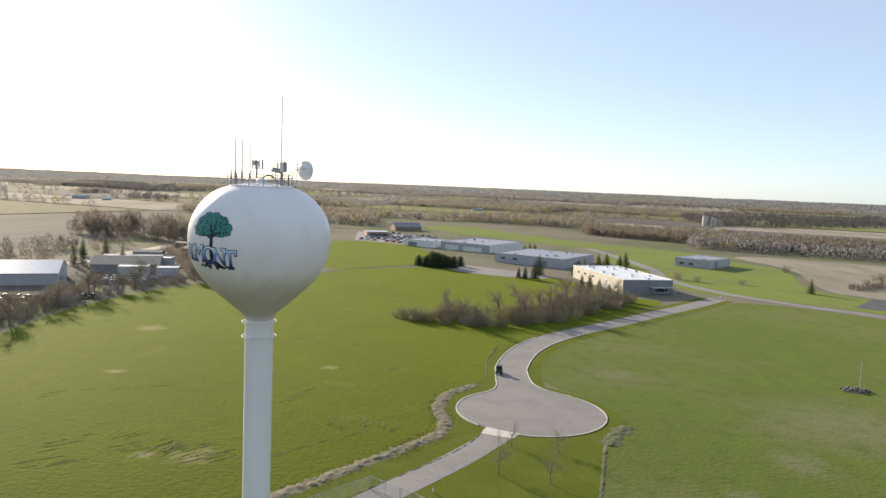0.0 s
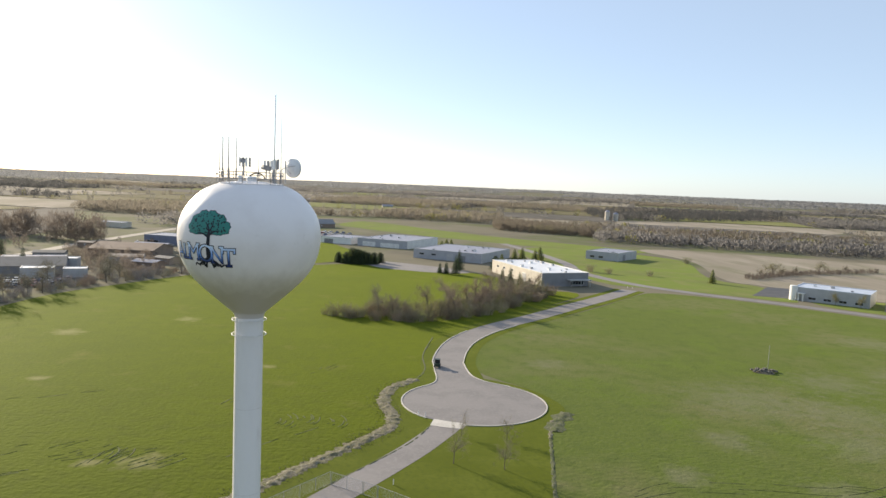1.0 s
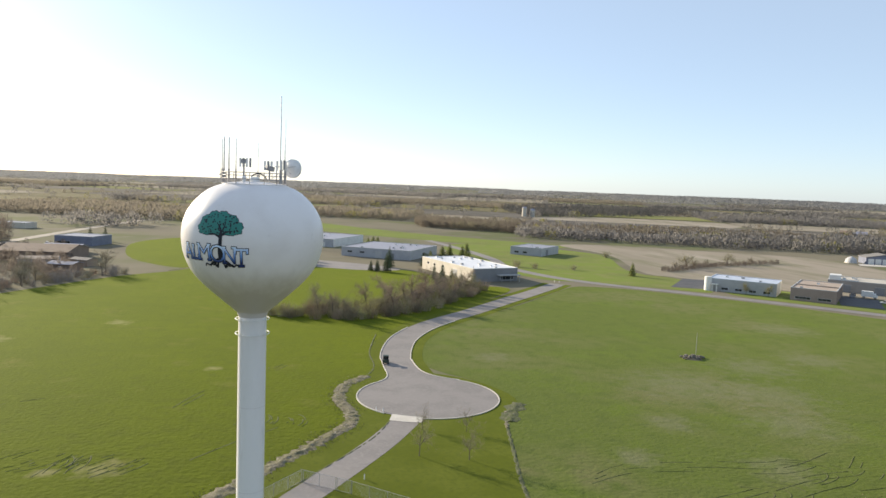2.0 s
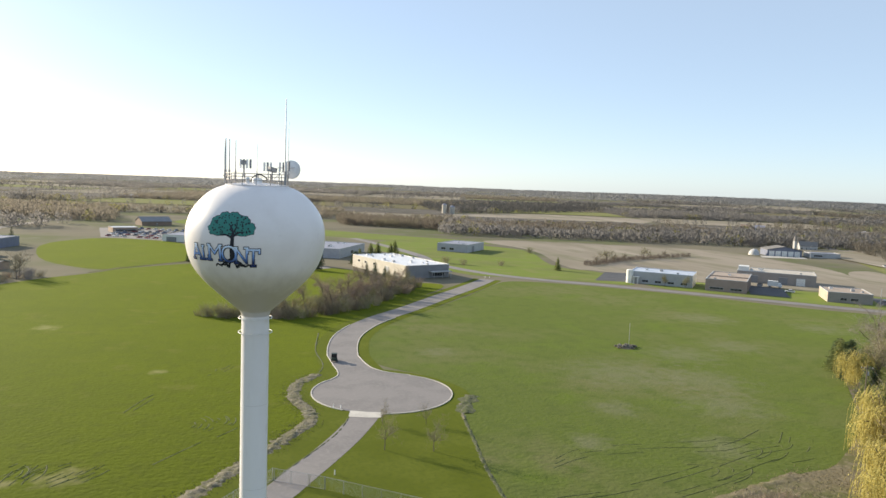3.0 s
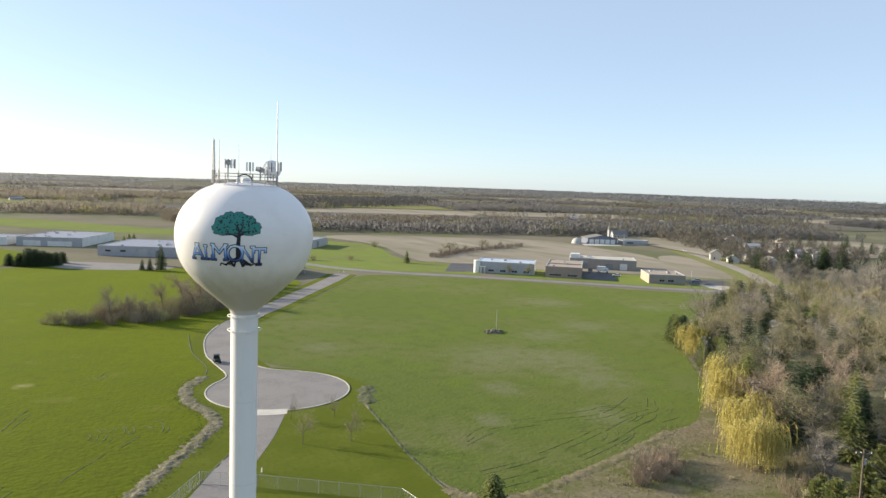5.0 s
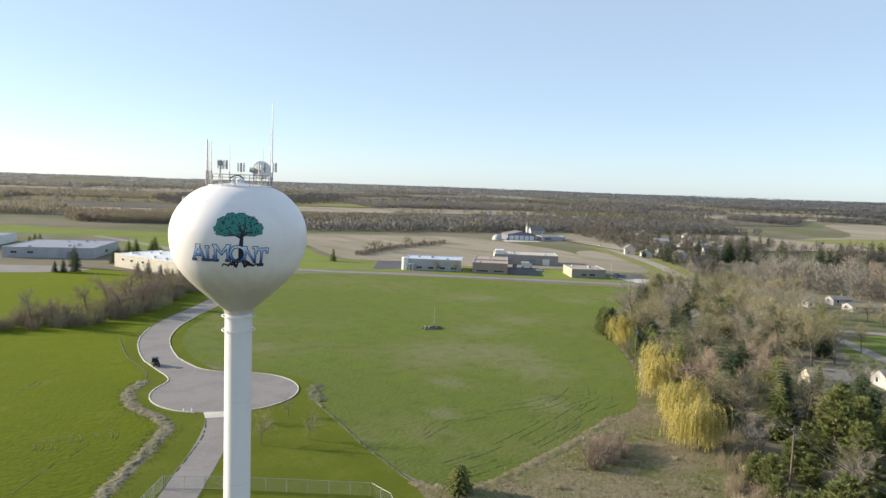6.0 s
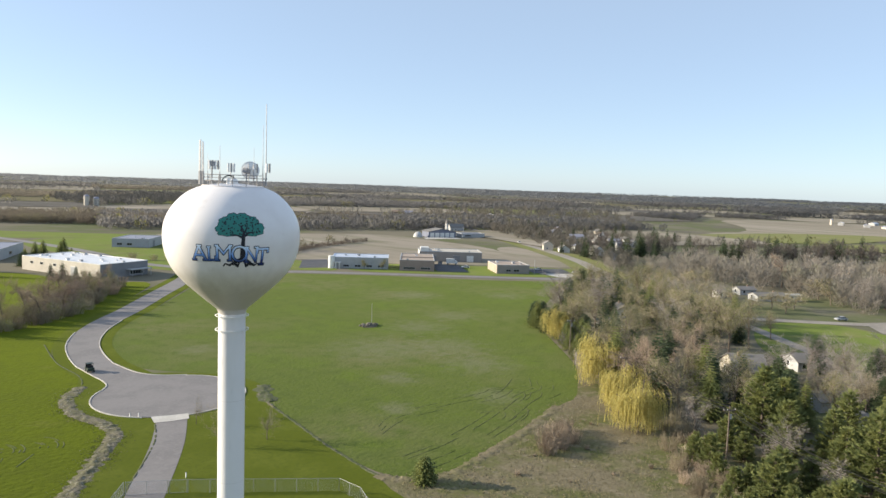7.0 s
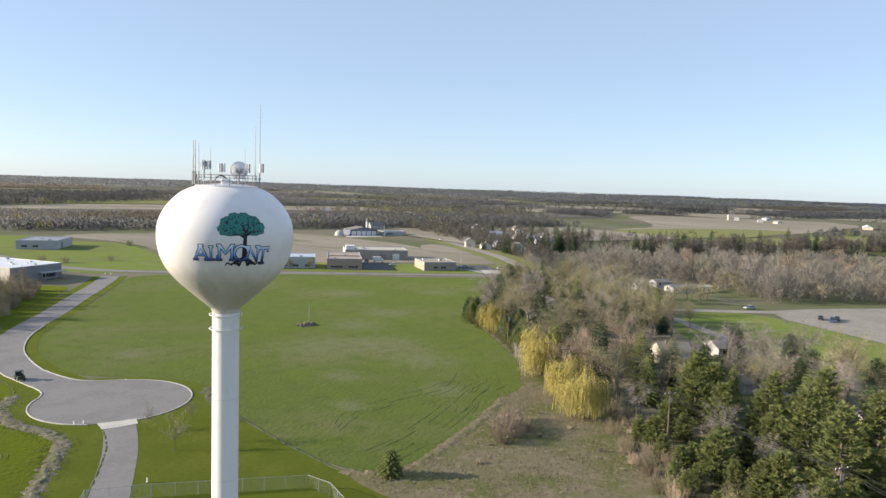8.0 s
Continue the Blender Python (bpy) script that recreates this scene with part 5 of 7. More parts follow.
def stone(rng, size):
    b = Build()
    pts = []
    for i in range(3):
        for j in range(6):
            a = 2 * math.pi * j / 6 + i * .4
            r = (0.75, 1.0, 0.55)[i] * rng.uniform(.75, 1.15)
            pts.append((size * r * math.cos(a), size * r * math.sin(a), size * (0.0, .45, .85)[i] * rng.uniform(.8, 1.1)))
    f = [tuple(range(5, -1, -1)), tuple(range(12, 18))]
    for i in (0, 1):
        f += [(6 * i + j, 6 * i + (j + 1) % 6, 6 * i + 6 + (j + 1) % 6, 6 * i + 6 + j) for j in range(6)]
    return b.add(pts, f)


SR = random.Random(12)
M_STONE = surface("field_stone", [(.15, .14, .12), (.11, .105, .09), (.21, .19, .165)], [(1.5, .4, .6), (6, .5, .7)], .9, .6, 6)
pile = thing("stone_pile", "low heap of field stones and soil round a pole", "stone pile", (113.6, 104.9, 0))
part("soil_heap", Build().lathe([(2.8, 0.02), (2.0, .35), (1.0, .6), (.02, .7)], 14), M_SOIL, pile)
shapes = [stone(SR, s).mesh("stone", M_STONE) for s in (.28, .4, .52)]
for i in range(46):
    r, a = 2.4 * SR.random() ** .6, SR.uniform(0, 6.3)
    o = new("stone", SR.choice(shapes))
    o.parent = pile
    o.matrix_basis = pose(r * math.cos(a) * 1.5, r * math.sin(a), max(0, .75 - r * .28), 0, 0, SR.uniform(0, 360))


def rough_bank(name, label, line, width, height, material, seed, z=0.05, cols=13):
    """A lumpy strip of soil and straw along a line."""
    rows = []
    k = len(line)
    for i, p in enumerate(line):
        d = (line[min(i + 1, k - 1)] - line[max(i - 1, 0)]).normalized()
        s = Vector((-d.y, d.x, 0))
        w = width * (0.75 + 0.5 * noise.noise(Vector((i * 0.23, seed, 0))))
        for j in range(cols):
            f = j / (cols - 1) * 2 - 1
            q = p + s * w / 2 * f + d * 0.2 * noise.noise(Vector((i * .7, j, seed)))
            lump = max(0.0, noise.noise(Vector((q.x * .8, q.y * .8, seed))) * 0.8 + 0.25 * noise.noise(Vector((q.x * 2.6, q.y * 2.6, seed + 5))) + 0.4) * (1 - f * f)
            rows.append((q.x, q.y, z + height * lump))
    b = Build().add(rows, [(i * cols + j, i * cols + j + 1, (i + 1) * cols + j + 1, (i + 1) * cols + j) for i in range(k - 1) for j in range(cols - 1)])
    return tagged(part(name, b, material, None, smooth=True), label, "bank", kind="structure")


M_STRAW = surface("washed_out_straw_bank", [(.185, .162, .115), (.13, .125, .065), (.27, .245, .195), (.085, .075, .052)], [(.4, .38, .52), (1.6, .54, .66), (4.0, .48, .64)], .95, 1.0, 6)
M_CLOD = surface("weedy_soil_clods", [(.09, .1, .045), (.075, .092, .03), (.13, .125, .09), (.065, .065, .04)], [(.5, .4, .55), (1.6, .52, .66), (4.0, .5, .66)], .95, 1.0, 6)
DITCH = smoothed([(31, 139), (26.5, 118), (25.8, 103.5), (23, 95), (17.3, 87.5), (15.2, 77.5), (16.6, 69), (15.9, 62.5), (11.5, 56.2), (6.7, 50), (1.6, 43.8), (-2.5, 38.5), (-8, 32), (-16, 23), (-27, 7)], 30)
rough_bank("ditch_bank", "eroded ditch bank of soil and pale straw", DITCH[92:], 3.7, 0.34, M_STRAW, 3, cols=15)
rough_bank("ditch_edge", "thin dark furrow beside the road verge", DITCH[:95], 0.45, 0.12, M_CLOD, 5, cols=4)
rough_bank("driveway_edge", "thin dark soil lip along the driveway", smoothed([(23.3, 62.8), (19.7, 55.4), (15, 48.8), (8.2, 40.2), (4.6, 35.9)], 20), 0.55, 0.16, M_CLOD, 11, cols=5)
EDGE = smoothed([(47.5, 66.5), (45, 58), (42.2, 46), (39.6, 35), (38.2, 27), (37, 18.5), (39.5, 14), (46, 10.8), (56, 12), (72, 14.6), (88, 18.5)], 40)
rough_bank("field_edge", "rough edge of soil clods between lawn and wheat", EDGE[:46], 1.0, 0.2, M_STRAW, 7, cols=6)
rough_bank("field_edge", "low grassy ridge between lawn and wheat", EDGE[45:205], 0.9, 0.15, M_CLOD, 8, cols=8)
rough_bank("field_edge", "trampled brown margin between scrub and wheat", EDGE[200:], 3.0, 0.2, M_SCRUB, 9, cols=8)
rough_bank("soil_mound", "grassy mound of turned soil clods by the turning circle", smoothed([(52, 71), (49.5, 67.5), (47.5, 64), (46.5, 60)], 8), 4.4, 0.32, M_CLOD, 17, cols=17)
rough_bank("swale", "grassy brown swale between two wheat fields", smoothed([(-46, 281), (-36, 296), (-28, 303), (-14, 315), (2, 327), (14, 330)], 10), 2.2, 0.3, M_SCRUB, 9, cols=5)
for x, y in ((21.7, 69.4), (23.0, 68.6), (15.6, 37.4), (132.5, 252), (134.5, 251)):
    t = thing("marker_post", "short pale marker post in the grass", "post", (x, y, 0.03))
    part("post", Build().box(-.07, -.07, 0, .07, .07, .75), M_WHITE, t)
    part("cap", Build().box(-.085, -.085, .75, .085, .085, .82), M_GREY, t)

# tyre tracks pressed into the young wheat
M_TRACK = surface("pressed_soil", [(.068, .086, .022), (.088, .092, .035), (.058, .072, .017)], [(.4, .4, .6), (2, .5, .7)], .95, .6, 5)
TR = random.Random(21)


def track(line, label="broken tyre track pressed into young wheat"):
    """Broken lengths of a narrow rut."""
    i = 0
    while i < len(line) - 6:
        k = TR.randint(5, 16)
        seg = line[i:i + k]
        if len(seg) > 3:
            wide = TR.uniform(.08, .16)
            rut = offset(seg, TR.uniform(-.5, .5))
            crest = [(p.x, p.y, 0.035 + TR.uniform(.02, .06)) for p in rut]
            left = [(p.x, p.y, 0.03) for p in offset(rut, wide)]
            right = [(p.x, p.y, 0.03) for p in offset(rut, -wide)]
            n = len(rut)
            ridge = Build().add(left + crest + right, [(i, i + 1, n + i + 1, n + i) for i in range(n - 1)] + [(n + i, n + i + 1, 2 * n + i + 1, 2 * n + i) for i in range(n - 1)])
            tagged(part("tyre_track", ridge, M_TRACK, None), label, "tyre track", kind="structure")
        i += k + TR.randint(0, 9)


E_EDGE = [(45, 14.5), (56, 14.8), (72, 17.8), (88, 22.5), (98, 24), (106, 30)]
for s in (0.0, 1.9, 5.0, 6.9):
    track(offset(smoothed(E_EDGE, 12), s))
for cx, cy, r0 in ((82, 30, 5), (70, 24, 4)):
    for k in range(3):
        r = r0 + k * 1.6
        track([Vector((cx + r * 1.7 * math.cos(a / 12), cy + r * .8 * math.sin(a / 12), 0)) for a in range(-14, 20)])
for s in range(3):
    track(smoothed([(50 + s, 31 + s * 2), (59, 34 + s * 2), (72, 33 + s * 2), (85, 31 + s * 2), (98, 36 + s * 2)], 12))
for x0, y0, x1, y1, rows in ((-35, 46.5, -31, 49.5, 3), (-28, 47, -24.5, 52, 5), (-22.5, 44.5, -18, 48.5, 5), (-64, 71, -56, 78, 2), (-15.5, 75, -9, 89, 2), (-47, 45, -41, 51, 3), (-45, 38, -37, 43, 3), (-38, 51, -33, 56, 2), (-28, 45.4, -26.6, 52.2, 4), (-21, 43, -17, 48, 4), (-11, 47.3, 2.2, 61.5, 1), (-1.4, 98, 1, 105.4, 1), (2.5, 100.3, 6, 107, 2), (-53, 78, -35, 87, 1)):
    way = Vector((x1 - x0, y1 - y0, 0)).normalized()
    for k in range(rows):
        off = Vector((-way.y, way.x, 0)) * 1.5 * k + way * TR.uniform(-2, 2)
        bend = Vector((-way.y, way.x, 0)) * TR.uniform(-.7, .7)
        p, q = Vector((x0, y0, 0)) + off, Vector((x1, y1, 0)) + off
        track(smoothed([tuple(p)[:2], tuple(p.lerp(q, 0.5) + bend)[:2], tuple(q)[:2]], 10))


# short ripples of a turning tractor
for cx, cy, r0, n in ((-6, 66, 1.2, 5), (-1, 67, 1.0, 4), (4, 65.5, 1.2, 4), (-30, 50, 1.5, 4)):
    for k in range(n):
        r = r0 + 0.45 * k
        track([Vector((cx + k * .5 + r * math.cos(a / 9), cy + 1.6 * r * math.sin(a / 9), 0)) for a in range(-9, 10)])


# ---- trees ----
def unit(rng, up=0.0):
    while True:
        v = Vector((rng.uniform(-1, 1), rng.uniform(-1, 1), rng.uniform(-1, 1)))
        if 0.05 < v.length < 1:
            v.normalize()
            v.z += up
            return v.normalized()


def bare_tree(rng, h, spread, twigs=7, levels=3, lean=0.35, fork=0.3, twig_r=0.015, trunk_r=None):
    """Trunk and limbs as one mesh, fine twigs as another; returns both and the twig tips."""
    wood, fine, tips = Build(), Build(), []

    def grow(p, d, length, r, level):
        segs = 3 if level < 2 else 2
        q = Vector(p)
        for s in range(segs):
            d = (d + unit(rng) * (0.16 + 0.06 * level) + Vector((0, 0, 0.08))).normalized()
            e = q + d * length / segs
            r1 = r * (1 - 0.5 / segs)
            wood.tube(q, e, r, r1, 6 if level == 0 else (4 if level < 3 else 3), caps=False)
            if level < levels and (level > 0 or s > 0):
                for _ in range(2 if level else 3):
                    c = (d * (1 - lean) + unit(rng, 0.25) * (0.75 + spread * 0.4)).normalized()
                    grow(q + (e - q) * rng.uniform(0.3, 1), c, length * rng.uniform(0.5, 0.72), r1 * 0.55, level + 1)
            if level >= levels - 1:
                for _ in range(twigs):
                    c = (d * 0.6 + unit(rng, 0.25)).normalized()
                    a = q + (e - q) * rng.random()
                    tip = a + c * rng.uniform(0.06, 0.13) * h
                    fine.spike(a, tip, twig_r * rng.uniform(0.7, 1.4))
                    tips.append(tip)
                    mid = a + (tip - a) * 0.45
                    if rng.random() < 0.4:
                        fine.spike(mid, mid + (c + unit(rng) * 0.9).normalized() * rng.uniform(0.03, 0.08) * h, twig_r * 0.8)
            q, r = e, r1

    grow(Vector((0, 0, -0.1)), Vector((0, 0, 1)), h * (0.55 + fork * 0.2), trunk_r or h * 0.018 + 0.04, 0)
    top = max(v[2] for v in fine.v)
    for b in (wood, fine):
        b.v = [(x * h / top * (0.8 + spread * 0.5), y * h / top * (0.8 + spread * 0.5), z * h / top) for x, y, z in b.v]
    return wood, fine, [t * (h / top) for t in tips]


def tufts(b, rng, p, size, count, flat=0.6):
    for _ in range(count):
        c = p + unit(rng) * size * 0.5
        u = unit(rng) * size * rng.uniform(0.5, 1.0)
        w = unit(rng) * size * rng.uniform(0.35, 0.7)
        u.z *= flat
        b.add([c - u * 0.5 - w * 0.3, c + u * 0.5 - w * 0.1, c + w * 0.6], [(0, 1, 2)])


def deciduous(name, label, category, seed, h, spread, twig_mat, bud_mat=None, buds=0, bud_size=0.3, **kw):
    rng = random.Random(seed)
    wood, fine, tips = bare_tree(rng, h, spread, **kw)
    t = thing(name, label, category, (0, 0, -60))
    part("trunk", wood, M_BARK, t)
    part("twig_crown", fine, twig_mat, t)
    if bud_mat is not None:
        b = Build()
        s = 0.8 + spread * 0.5
        for p in rng.sample(tips, min(buds, len(tips))):
            tufts(b, rng, Vector((p.x * s, p.y * s, p.z)), bud_size, 3)
        tagged(part("bud_haze", b, bud_mat, t, "haze of fresh spring buds"), kind="stuff")
    return t


def spruce(name, label, seed, h, r, mat, dense=1.0, taper=0.85):
    rng = random.Random(seed)
    t = thing(name, label, "tree", (0, 0, -60))
    part("trunk", Build().tube((0, 0, -0.1), (0, 0, h * 0.95), 0.02 * h, 0.01, 7), M_BARK, t)
    b = Build()
    z = 0.07 * h
    while z < h * 0.98:
        reach = r * (1 - z / h) ** taper * rng.uniform(0.85, 1.12) + 0.12
        k = int((6 + 5 * (1 - z / h)) * dense)
        for i in range(k):
            a = 2 * math.pi * (i + rng.random()) / k
            L = reach * rng.uniform(0.72, 1.1)
            way = Vector((math.cos(a), math.sin(a), -0.18))
            side = Vector((-math.sin(a), math.cos(a), 0))
            n = max(3, int(L / 0.34))
            for j in range(n):
                f = (j + rng.random()) / n
                p = Vector((0, 0, z)) + way * L * f + Vector((0, 0, 0.14 * L * f * f))
                s = (0.5 + 0.35 * (1 - f)) * min(1.0, L) * rng.uniform(0.8, 1.2)
                tip = p + way * s * 0.8 + Vector((0, 0, rng.uniform(-0.25, 0.05) * s))
                b.add([p + side * s * 0.35, p - side * s * 0.35, tip], [(0, 1, 2)])
                b.add([p + Vector((0, 0, s * 0.2)), p - Vector((0, 0, s * 0.32)), tip + side * s * rng.uniform(-0.4, 0.4)], [(0, 1, 2)])
        z += h * 0.034 + 0.12
    part("needle_crown", b, mat, t)
    return t


def pine(name, label, seed, h, r, mat):
    """Whorls of upswept boughs, each clothed in slim tufts of needles."""
    rng = random.Random(seed)
    t = thing(name, label, "tree", (0, 0, -60))
    wood, b = Build(), Build()
    wood.tube((0, 0, -0.1), (0.1, 0, h * 0.96), 0.02 * h, 0.03, 7)
    z = 0.08 * h
    while z < h * 0.96:
        f = z / h
        reach = r * (1 - f) ** 0.72 * min(1.0, 0.75 + f * 2) * rng.uniform(0.72, 1.18) + 0.25
        k = rng.randint(6, 8)
        for i in range(k):
            a = 2 * math.pi * (i + rng.random()) / k
            L = reach * rng.uniform(0.6, 1.15)
            out = Vector((math.cos(a), math.sin(a), 0))
            side = Vector((-math.sin(a), math.cos(a), 0))
            lift = 0.15 + 0.55 * f
            foot = Vector((0, 0, z + rng.uniform(-0.035, 0.035) * h))
            wood.spike(foot, foot + out * L + Vector((0, 0, lift * L)), 0.03 + 0.008 * L)
            n = max(4, int(L * 3.4))
            for j in range(n):
                g = 0.25 + 0.8 * (j + rng.random()) / n
                spread = 0.34 * L * (1.1 - 0.7 * g)
                p = foot + out * L * g + side * rng.uniform(-spread, spread) + Vector((0, 0, lift * L * g * g + rng.uniform(-.12, .12)))
                for _ in range(13):
                    c = (out * 0.6 + side * rng.uniform(-1.1, 1.1) + Vector((0, 0, rng.uniform(-0.2, 1.1)))).normalized()
                    s = rng.uniform(0.4, 0.85)
                    w = c.cross(unit(rng)).normalized() * s * 0.15
                    b.add([p - w, p + w, p + c * s], [(0, 1, 2)])
        z += 0.05 * h + 0.08
    for _ in range(24):
        p = Vector((0.1, 0, h * rng.uniform(0.9, 0.98)))
        b.spike(p, p + unit(rng, 1.2) * 0.6, 0.05)
    part("trunk", wood, M_BARK, t)
    part("needle_crown", b, mat, t)
    return t


def willow(name, label, seed, h, r):
    rng = random.Random(seed)
    t = thing(name, label, "tree", (0, 0, -60))
    b = Build()
    part("trunk", Build().tube((0, 0, -0.1), (0, 0, h * 0.36), 0.38, 0.28, 8), M_BARK, t)
    hubs = []
    for i in range(15):
        a = 2 * math.pi * i / 15 + rng.uniform(-0.2, 0.2)
        out = r * rng.uniform(0.2, 0.95)
        top = Vector((math.cos(a) * out, math.sin(a) * out, h * rng.uniform(0.5, 0.97)))
        mid = Vector((math.cos(a) * out * 0.4, math.sin(a) * out * 0.4, h * 0.55))
        part("limb", Build().pipe([(0, 0, h * 0.33), mid, top], 0.09, 5), M_BARK, t)
        hubs.append(top)
        hubs.append(mid.lerp(top, 0.6))
    for i in range(1000):
        hub = rng.choice(hubs)
        out = Vector((hub.x, hub.y, 0))
        p = hub + unit(rng) * rng.uniform(0.2, 1.5) * r * 0.3
        d = (out.normalized() * 0.7 + unit(rng) * 0.8)
        d.z = abs(d.z) * 0.3 + 0.15
        length = rng.uniform(0.28, 0.68) * h
        steps, way = 7, d.normalized()
        q, w = p, 0.05
        for s in range(steps):
            way = (way * 0.55 + Vector((0, 0, -0.62)) + unit(rng) * 0.1).normalized()
            e = q + way * length / steps
            if e.z < 0.4:
                break
            side = way.cross(unit(rng)).normalized() * 0.055 * rng.uniform(0.6, 1.4)
            b.add([q - side, q + side, e], [(0, 1, 2)])
            lf = unit(rng) * 0.17
            m = q.lerp(e, 0.5)
            b.add([m, m + lf + way * 0.16, m + way * 0.3 - lf * 0.3], [(0, 1, 2)])
            q = e
    part("weeping_crown", b, M_WILLOW, t, "hanging yellow shoots")
    return t


def shrub(name, label, seed, h, r, mat, stems=90, category="shrub", leaf=None):
    rng = random.Random(seed)
    b = Build()
    t = thing(name, label, category, (0, 0, -60))
    tips = []
    for i in range(stems):
        a = rng.uniform(0, 2 * math.pi)
        foot = Vector((math.cos(a), math.sin(a), 0)) * rng.random() * r * 0.55
        way = (Vector((math.cos(a), math.sin(a), 0)) * rng.uniform(0.05, 0.75) * r / h + Vector((0, 0, 1))).normalized()
        L = h * rng.uniform(0.5, 1.0)
        e = foot + way * L
        b.spike(foot, e, 0.028)
        for _ in range(6):
            p = foot.lerp(e, rng.uniform(0.3, 0.95))
            tip = p + (way + unit(rng) * 0.8).normalized() * L * rng.uniform(0.12, 0.3)
            b.spike(p, tip, 0.02)
            tips.append(tip)
    part("stem_spray", b, mat, t)
    if leaf is not None:
        f = Build()
        for p in tips[::2]:
            tufts(f, rng, p, 0.28, 2)
        tagged(part("bud_haze", f, leaf, t), kind="stuff")
    return t


BARE = [deciduous("bare_tree", "bare deciduous tree with grey-brown twigs", "tree", 11 + i, 11 + i, 0.55 + 0.1 * (i % 3), m, twigs=w) for i, (m, w) in enumerate([(M_TWIG, 5), (M_TWIG, 6), (M_TWIG_RED, 5), (M_TWIG_GREY, 5)])]
BUD = [deciduous("budding_tree", "deciduous tree in pale yellow-green bud", "tree", 31 + i, 10 + 2 * i, 0.6, M_TWIG, M_BUD, 1100, 0.24, twigs=4) for i in range(3)]
BIGBARE = deciduous("bare_tree", "tall spreading bare tree with pale reddish limbs", "tree", 71, 14, 0.75, M_TWIG_RED, twigs=6, fork=0.0)
SPRUCE = [spruce("spruce", "dark green conical spruce with dense boughs", 41, 10, 2.6, M_NEEDLE), spruce("spruce", "tall dark green spruce with drooping boughs", 42, 13, 3.2, M_NEEDLE, 1.1)]
ROUND = spruce("evergreen", "dark round-topped evergreen in dense needle", 48, 9, 3.0, M_NEEDLE, 1.3, 0.42)
BUSH = spruce("cedar", "rounded olive-green cedar bush at the scrub's edge", 49, 4.6, 2.1, M_PINE, 1.6, 0.4)
CEDAR = [spruce("cedar", "rounded olive-green cedar in full needle", 45, 7, 2.4, M_PINE, 1.2), spruce("cedar", "dense olive-green evergreen with a rounded crown", 46, 9, 3.4, M_PINE, 1.25), spruce("pine", "tall conical olive-green pine", 47, 12, 3.7, M_PINE, 1.35)]
PINE = [pine("pine", "green pine with upswept boughs", 51, 11, 3.6, M_PINE), pine("pine", "tall full green pine with clumped needles", 52, 13, 4.2, M_PINE), pine("pine", "young bright green pine", 53, 8, 2.8, M_PINE)]
WILLOW = [willow("willow", "weeping willow in bright yellow spring shoots", 61, 11.5, 5.2), willow("willow", "rounded weeping willow in yellow shoots", 62, 10.5, 4.6)]
SHRUB = [shrub("shrub", "low bare brown shrub of thin stems", 81, 2.6, 2.0, M_TWIG, 70), shrub("shrub", "low bare shrub with reddish twigs", 82, 3.4, 2.4, M_TWIG_RED, 90), shrub("shrub", "low grey-brown thicket of bare twigs", 83, 4.0, 3.0, M_TWIG_GREY, 100), shrub("shrub", "low shrub hazed with yellow-green buds", 84, 3.2, 2.5, M_TWIG, 80, leaf=M_BUD), shrub("shrub", "low brown shrub of dead stems", 86, 3.0, 2.6, M_TWIG_BROWN, 90)]
WEEDS = shrub("weed_clump", "pale tan clump of dead weeds", 85, 3.0, 2.4, M_WEED, 130, "weeds")
SAPLING = deciduous("sapling", "slender young bare lawn tree", "tree", 91, 7, 0.32, M_TWIG, twigs=2, twig_r=0.012, trunk_r=0.1)
PLANTED = random.Random(7)


def plant(kind, x, y, size=1.0, turn=None, wide=1.0, group=""):
    m = pose(x, y, 0, 0, 0, PLANTED.uniform(0, 360) if turn is None else turn)
    s = size * PLANTED.uniform(0.93, 1.07)
    ob = copy_thing(kind, m)
    ob.scale = (s * wide, s * wide, s)
    if group:
        ob["group"] = group
    return ob


def scatter(kinds, poly, gap, size=(0.8, 1.2), group="", tries=4000, keep=None, wide=1.0):
    xs, ys = [p[0] for p in poly], [p[1] for p in poly]
    placed = []
    for _ in range(tries):
        x, y = PLANTED.uniform(min(xs), max(xs)), PLANTED.uniform(min(ys), max(ys))
        if not inside(x, y, poly) or any((x - a) ** 2 + (y - b) ** 2 < gap * gap for a, b in placed):
            continue
        if keep and not keep(x, y):
            continue
        placed.append((x, y))
        plant(PLANTED.choice(kinds), x, y, PLANTED.uniform(*size), group=group, wide=wide)
    return placed


def clear_of(spots):
    return lambda x, y: all((x - a) ** 2 + (y - b) ** 2 > r * r for a, b, r in spots)


# thicket between the west field and the road
THICKET = [(-3, 172), (8, 163), (24, 159.5), (45, 168), (60, 182), (76, 203), (90, 224), (80, 238), (66, 222), (48, 196), (30, 178), (10, 176)]
scatter([SHRUB[4], SHRUB[1], SHRUB[3], SHRUB[4], SHRUB[0]], THICKET, 2.7, (1.0, 1.7), "thicket by the road", 1000)
scatter([BARE[0], BARE[2], BUD[0], BARE[2]], [(14, 166), (28, 163), (46, 171), (62, 187), (78, 208), (88, 225), (78, 232), (62, 214), (46, 190), (24, 173)], 4.2, (0.55, 1.08), "thicket by the road", 700, wide=0.85)
for x, y, s in ((-2, 171.5, 0.9), (1.5, 170, 1.1), (5, 168.5, 1.2), (9, 168, 1.25), (7, 171, 1.2)):
    plant(SHRUB[0], x, y, s, group="thicket by the road")
plant(BARE[1], 16, 170, 1.0)
plant(BARE[0], 21.5, 168, 0.86, wide=0.7)
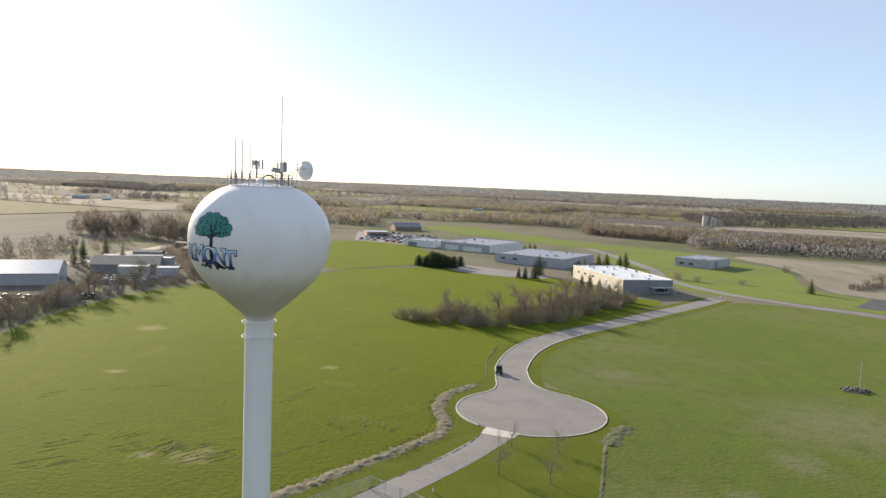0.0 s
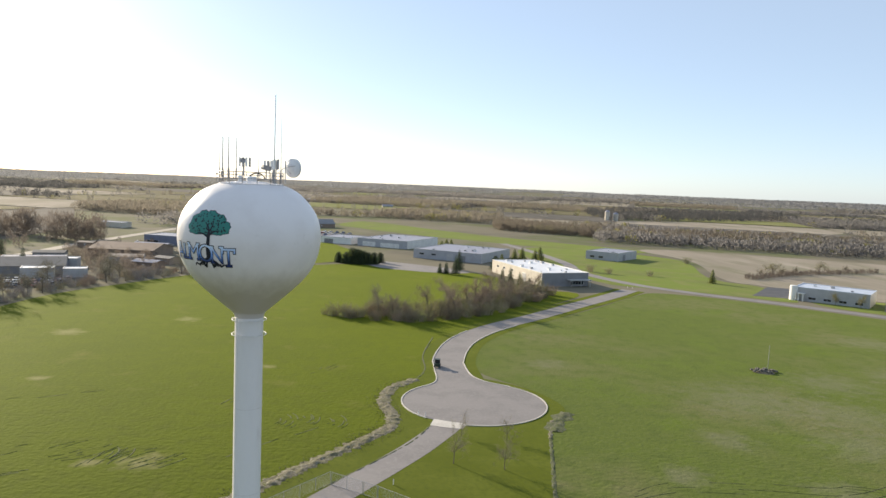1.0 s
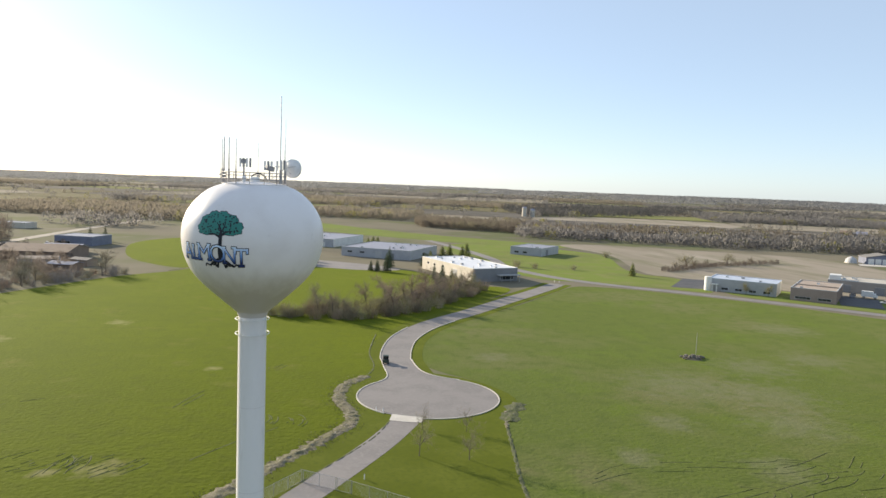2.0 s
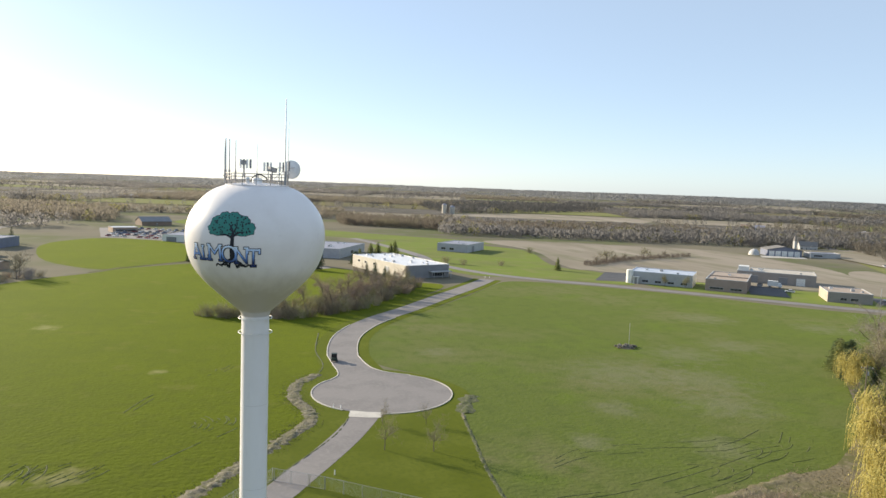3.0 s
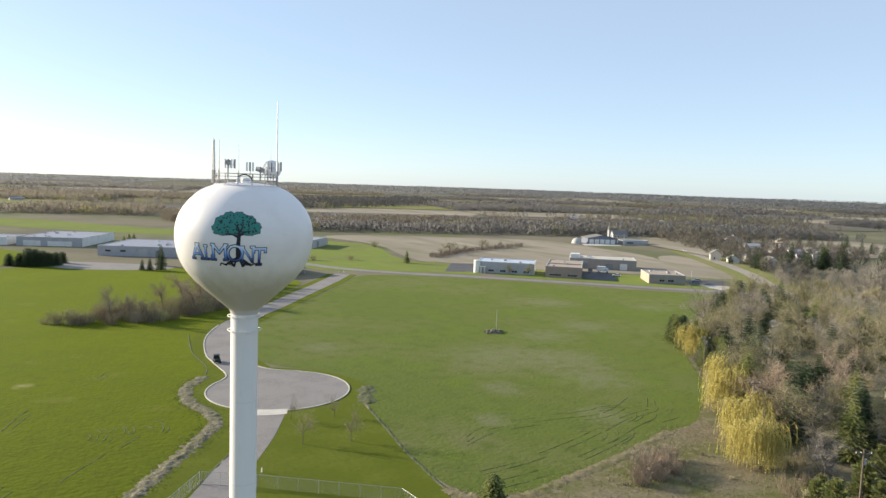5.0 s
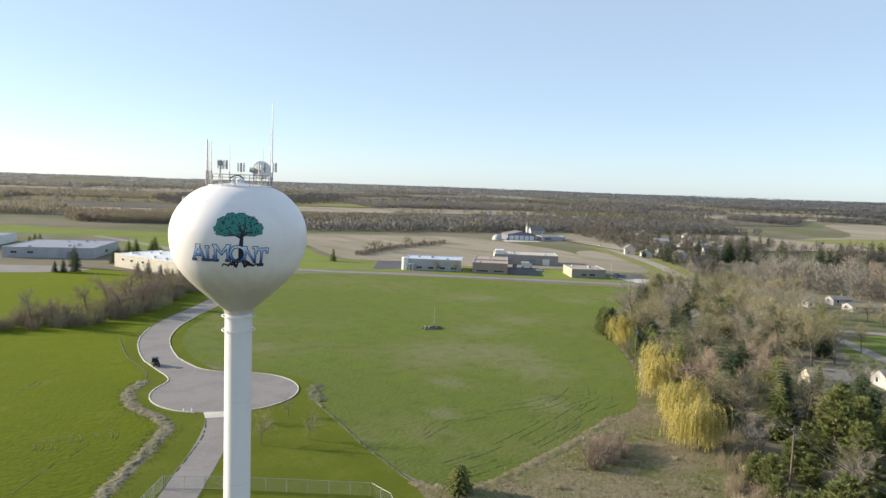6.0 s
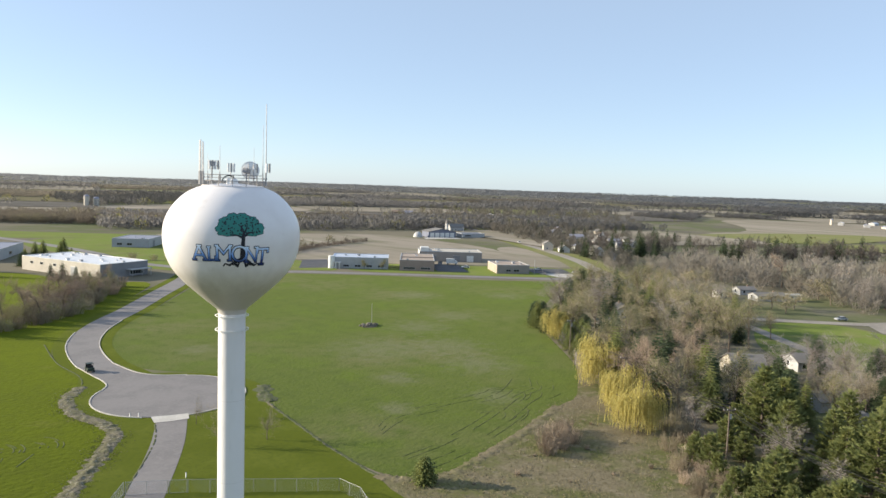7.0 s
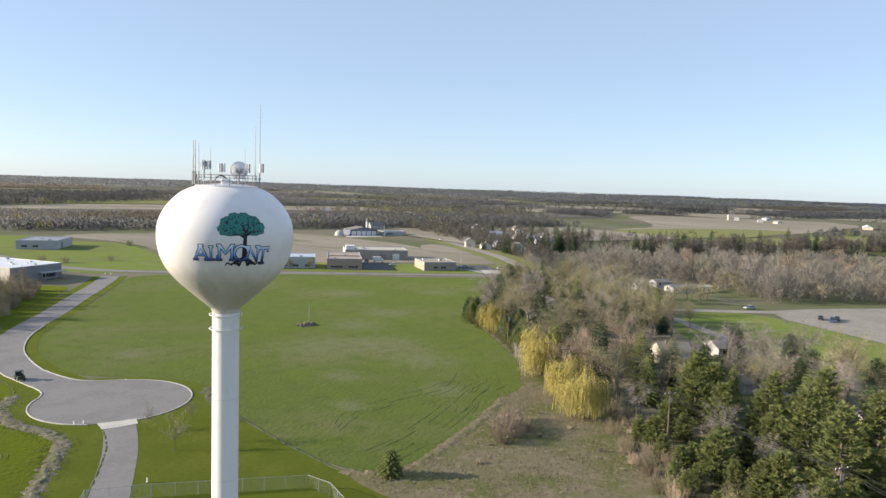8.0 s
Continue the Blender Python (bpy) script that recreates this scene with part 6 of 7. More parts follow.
plant(BARE[2], 42, 173, 0.8)
plant(BIGBARE, 52, 182, 0.7)
for x, y, s in ((80, 246, .75), (77, 252, .85), (74.5, 258, 0.8), (83, 240, 0.6)):
    plant(SPRUCE[0], x, y, s, group="spruces by the white factory")
# dark evergreens at the north fields
for x, y, s, k in ((-3, 323, .62, 0), (1, 320, .7, 0), (4.5, 319, .95, 1), (7.5, 318, .95, 1), (10.5, 317, .9, 1), (13, 318, .75, 0), (16, 319, .75, 0), (19.5, 327, .7, 0), (48.5, 288, .6, 0), (51.5, 286, .7, 0), (56, 284, .85, 1), (60, 302, .9, 1), (81, 310, .85, 1)):
    plant(ROUND if y > 304 else SPRUCE[k], x, y, s, wide=1.55 if y > 304 else 1.2, group="evergreens at the north fields")
for x, y, s in ((88, 330, .8), (100, 352, 1.0), (106, 358, 1.0), (112, 350, .9), (118, 362, 1.0), (110, 330, .7), (62, 408, .8), (66, 414, .9), (70, 420, .9)):
    plant(CEDAR[1], x, y, s)
plant(CEDAR[1], 186.5, 277, 0.85, wide=.8)
for x, y, s in ((134, 312, 1.5), (142, 305, 1.2), (216, 369, 1.4), (163, 300, 1.1)):
    plant(SHRUB[3], x, y, s)
# lawn trees and the cedar at the scrub's edge
for x, y, s in ((25.6, 45.3, 1.0), (33.5, 42.7, 0.95), (28.6, 57.8, 0.75), (36.4, 55.6, 0.75)):
    plant(SAPLING, x, y, s, group="young trees on the lawn")
plant(BUSH, 40.2, 11.4)
for x, y, s in ((211, 216, .66), (217.5, 209, .74)):
    plant(BUD[0], x, y, s, group="trees before the office building")
for x, y, s in ((262, 30, .7), (256, 23, .6), (270, 24, .65), (252, 42, .7), (262, 54, .75), (270, 62, .8), (247, 33, .6), (276, 30, .6)):
    plant(BUD[1], x, y, s, wide=1.2, group="olive trees before the low houses")
# scrub and weeds beside the east field
for x, y, s in ((64, 5, .9), (67, 7, 1.05), (70, 7.5, 1.1), (73, 8.5, .95), (76, 9, .8), (68, 4.5, .8), (72, 5, .8)):
    plant(WEEDS, x, y, s * 1.25, group="dead weeds at the field edge")
scatter([WEEDS, SHRUB[0]], [(40, 7), (60, 8), (84, 12), (90, 2), (82, -16), (62, -34), (45, -20), (36, -8)], 7.0, (0.15, 0.4), "dead weeds in the scrub", 150)
scatter([SHRUB[0], SHRUB[4], SHRUB[4], SHRUB[3]], [(44, -36), (56, -28), (66, -17), (74, -9), (78, -14), (72, -26), (62, -40), (50, -54)], 4.2, (0.6, 1.05), "bare shrubs in the scrub", 520, wide=0.9)
scatter([SHRUB[4], SHRUB[0], SHRUB[4], SHRUB[1]], [(90, -3), (84, -8), (77, -10), (70, -16), (62, -22), (58, -28), (66, -30), (76, -24), (86, -14), (95, -6)], 3.2, (0.7, 1.25), "brown shrubs beside the power line", 400, wide=0.95)
for x, y, s in ((79, -14, .6), (74, -20, .55), (70, -24, .6), (82.5, -13, .5), (65, -28, .55), (67, -33, .7), (57, -33, .5), (60, -28, .55), (64, -25, .5), (53, -38, .6), (50, -44, .6)):
    plant(PINE[2], x, y, s, group="young pines in the scrub")
# willows
plant(WILLOW[0], 86, -0.5, 0.88)
plant(WILLOW[1], 95, 8, 0.9)
plant(WILLOW[1], 110, 21, 1.02)
plant(WILLOW[1], 145.5, 55.5, 0.86)
# east wood: pines by the power line
for x, y, s, k in ((111, -15, .95, 0), (100, -18.2, 1.08, 0), (106, -20, .9, 0), (113.5, -3.5, .8, 3), (91, -25.2, .9, 0), (93.3, -31.6, .72, 1), (86.5, -35, .78, 0), (94, -38, .7, 2), (74.5, -29, .85, 2), (78.5, -17, .62, 2), (69.6, -29.6, .9, 2), (101, -32, .8, 1), (83, -40, .95, 1), (75, -46, .95, 1), (64.5, -39.8, .95, 2), (86, -20, .6, 2), (96, -41, 1.0, 1), (63, -46, .85, 2), (88, -50, 1.0, 1)):
    if k == 3:
        plant(SPRUCE[1], x, y, 0.9, wide=1.2, group="pines along the power line")
    else:
        plant(PINE[k], x, y, s * 1.12, wide=1.12, group="pines along the power line")
PINES = [(76, -16), (86, -8), (106, -12), (113, -26), (102, -50), (84, -66), (58, -66), (58, -44), (68, -30)]
ALONG = [(126.5 + (43 - 126.5) * i / 40, 44.5 + (-77 - 44.5) * i / 40, 3.4) for i in range(41)]
scatter([PINE[2], PINE[0], CEDAR[0], PINE[2]], PINES, 8.5, (0.5, 0.8), "pines along the power line", 500, keep=clear_of(ALONG + [(118, -52, 6)]), wide=1.15)
scatter([SHRUB[0], SHRUB[2], BARE[3]], PINES, 7, (0.5, 0.9), "bare growth among the pines", 120)
for x, y, s in ((152, -18, 1.0), (143, -24, .9), (136, -29, .8), (147, -15, .8), (130, -36, .8), (125, -42, .8), (128, -27, .7), (133, -20, .7)):
    plant(BARE[3], x, y, s, wide=1.2, group="pale lilac-grey bare trees")
for x, y, s in ((118, 16, .95), (125, 20, .9), (133, 30, 1.0), (147, 38, 1.0), (114, -3, 1.0), (119, -8, .9), (138, 36, .9), (128, 26, .8)):
    plant(SPRUCE[1], x, y, s, wide=1.15, group="evergreens of the east wood")
plant(BIGBARE, 109, 12, 1.0)
plant(BIGBARE, 105, 7.8, 1.14)
for x, y, s in ((124, 12, 1.0), (130, 11, 1.1), (124, 2, 1.0), (119, 6, 0.9), (127, 5, 1.0)):
    plant(SHRUB[2], x, y, s * 1.3, group="pale lilac-grey bare shrubs")
HOUSES = [(150, 2, 8), (145, 0.5, 8), (140, -1, 8), (135, -2.5, 7), (130, -4, 6.5), (150, -9, 5), (158, 5, 12), (149, -4, 6), (144, -10, 5), (163, -6, 6), (122, -33, 5.5), (139, -21, 5.5), (120, -52, 5.5), (285, 42, 16), (172, 49, 6), (199, 59, 6), (128, 12, 4)]
EASTWOOD = [(176, 80), (150, 56), (123, 32), (112, 24), (106, 8), (98, -6), (108, -28), (98, -60), (130, -75), (160, -62), (158, -32), (164, -2), (184, 14), (208, 24), (222, 50), (256, 86), (262, 112), (234, 106), (200, 92)]
scatter([BARE[0], BUD[1], BUD[0], BUD[1], BARE[2], BUD[2], BARE[3], BUD[2]], EASTWOOD, 9.2, (0.8, 1.35), "bare trees of the east wood", 2600, keep=clear_of(HOUSES), wide=1.1)
scatter([ROUND, SPRUCE[1], ROUND, CEDAR[2]], EASTWOOD, 10.5, (0.85, 1.25), "evergreens of the east wood", 600, keep=clear_of(HOUSES))
scatter([SHRUB[2], SHRUB[3], SHRUB[0]], [(139, 50), (121, 32.5), (110, 25), (98, 14), (92, 0), (92, -8), (104, -6), (112, 14), (126, 28), (146, 48)], 4.0, (0.8, 1.3), "undergrowth of the east wood", 300)
for x, y, s in ((150, 62, .95), (146, 55, 1.0), (155.5, 70, 1.0), (160, 74, .9), (142, 50, .75), (152, 57, 1.0), (160, 66, 1.0), (148, 48, .9), (164, 77, .7)):
    plant(ROUND if s < 0.96 else CEDAR[1], x, y, s, wide=1.15, group="evergreens at the field corner")
for x, y, s in ((154, 66, .8), (150, 60, .8), (146, 50, .85), (140, 49, .8), (135, 45, .75), (131, 40, .8), (127, 37, .7), (138, 42, .9), (143, 46, .9)):
    plant(CEDAR[1], x, y, s, wide=1.1, group="evergreens at the field corner")
plant(ROUND, 163, 73, 0.85)
plant(SPRUCE[1], 180, 49, 1.0, wide=1.1)
plant(SPRUCE[1], 208, 41, 1.0, wide=1.3)
plant(SPRUCE[0], 203, 45, 1.0, wide=1.3)
scatter([BUD[1], BUD[0], BARE[0], BUD[2]], [(262, 112), (300, 110), (300, 70), (262, 64), (240, 70), (226, 52), (214, 32), (196, 4), (186, 8), (206, 46), (236, 90)], 8, (0.7, 1.05), "olive trees before the low houses", 300, keep=clear_of([(285, 56, 12), (276, 44, 9), (290, 36, 8)] + [(p.x, p.y, 7) for p in MAIN]))


def dry_grass(name, label, poly, count, material, seed, tall=0.35):
    """Loose tufts of dead blades over rough ground, as one mesh."""
    g = random.Random(seed)
    xs, ys = [p[0] for p in poly], [p[1] for p in poly]
    b = Build()
    while len(b.f) < count:
        x, y = g.uniform(min(xs), max(xs)), g.uniform(min(ys), max(ys))
        if not inside(x, y, poly) or noise.noise(Vector((x * .12, y * .12, seed))) < g.uniform(-.5, .3):
            continue
        for _ in range(7):
            p = Vector((x + g.gauss(0, .8), y + g.gauss(0, .8), 0.03))
            way = unit(g, 0.9)
            side = way.cross(unit(g)).normalized() * 0.05
            b.add([p - side, p + side, p + way * tall * g.uniform(.5, 1.5)], [(0, 1, 2)])
    return tagged(part(name, b, material, None), label, "grass", kind="stuff")


dry_grass("dead_grass", "tufts of dead tan grass over the scrub", [(37, 17), (41, 14.5), (46, 12), (56, 13.6), (72, 16.6), (90, 20.6), (100, 19), (96, 0), (84, -22), (70, -44), (52, -60), (34, -30), (35, 8)], 16000, M_DEADGRASS, 3, 0.3)
dry_grass("grass_tuft", "tufts of taller grass along the ditch", [(p.x, p.y) for p in offset(DITCH[92:], 2.4)[::6]] + [(p.x, p.y) for p in offset(DITCH[92:], -2.4)[::-6]], 4500, M_STRAW, 4, 0.22)
# west tree line beside the industrial lots
scatter([BARE[0], SHRUB[2], SHRUB[0], SHRUB[1], SHRUB[2], SHRUB[0]], [(-100, 80), (-106, 118), (-110, 160), (-103, 200), (-88, 228), (-72, 252), (-60, 266), (-66, 274), (-92, 252), (-108, 225), (-119, 180), (-122, 120), (-116, 80)], 3.1, (0.7, 1.35), "tree line at the west lots", 2200)
scatter([BARE[0], BARE[2], BARE[1]], [(-100, 96), (-104, 120), (-107, 160), (-112, 180), (-122, 150), (-116, 100)], 6, (0.55, 0.85), "tree line at the west lots", 200)
for x, y in ((-160, 262), (-158, 266), (-140, 268), (-176, 300), (-170, 312), (-112, 420), (-104, 424)):
    plant(SPRUCE[1], x, y, 0.8)


# ---- far woods and hedges ----
def woods(name, label, spots, tris, material=None, fine=0.42, slim=0.1):
    """Many distant leafless trees in one mesh: spots are (x, y, height, crown radius). Each is a spray of slim upswept twigs."""
    g = np.random.default_rng(len(spots))
    s = np.array(spots)
    k = len(s)
    base = np.array([rise(x, y) for x, y in s[:, :2]])
    d = g.normal(size=(k, tris, 3))
    d /= np.linalg.norm(d, axis=2, keepdims=True)
    d *= g.uniform(0.1, 1.0, size=(k, tris, 1)) ** 0.28
    c = np.empty((k, tris, 3))
    c[:, :, 0] = s[:, None, 0] + d[:, :, 0] * s[:, None, 3]
    c[:, :, 1] = s[:, None, 1] + d[:, :, 1] * s[:, None, 3]
    c[:, :, 2] = base[:, None] + s[:, None, 2] * (0.5 + 0.5 * d[:, :, 2])
    long = (s[:, 2] * slim)[:, None, None] * g.uniform(0.6, 1.4, size=(k, tris, 1))
    way = d * np.array([0.8, 0.8, 0.5]) + np.array([0, 0, 0.8]) + g.normal(size=(k, tris, 3)) * 0.35
    way /= np.linalg.norm(way, axis=2, keepdims=True)
    side = np.cross(way, g.normal(size=(k, tris, 3)))
    side /= np.linalg.norm(side, axis=2, keepdims=True) + 1e-6
    wide = (s[:, 3] * fine * (7.0 / tris ** 0.5) * 0.38)[:, None, None]
    corners = np.stack([c - side * wide - way * long * 0.5, c + side * wide - way * long * 0.5, c + way * long], axis=2)
    corners[..., 2] = np.maximum(corners[..., 2], base[:, None, None] - 0.2)
    v = corners.reshape(-1, 3)
    me = bpy.data.meshes.new(name)
    me.vertices.add(len(v))
    me.vertices.foreach_set("co", v.astype(np.float32).ravel())
    n = len(v) // 3
    me.loops.add(3 * n)
    me.loops.foreach_set("vertex_index", np.arange(3 * n, dtype=np.int32))
    me.polygons.add(n)
    me.polygons.foreach_set("loop_start", np.arange(0, 3 * n, 3, dtype=np.int32))
    me.update(calc_edges=True)
    me.materials.append(material or M_FARHAZEWOOD)
    return tagged(new(name, me), label, "woods", kind="stuff")


def spots_in(poly, gap, h, rng, jitter=0.45):
    xs, ys = [p[0] for p in poly], [p[1] for p in poly]
    out = []
    y = min(ys)
    while y < max(ys):
        x = min(xs)
        while x < max(xs):
            px, py = x + rng.uniform(-jitter, jitter) * gap, y + rng.uniform(-jitter, jitter) * gap
            if inside(px, py, poly):
                hh = rng.uniform(*h)
                out.append((px, py, hh, hh * rng.uniform(0.26, 0.4)))
            x += gap
        y += gap
    return out


R = random.Random(99)
woods("great_trees_west", "two great clumps of bare brown trees by the road", spots_in([(-254, 428), (-225, 408), (-200, 424), (-214, 446), (-242, 446)], 7, (9, 19), R) + spots_in([(-194, 414), (-176, 392), (-150, 394), (-156, 422), (-184, 428)], 7, (9, 19), R), 380, M_CLUMPWOOD, 0.2)
def off_road(spots, gap=10):
    """Leaves the road free, and an open verge along its north-west side."""
    out = []
    for s in spots:
        p = min(MAIN_FINE, key=lambda q: (s[0] - q.x) ** 2 + (s[1] - q.y) ** 2)
        d = math.hypot(s[0] - p.x, s[1] - p.y)
        north_west = (s[0] - p.x) * -0.8 + (s[1] - p.y) * 0.6 > 0
        if d > (36 if north_west and p.y < 430 else gap):
            out.append(s)
    return out


MAIN_FINE = [a.lerp(b, k / 6) for a, b in zip(MAIN, MAIN[1:]) for k in range(6)]
woods("wood_north", "belt of leafless woods behind the stubble field", spots_in([(140, 640), (290, 535), (385, 560), (500, 480), (560, 560), (470, 660), (300, 640), (160, 760)], 6.0, (6.5, 9), R), 320, M_BROWNWOOD, 0.26, 0.12)
woods("hedgerow", "low brown hedgerow across the stubble field", spots_in([(215, 300), (260, 328), (330, 350), (333, 346), (263, 322), (219, 294)], 1.7, (1.4, 3.2), R), 60, M_CLUMPWOOD)
for x, y, s in ((228, 304, .6), (240, 312, .75), (247, 314, .6), (262, 325, .5), (282, 333, .65), (305, 341, .5)):
    plant(BUD[1] if s > .62 else BARE[0], x, y, s * 1.15, wide=1.1, group="trees in the hedgerow")
woods("village_trees", "leafless village trees along the main road", off_road(spots_in([(300, 150), (345, 180), (420, 285), (500, 400), (640, 520), (700, 480), (560, 330), (470, 250), (420, 190), (380, 150), (330, 120), (300, 110)], 10.5, (6, 11), R)), 260, M_BUDWOOD, 0.32)
YARDS = [(345, 150), (425, 255), (520, 385), (620, 400), (650, 260), (560, 170), (470, 185), (425, 205), (380, 150)]
woods("yard_trees", "tan leafless trees among the village yards", off_road(spots_in(YARDS, 17, (5, 10), R), 12), 240, M_BUDWOOD, 0.3)
for i in range(26):
    plant(SPRUCE[i % 2], *R.choice(off_road(spots_in(YARDS, 9, (5, 9), R), 11))[:2], R.uniform(0.6, 1.15), group="evergreens in the village yards")
woods("tree_row", "row of bare trees and evergreens behind the houses", spots_in([(420, 205), (436, 140), (455, 108), (490, 80), (550, 32), (660, -20), (800, -90), (810, -70), (670, 0), (560, 52), (500, 100), (465, 125), (448, 150), (436, 210)], 10, (9, 17), R), 330, M_CLUMPWOOD, 0.24)
woods("wood_east", "grey-brown leafless wood beyond the car park", spots_in([(322, 62), (308, 30), (284, 8), (278, -2), (292, -13), (316, -35), (376, -86), (480, -60), (450, 0), (410, 45), (390, 90), (350, 120), (325, 100)], 8.5, (7, 15), R), 260, M_PALEWOOD, 0.26)
scatter([BARE[0], BARE[3], BUD[1], BARE[1], BARE[2]], [(322, 62), (308, 30), (284, 8), (292, -13), (316, -35), (376, -86), (420, -40), (360, 40)], 13, (0.9, 1.5), "bare trees beyond the car park", 260)
woods("brush_east", "tan leafless brush behind the low houses", spots_in([(302, 122), (318, 70), (345, 80), (400, 60), (450, 20), (460, 70), (420, 130), (360, 165)], 9, (3, 8), R), 220, M_PALEWOOD, 0.3)
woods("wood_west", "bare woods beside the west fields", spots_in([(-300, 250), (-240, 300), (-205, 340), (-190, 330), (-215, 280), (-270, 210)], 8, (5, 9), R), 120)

# spruces standing in the village tree rows
for i in range(46):
    f = R.random()
    x, y = 420 + 330 * f + R.uniform(-10, 14), 175 - 225 * f ** 0.8 + R.uniform(-14, 14)
    plant(SPRUCE[i % 2], x, y, R.uniform(1.0, 1.75), wide=1.1, group="evergreens in the village rows")
for i in range(16):
    plant(SPRUCE[i % 2], 385 + R.uniform(-15, 60), 175 + R.uniform(-25, 45), R.uniform(0.7, 1.1), group="evergreens in the village rows")

# section land: a grid of woods and fields out to the horizon
CA, SA = math.cos(radians(-22)), math.sin(radians(-22))
woods("lot_thicket", "low bare brown bushes among the west lots", spots_in([(-150, 330), (-100, 330), (-84, 262), (-70, 262), (-84, 240), (-112, 262), (-120, 285)], 4.4, (2.5, 6.5), R) + spots_in([(-205, 240), (-180, 215), (-166, 222), (-168, 262), (-190, 290)], 7, (3, 8), R) + spots_in([(-118, 200), (-108, 170), (-118, 130), (-130, 135), (-128, 170), (-126, 200)], 4.5, (2, 5), R) + spots_in([(-160, 345), (-128, 345), (-110, 400), (-150, 395)], 8, (2, 4.5), R) + spots_in([(-205, 300), (-180, 300), (-172, 400), (-200, 400)], 12, (3, 7), R), 150, M_CLUMPWOOD, 0.3)
KEEP_OPEN = [[(1330, 490), (1520, 0), (760, 70), (640, 160), (700, 285)], [(-235, 300), (-480, 660), (-360, 920), (-195, 440)], [(280, 230), (470, 250), (480, 420), (200, 480)], [(150, 765), (226, 744), (375, 762), (604, 762), (700, 900), (590, 1000), (380, 940), (214, 960)], [(-60, 560), (60, 520), (120, 500), (140, 640), (110, 760), (-80, 820)]]
sheet("stubble_field_mid", [(155, 768), (226, 750), (375, 768), (604, 764), (704, 903), (632, 960), (520, 1010), (402, 950), (300, 930), (214, 940)], 0.12, M_STUBBLE, "pinkish tan stubble field before a dark pine wood", "field", 3)
near_far, mid_far, deep, green_far, tan_far, dark_far = [], [], [], [], [], []
CW, CH = 290.0, 190.0
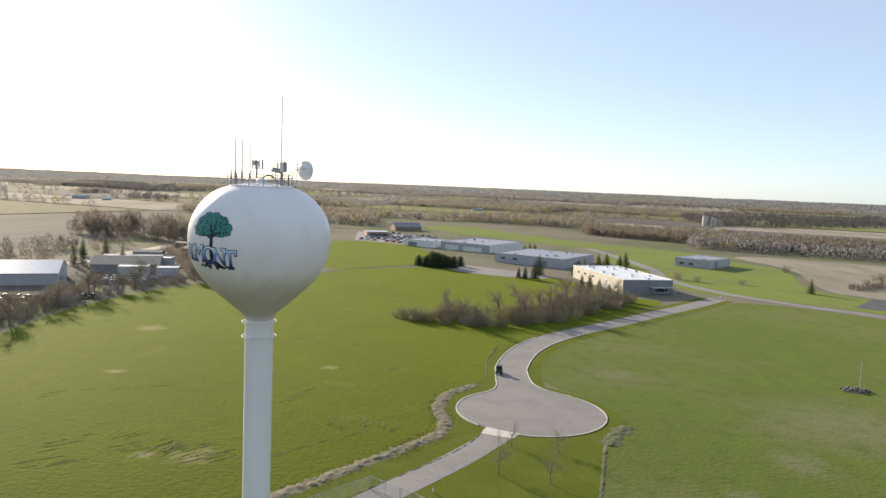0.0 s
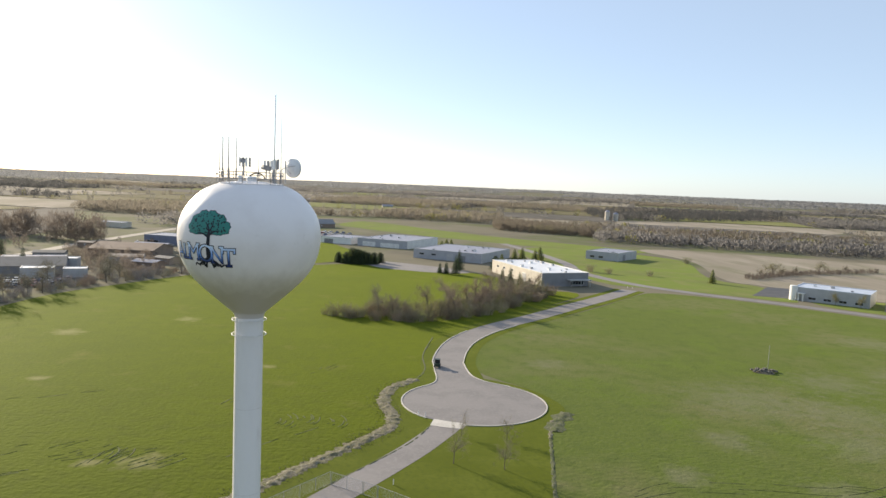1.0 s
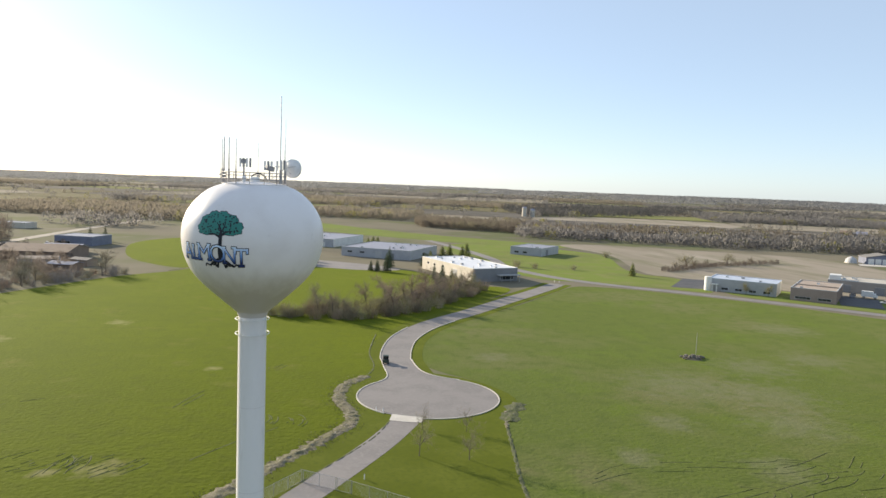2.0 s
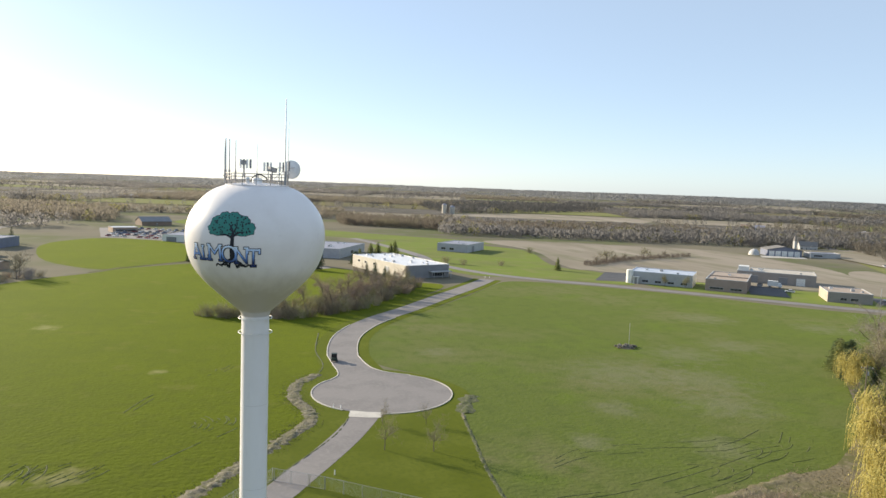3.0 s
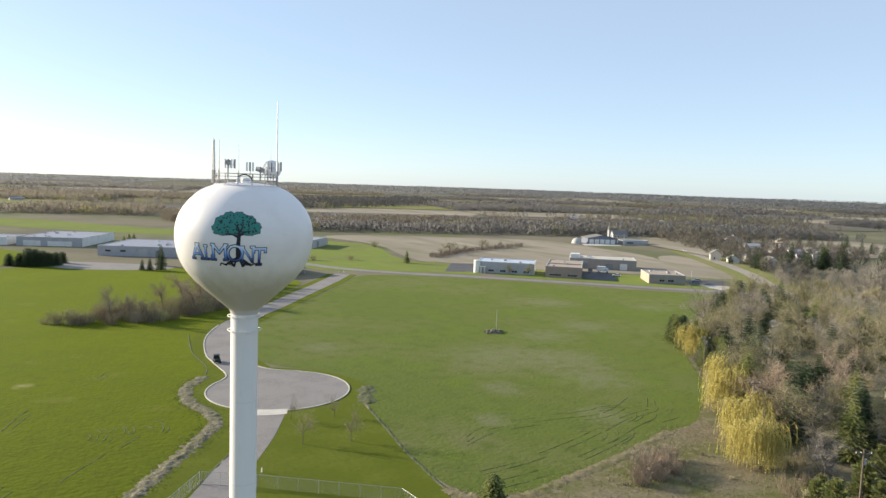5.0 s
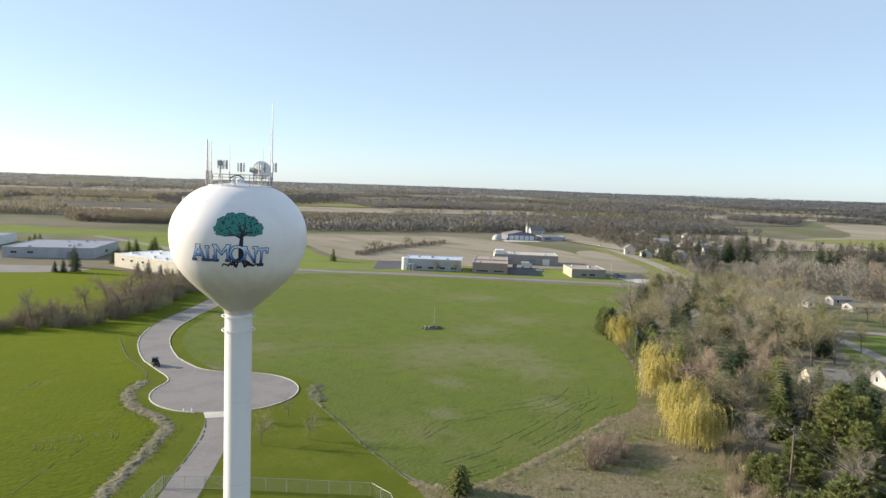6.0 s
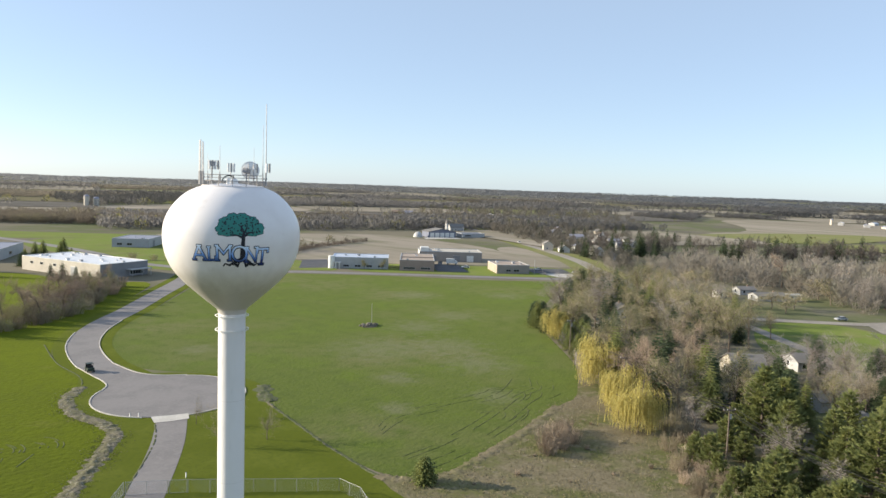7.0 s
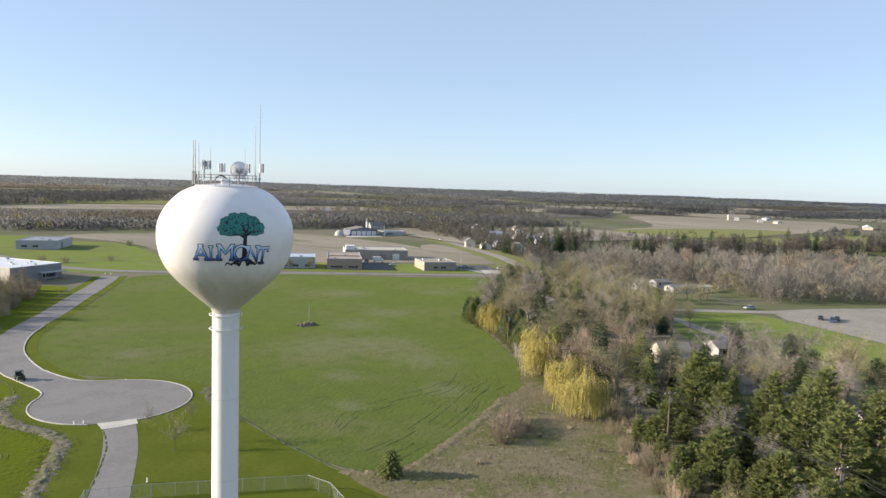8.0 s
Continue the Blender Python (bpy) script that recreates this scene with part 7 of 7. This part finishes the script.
for iu in range(-18, 18):
    for iv in range(-18, 30):
        cell = random.Random(iu * 97 + iv * 1013)
        cu, cv = (iu + 0.5) * CW, (iv + 0.5) * CH
        cx, cy = cu * CA - cv * SA, cu * SA + cv * CA
        dist, bearing = math.hypot(cx, cy), math.degrees(math.atan2(cx, cy))
        if dist < 560 or dist > 4900 or not -46 < bearing < 100:
            continue
        wooded = cell.random() < (0.26 if dist < 1300 else 0.34 if dist < 2600 else 0.7)
        # every wood has a ragged outline of its own, cut out by a slow noise
        cut = 0.1 if wooded else 0.78
        if not wooded and dist < 3000 and cell.random() < 0.8 and not any(inside(cx, cy, p) for p in KEEP_OPEN):
            e = 6
            quad = [(u, v) for u, v in ((iu * CW + e, iv * CH + e), (iu * CW + CW - e, iv * CH + e), (iu * CW + CW - e, iv * CH + CH - e), (iu * CW + e, iv * CH + CH - e))]
            m, w = cell.choice(((M_STUBBLE, "pale stubble"), (M_STUBBLE, "tan stubble"), (M_PALEGREEN, "thin green wheat"), (M_SCRUB, "rough brown pasture"), (M_FALLOW, "grey-brown fallow")))
            sheet("far_field", [(u * CA - v * SA, u * SA + v * CA) for u, v in quad], 0.6, m, "distant farm field of " + w, "field")
        look_of = cell.random()
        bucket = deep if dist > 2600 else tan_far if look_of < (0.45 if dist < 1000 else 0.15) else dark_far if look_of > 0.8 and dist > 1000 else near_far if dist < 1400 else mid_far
        # hedgerows along two sides
        for along in (0, 1):
            thick = cell.choice((0.25, 0.5, 0.85))
            for q in range(30):
                f = q / 30
                u = iu * CW + (CW * f if along else 0) + cell.uniform(-5, 5)
                v = iv * CH + (0 if along else CH * f) + cell.uniform(-5, 5)
                x, y = u * CA - v * SA, u * SA + v * CA
                if cell.random() < thick and math.hypot(x, y) > 600 and dist < 3000 and not any(inside(x, y, p) for p in KEEP_OPEN):
                    hh = cell.uniform(5, 11)
                    (green_far if dist < 1300 and cell.random() < 0.14 else bucket).append((x, y, hh, hh * cell.uniform(0.35, 0.55)))
        gap = 10 if dist < 1400 else 15 if dist < 2600 else 31
        u = iu * CW
        while u < iu * CW + CW:
            v = iv * CH
            while v < iv * CH + CH:
                pu, pv = u + cell.uniform(-.5, .5) * gap, v + cell.uniform(-.5, .5) * gap
                x, y = pu * CA - pv * SA, pu * SA + pv * CA
                r = math.hypot(x, y)
                lump = 0.5 + 0.5 * noise.noise(Vector((x * 0.006, y * 0.006, 3.7))) + 0.25 * noise.noise(Vector((x * 0.021, y * 0.021, 1.3)))
                if lump > cut + cell.uniform(0, 0.2) and 560 < r < 4850 and not any(inside(x, y, p) for p in KEEP_OPEN):
                    hh = cell.uniform(7.5, 9.5) * (0.8 + 0.5 * lump)
                    (green_far if r < 1300 and cell.random() < 0.05 else bucket).append((x, y, hh, gap * cell.uniform(0.5, 0.75)))
                v += gap
            u += gap
M_PINEWOOD = surface("dark_pine_wood", [(0.135, 0.138, 0.14), (0.16, 0.16, 0.158), (0.112, 0.118, 0.118)], [(0.01, 0.45, 0.6), (0.05, 0.5, 0.7)], 0.95, translucent=0.4, spec=0.03, soft_normal=0.9)
woods("pine_wood", "dark distant pine wood behind a pale field", spots_in([(361, 945), (600, 1050), (850, 1215), (960, 1500), (620, 1450), (420, 1250)], 13, (6, 14), R), 90, M_PINEWOOD, 0.4)
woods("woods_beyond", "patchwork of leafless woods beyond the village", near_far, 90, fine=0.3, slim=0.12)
woods("tan_woods_beyond", "tan leafless woods between far fields", tan_far, 80, M_BUDWOOD, 0.3, 0.12)
woods("dark_woods_beyond", "dark mixed woods between far fields", dark_far, 70, M_PINEWOOD, 0.34, 0.12)
woods("budding_far_trees", "scattered far trees in yellow-green bud", green_far, 70, M_FARBUD, 0.34)
woods("village_woods", "leafless trees closing over the village roofs", off_road([p for p in spots_in([(560, 540), (720, 720), (1080, 790), (1260, 690), (1010, 480), (760, 330), (660, 300), (600, 340), (560, 420)], 21, (6, 12), R) if 0.5 + 0.5 * noise.noise(Vector((p[0] * 0.011, p[1] * 0.011, 8))) > 0.36]), 150, M_BUDWOOD, 0.3)
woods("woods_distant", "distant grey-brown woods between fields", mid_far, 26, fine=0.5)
woods("woods_horizon", "far woods along the horizon", deep, 14, M_DEEPHAZEWOOD)
for k in BARE + BUD + SPRUCE + CEDAR + PINE + WILLOW + SHRUB + [BIGBARE, WEEDS, SAPLING, ROUND, BUSH]:
    for o in (*k.children_recursive, k):
        bpy.data.objects.remove(o)
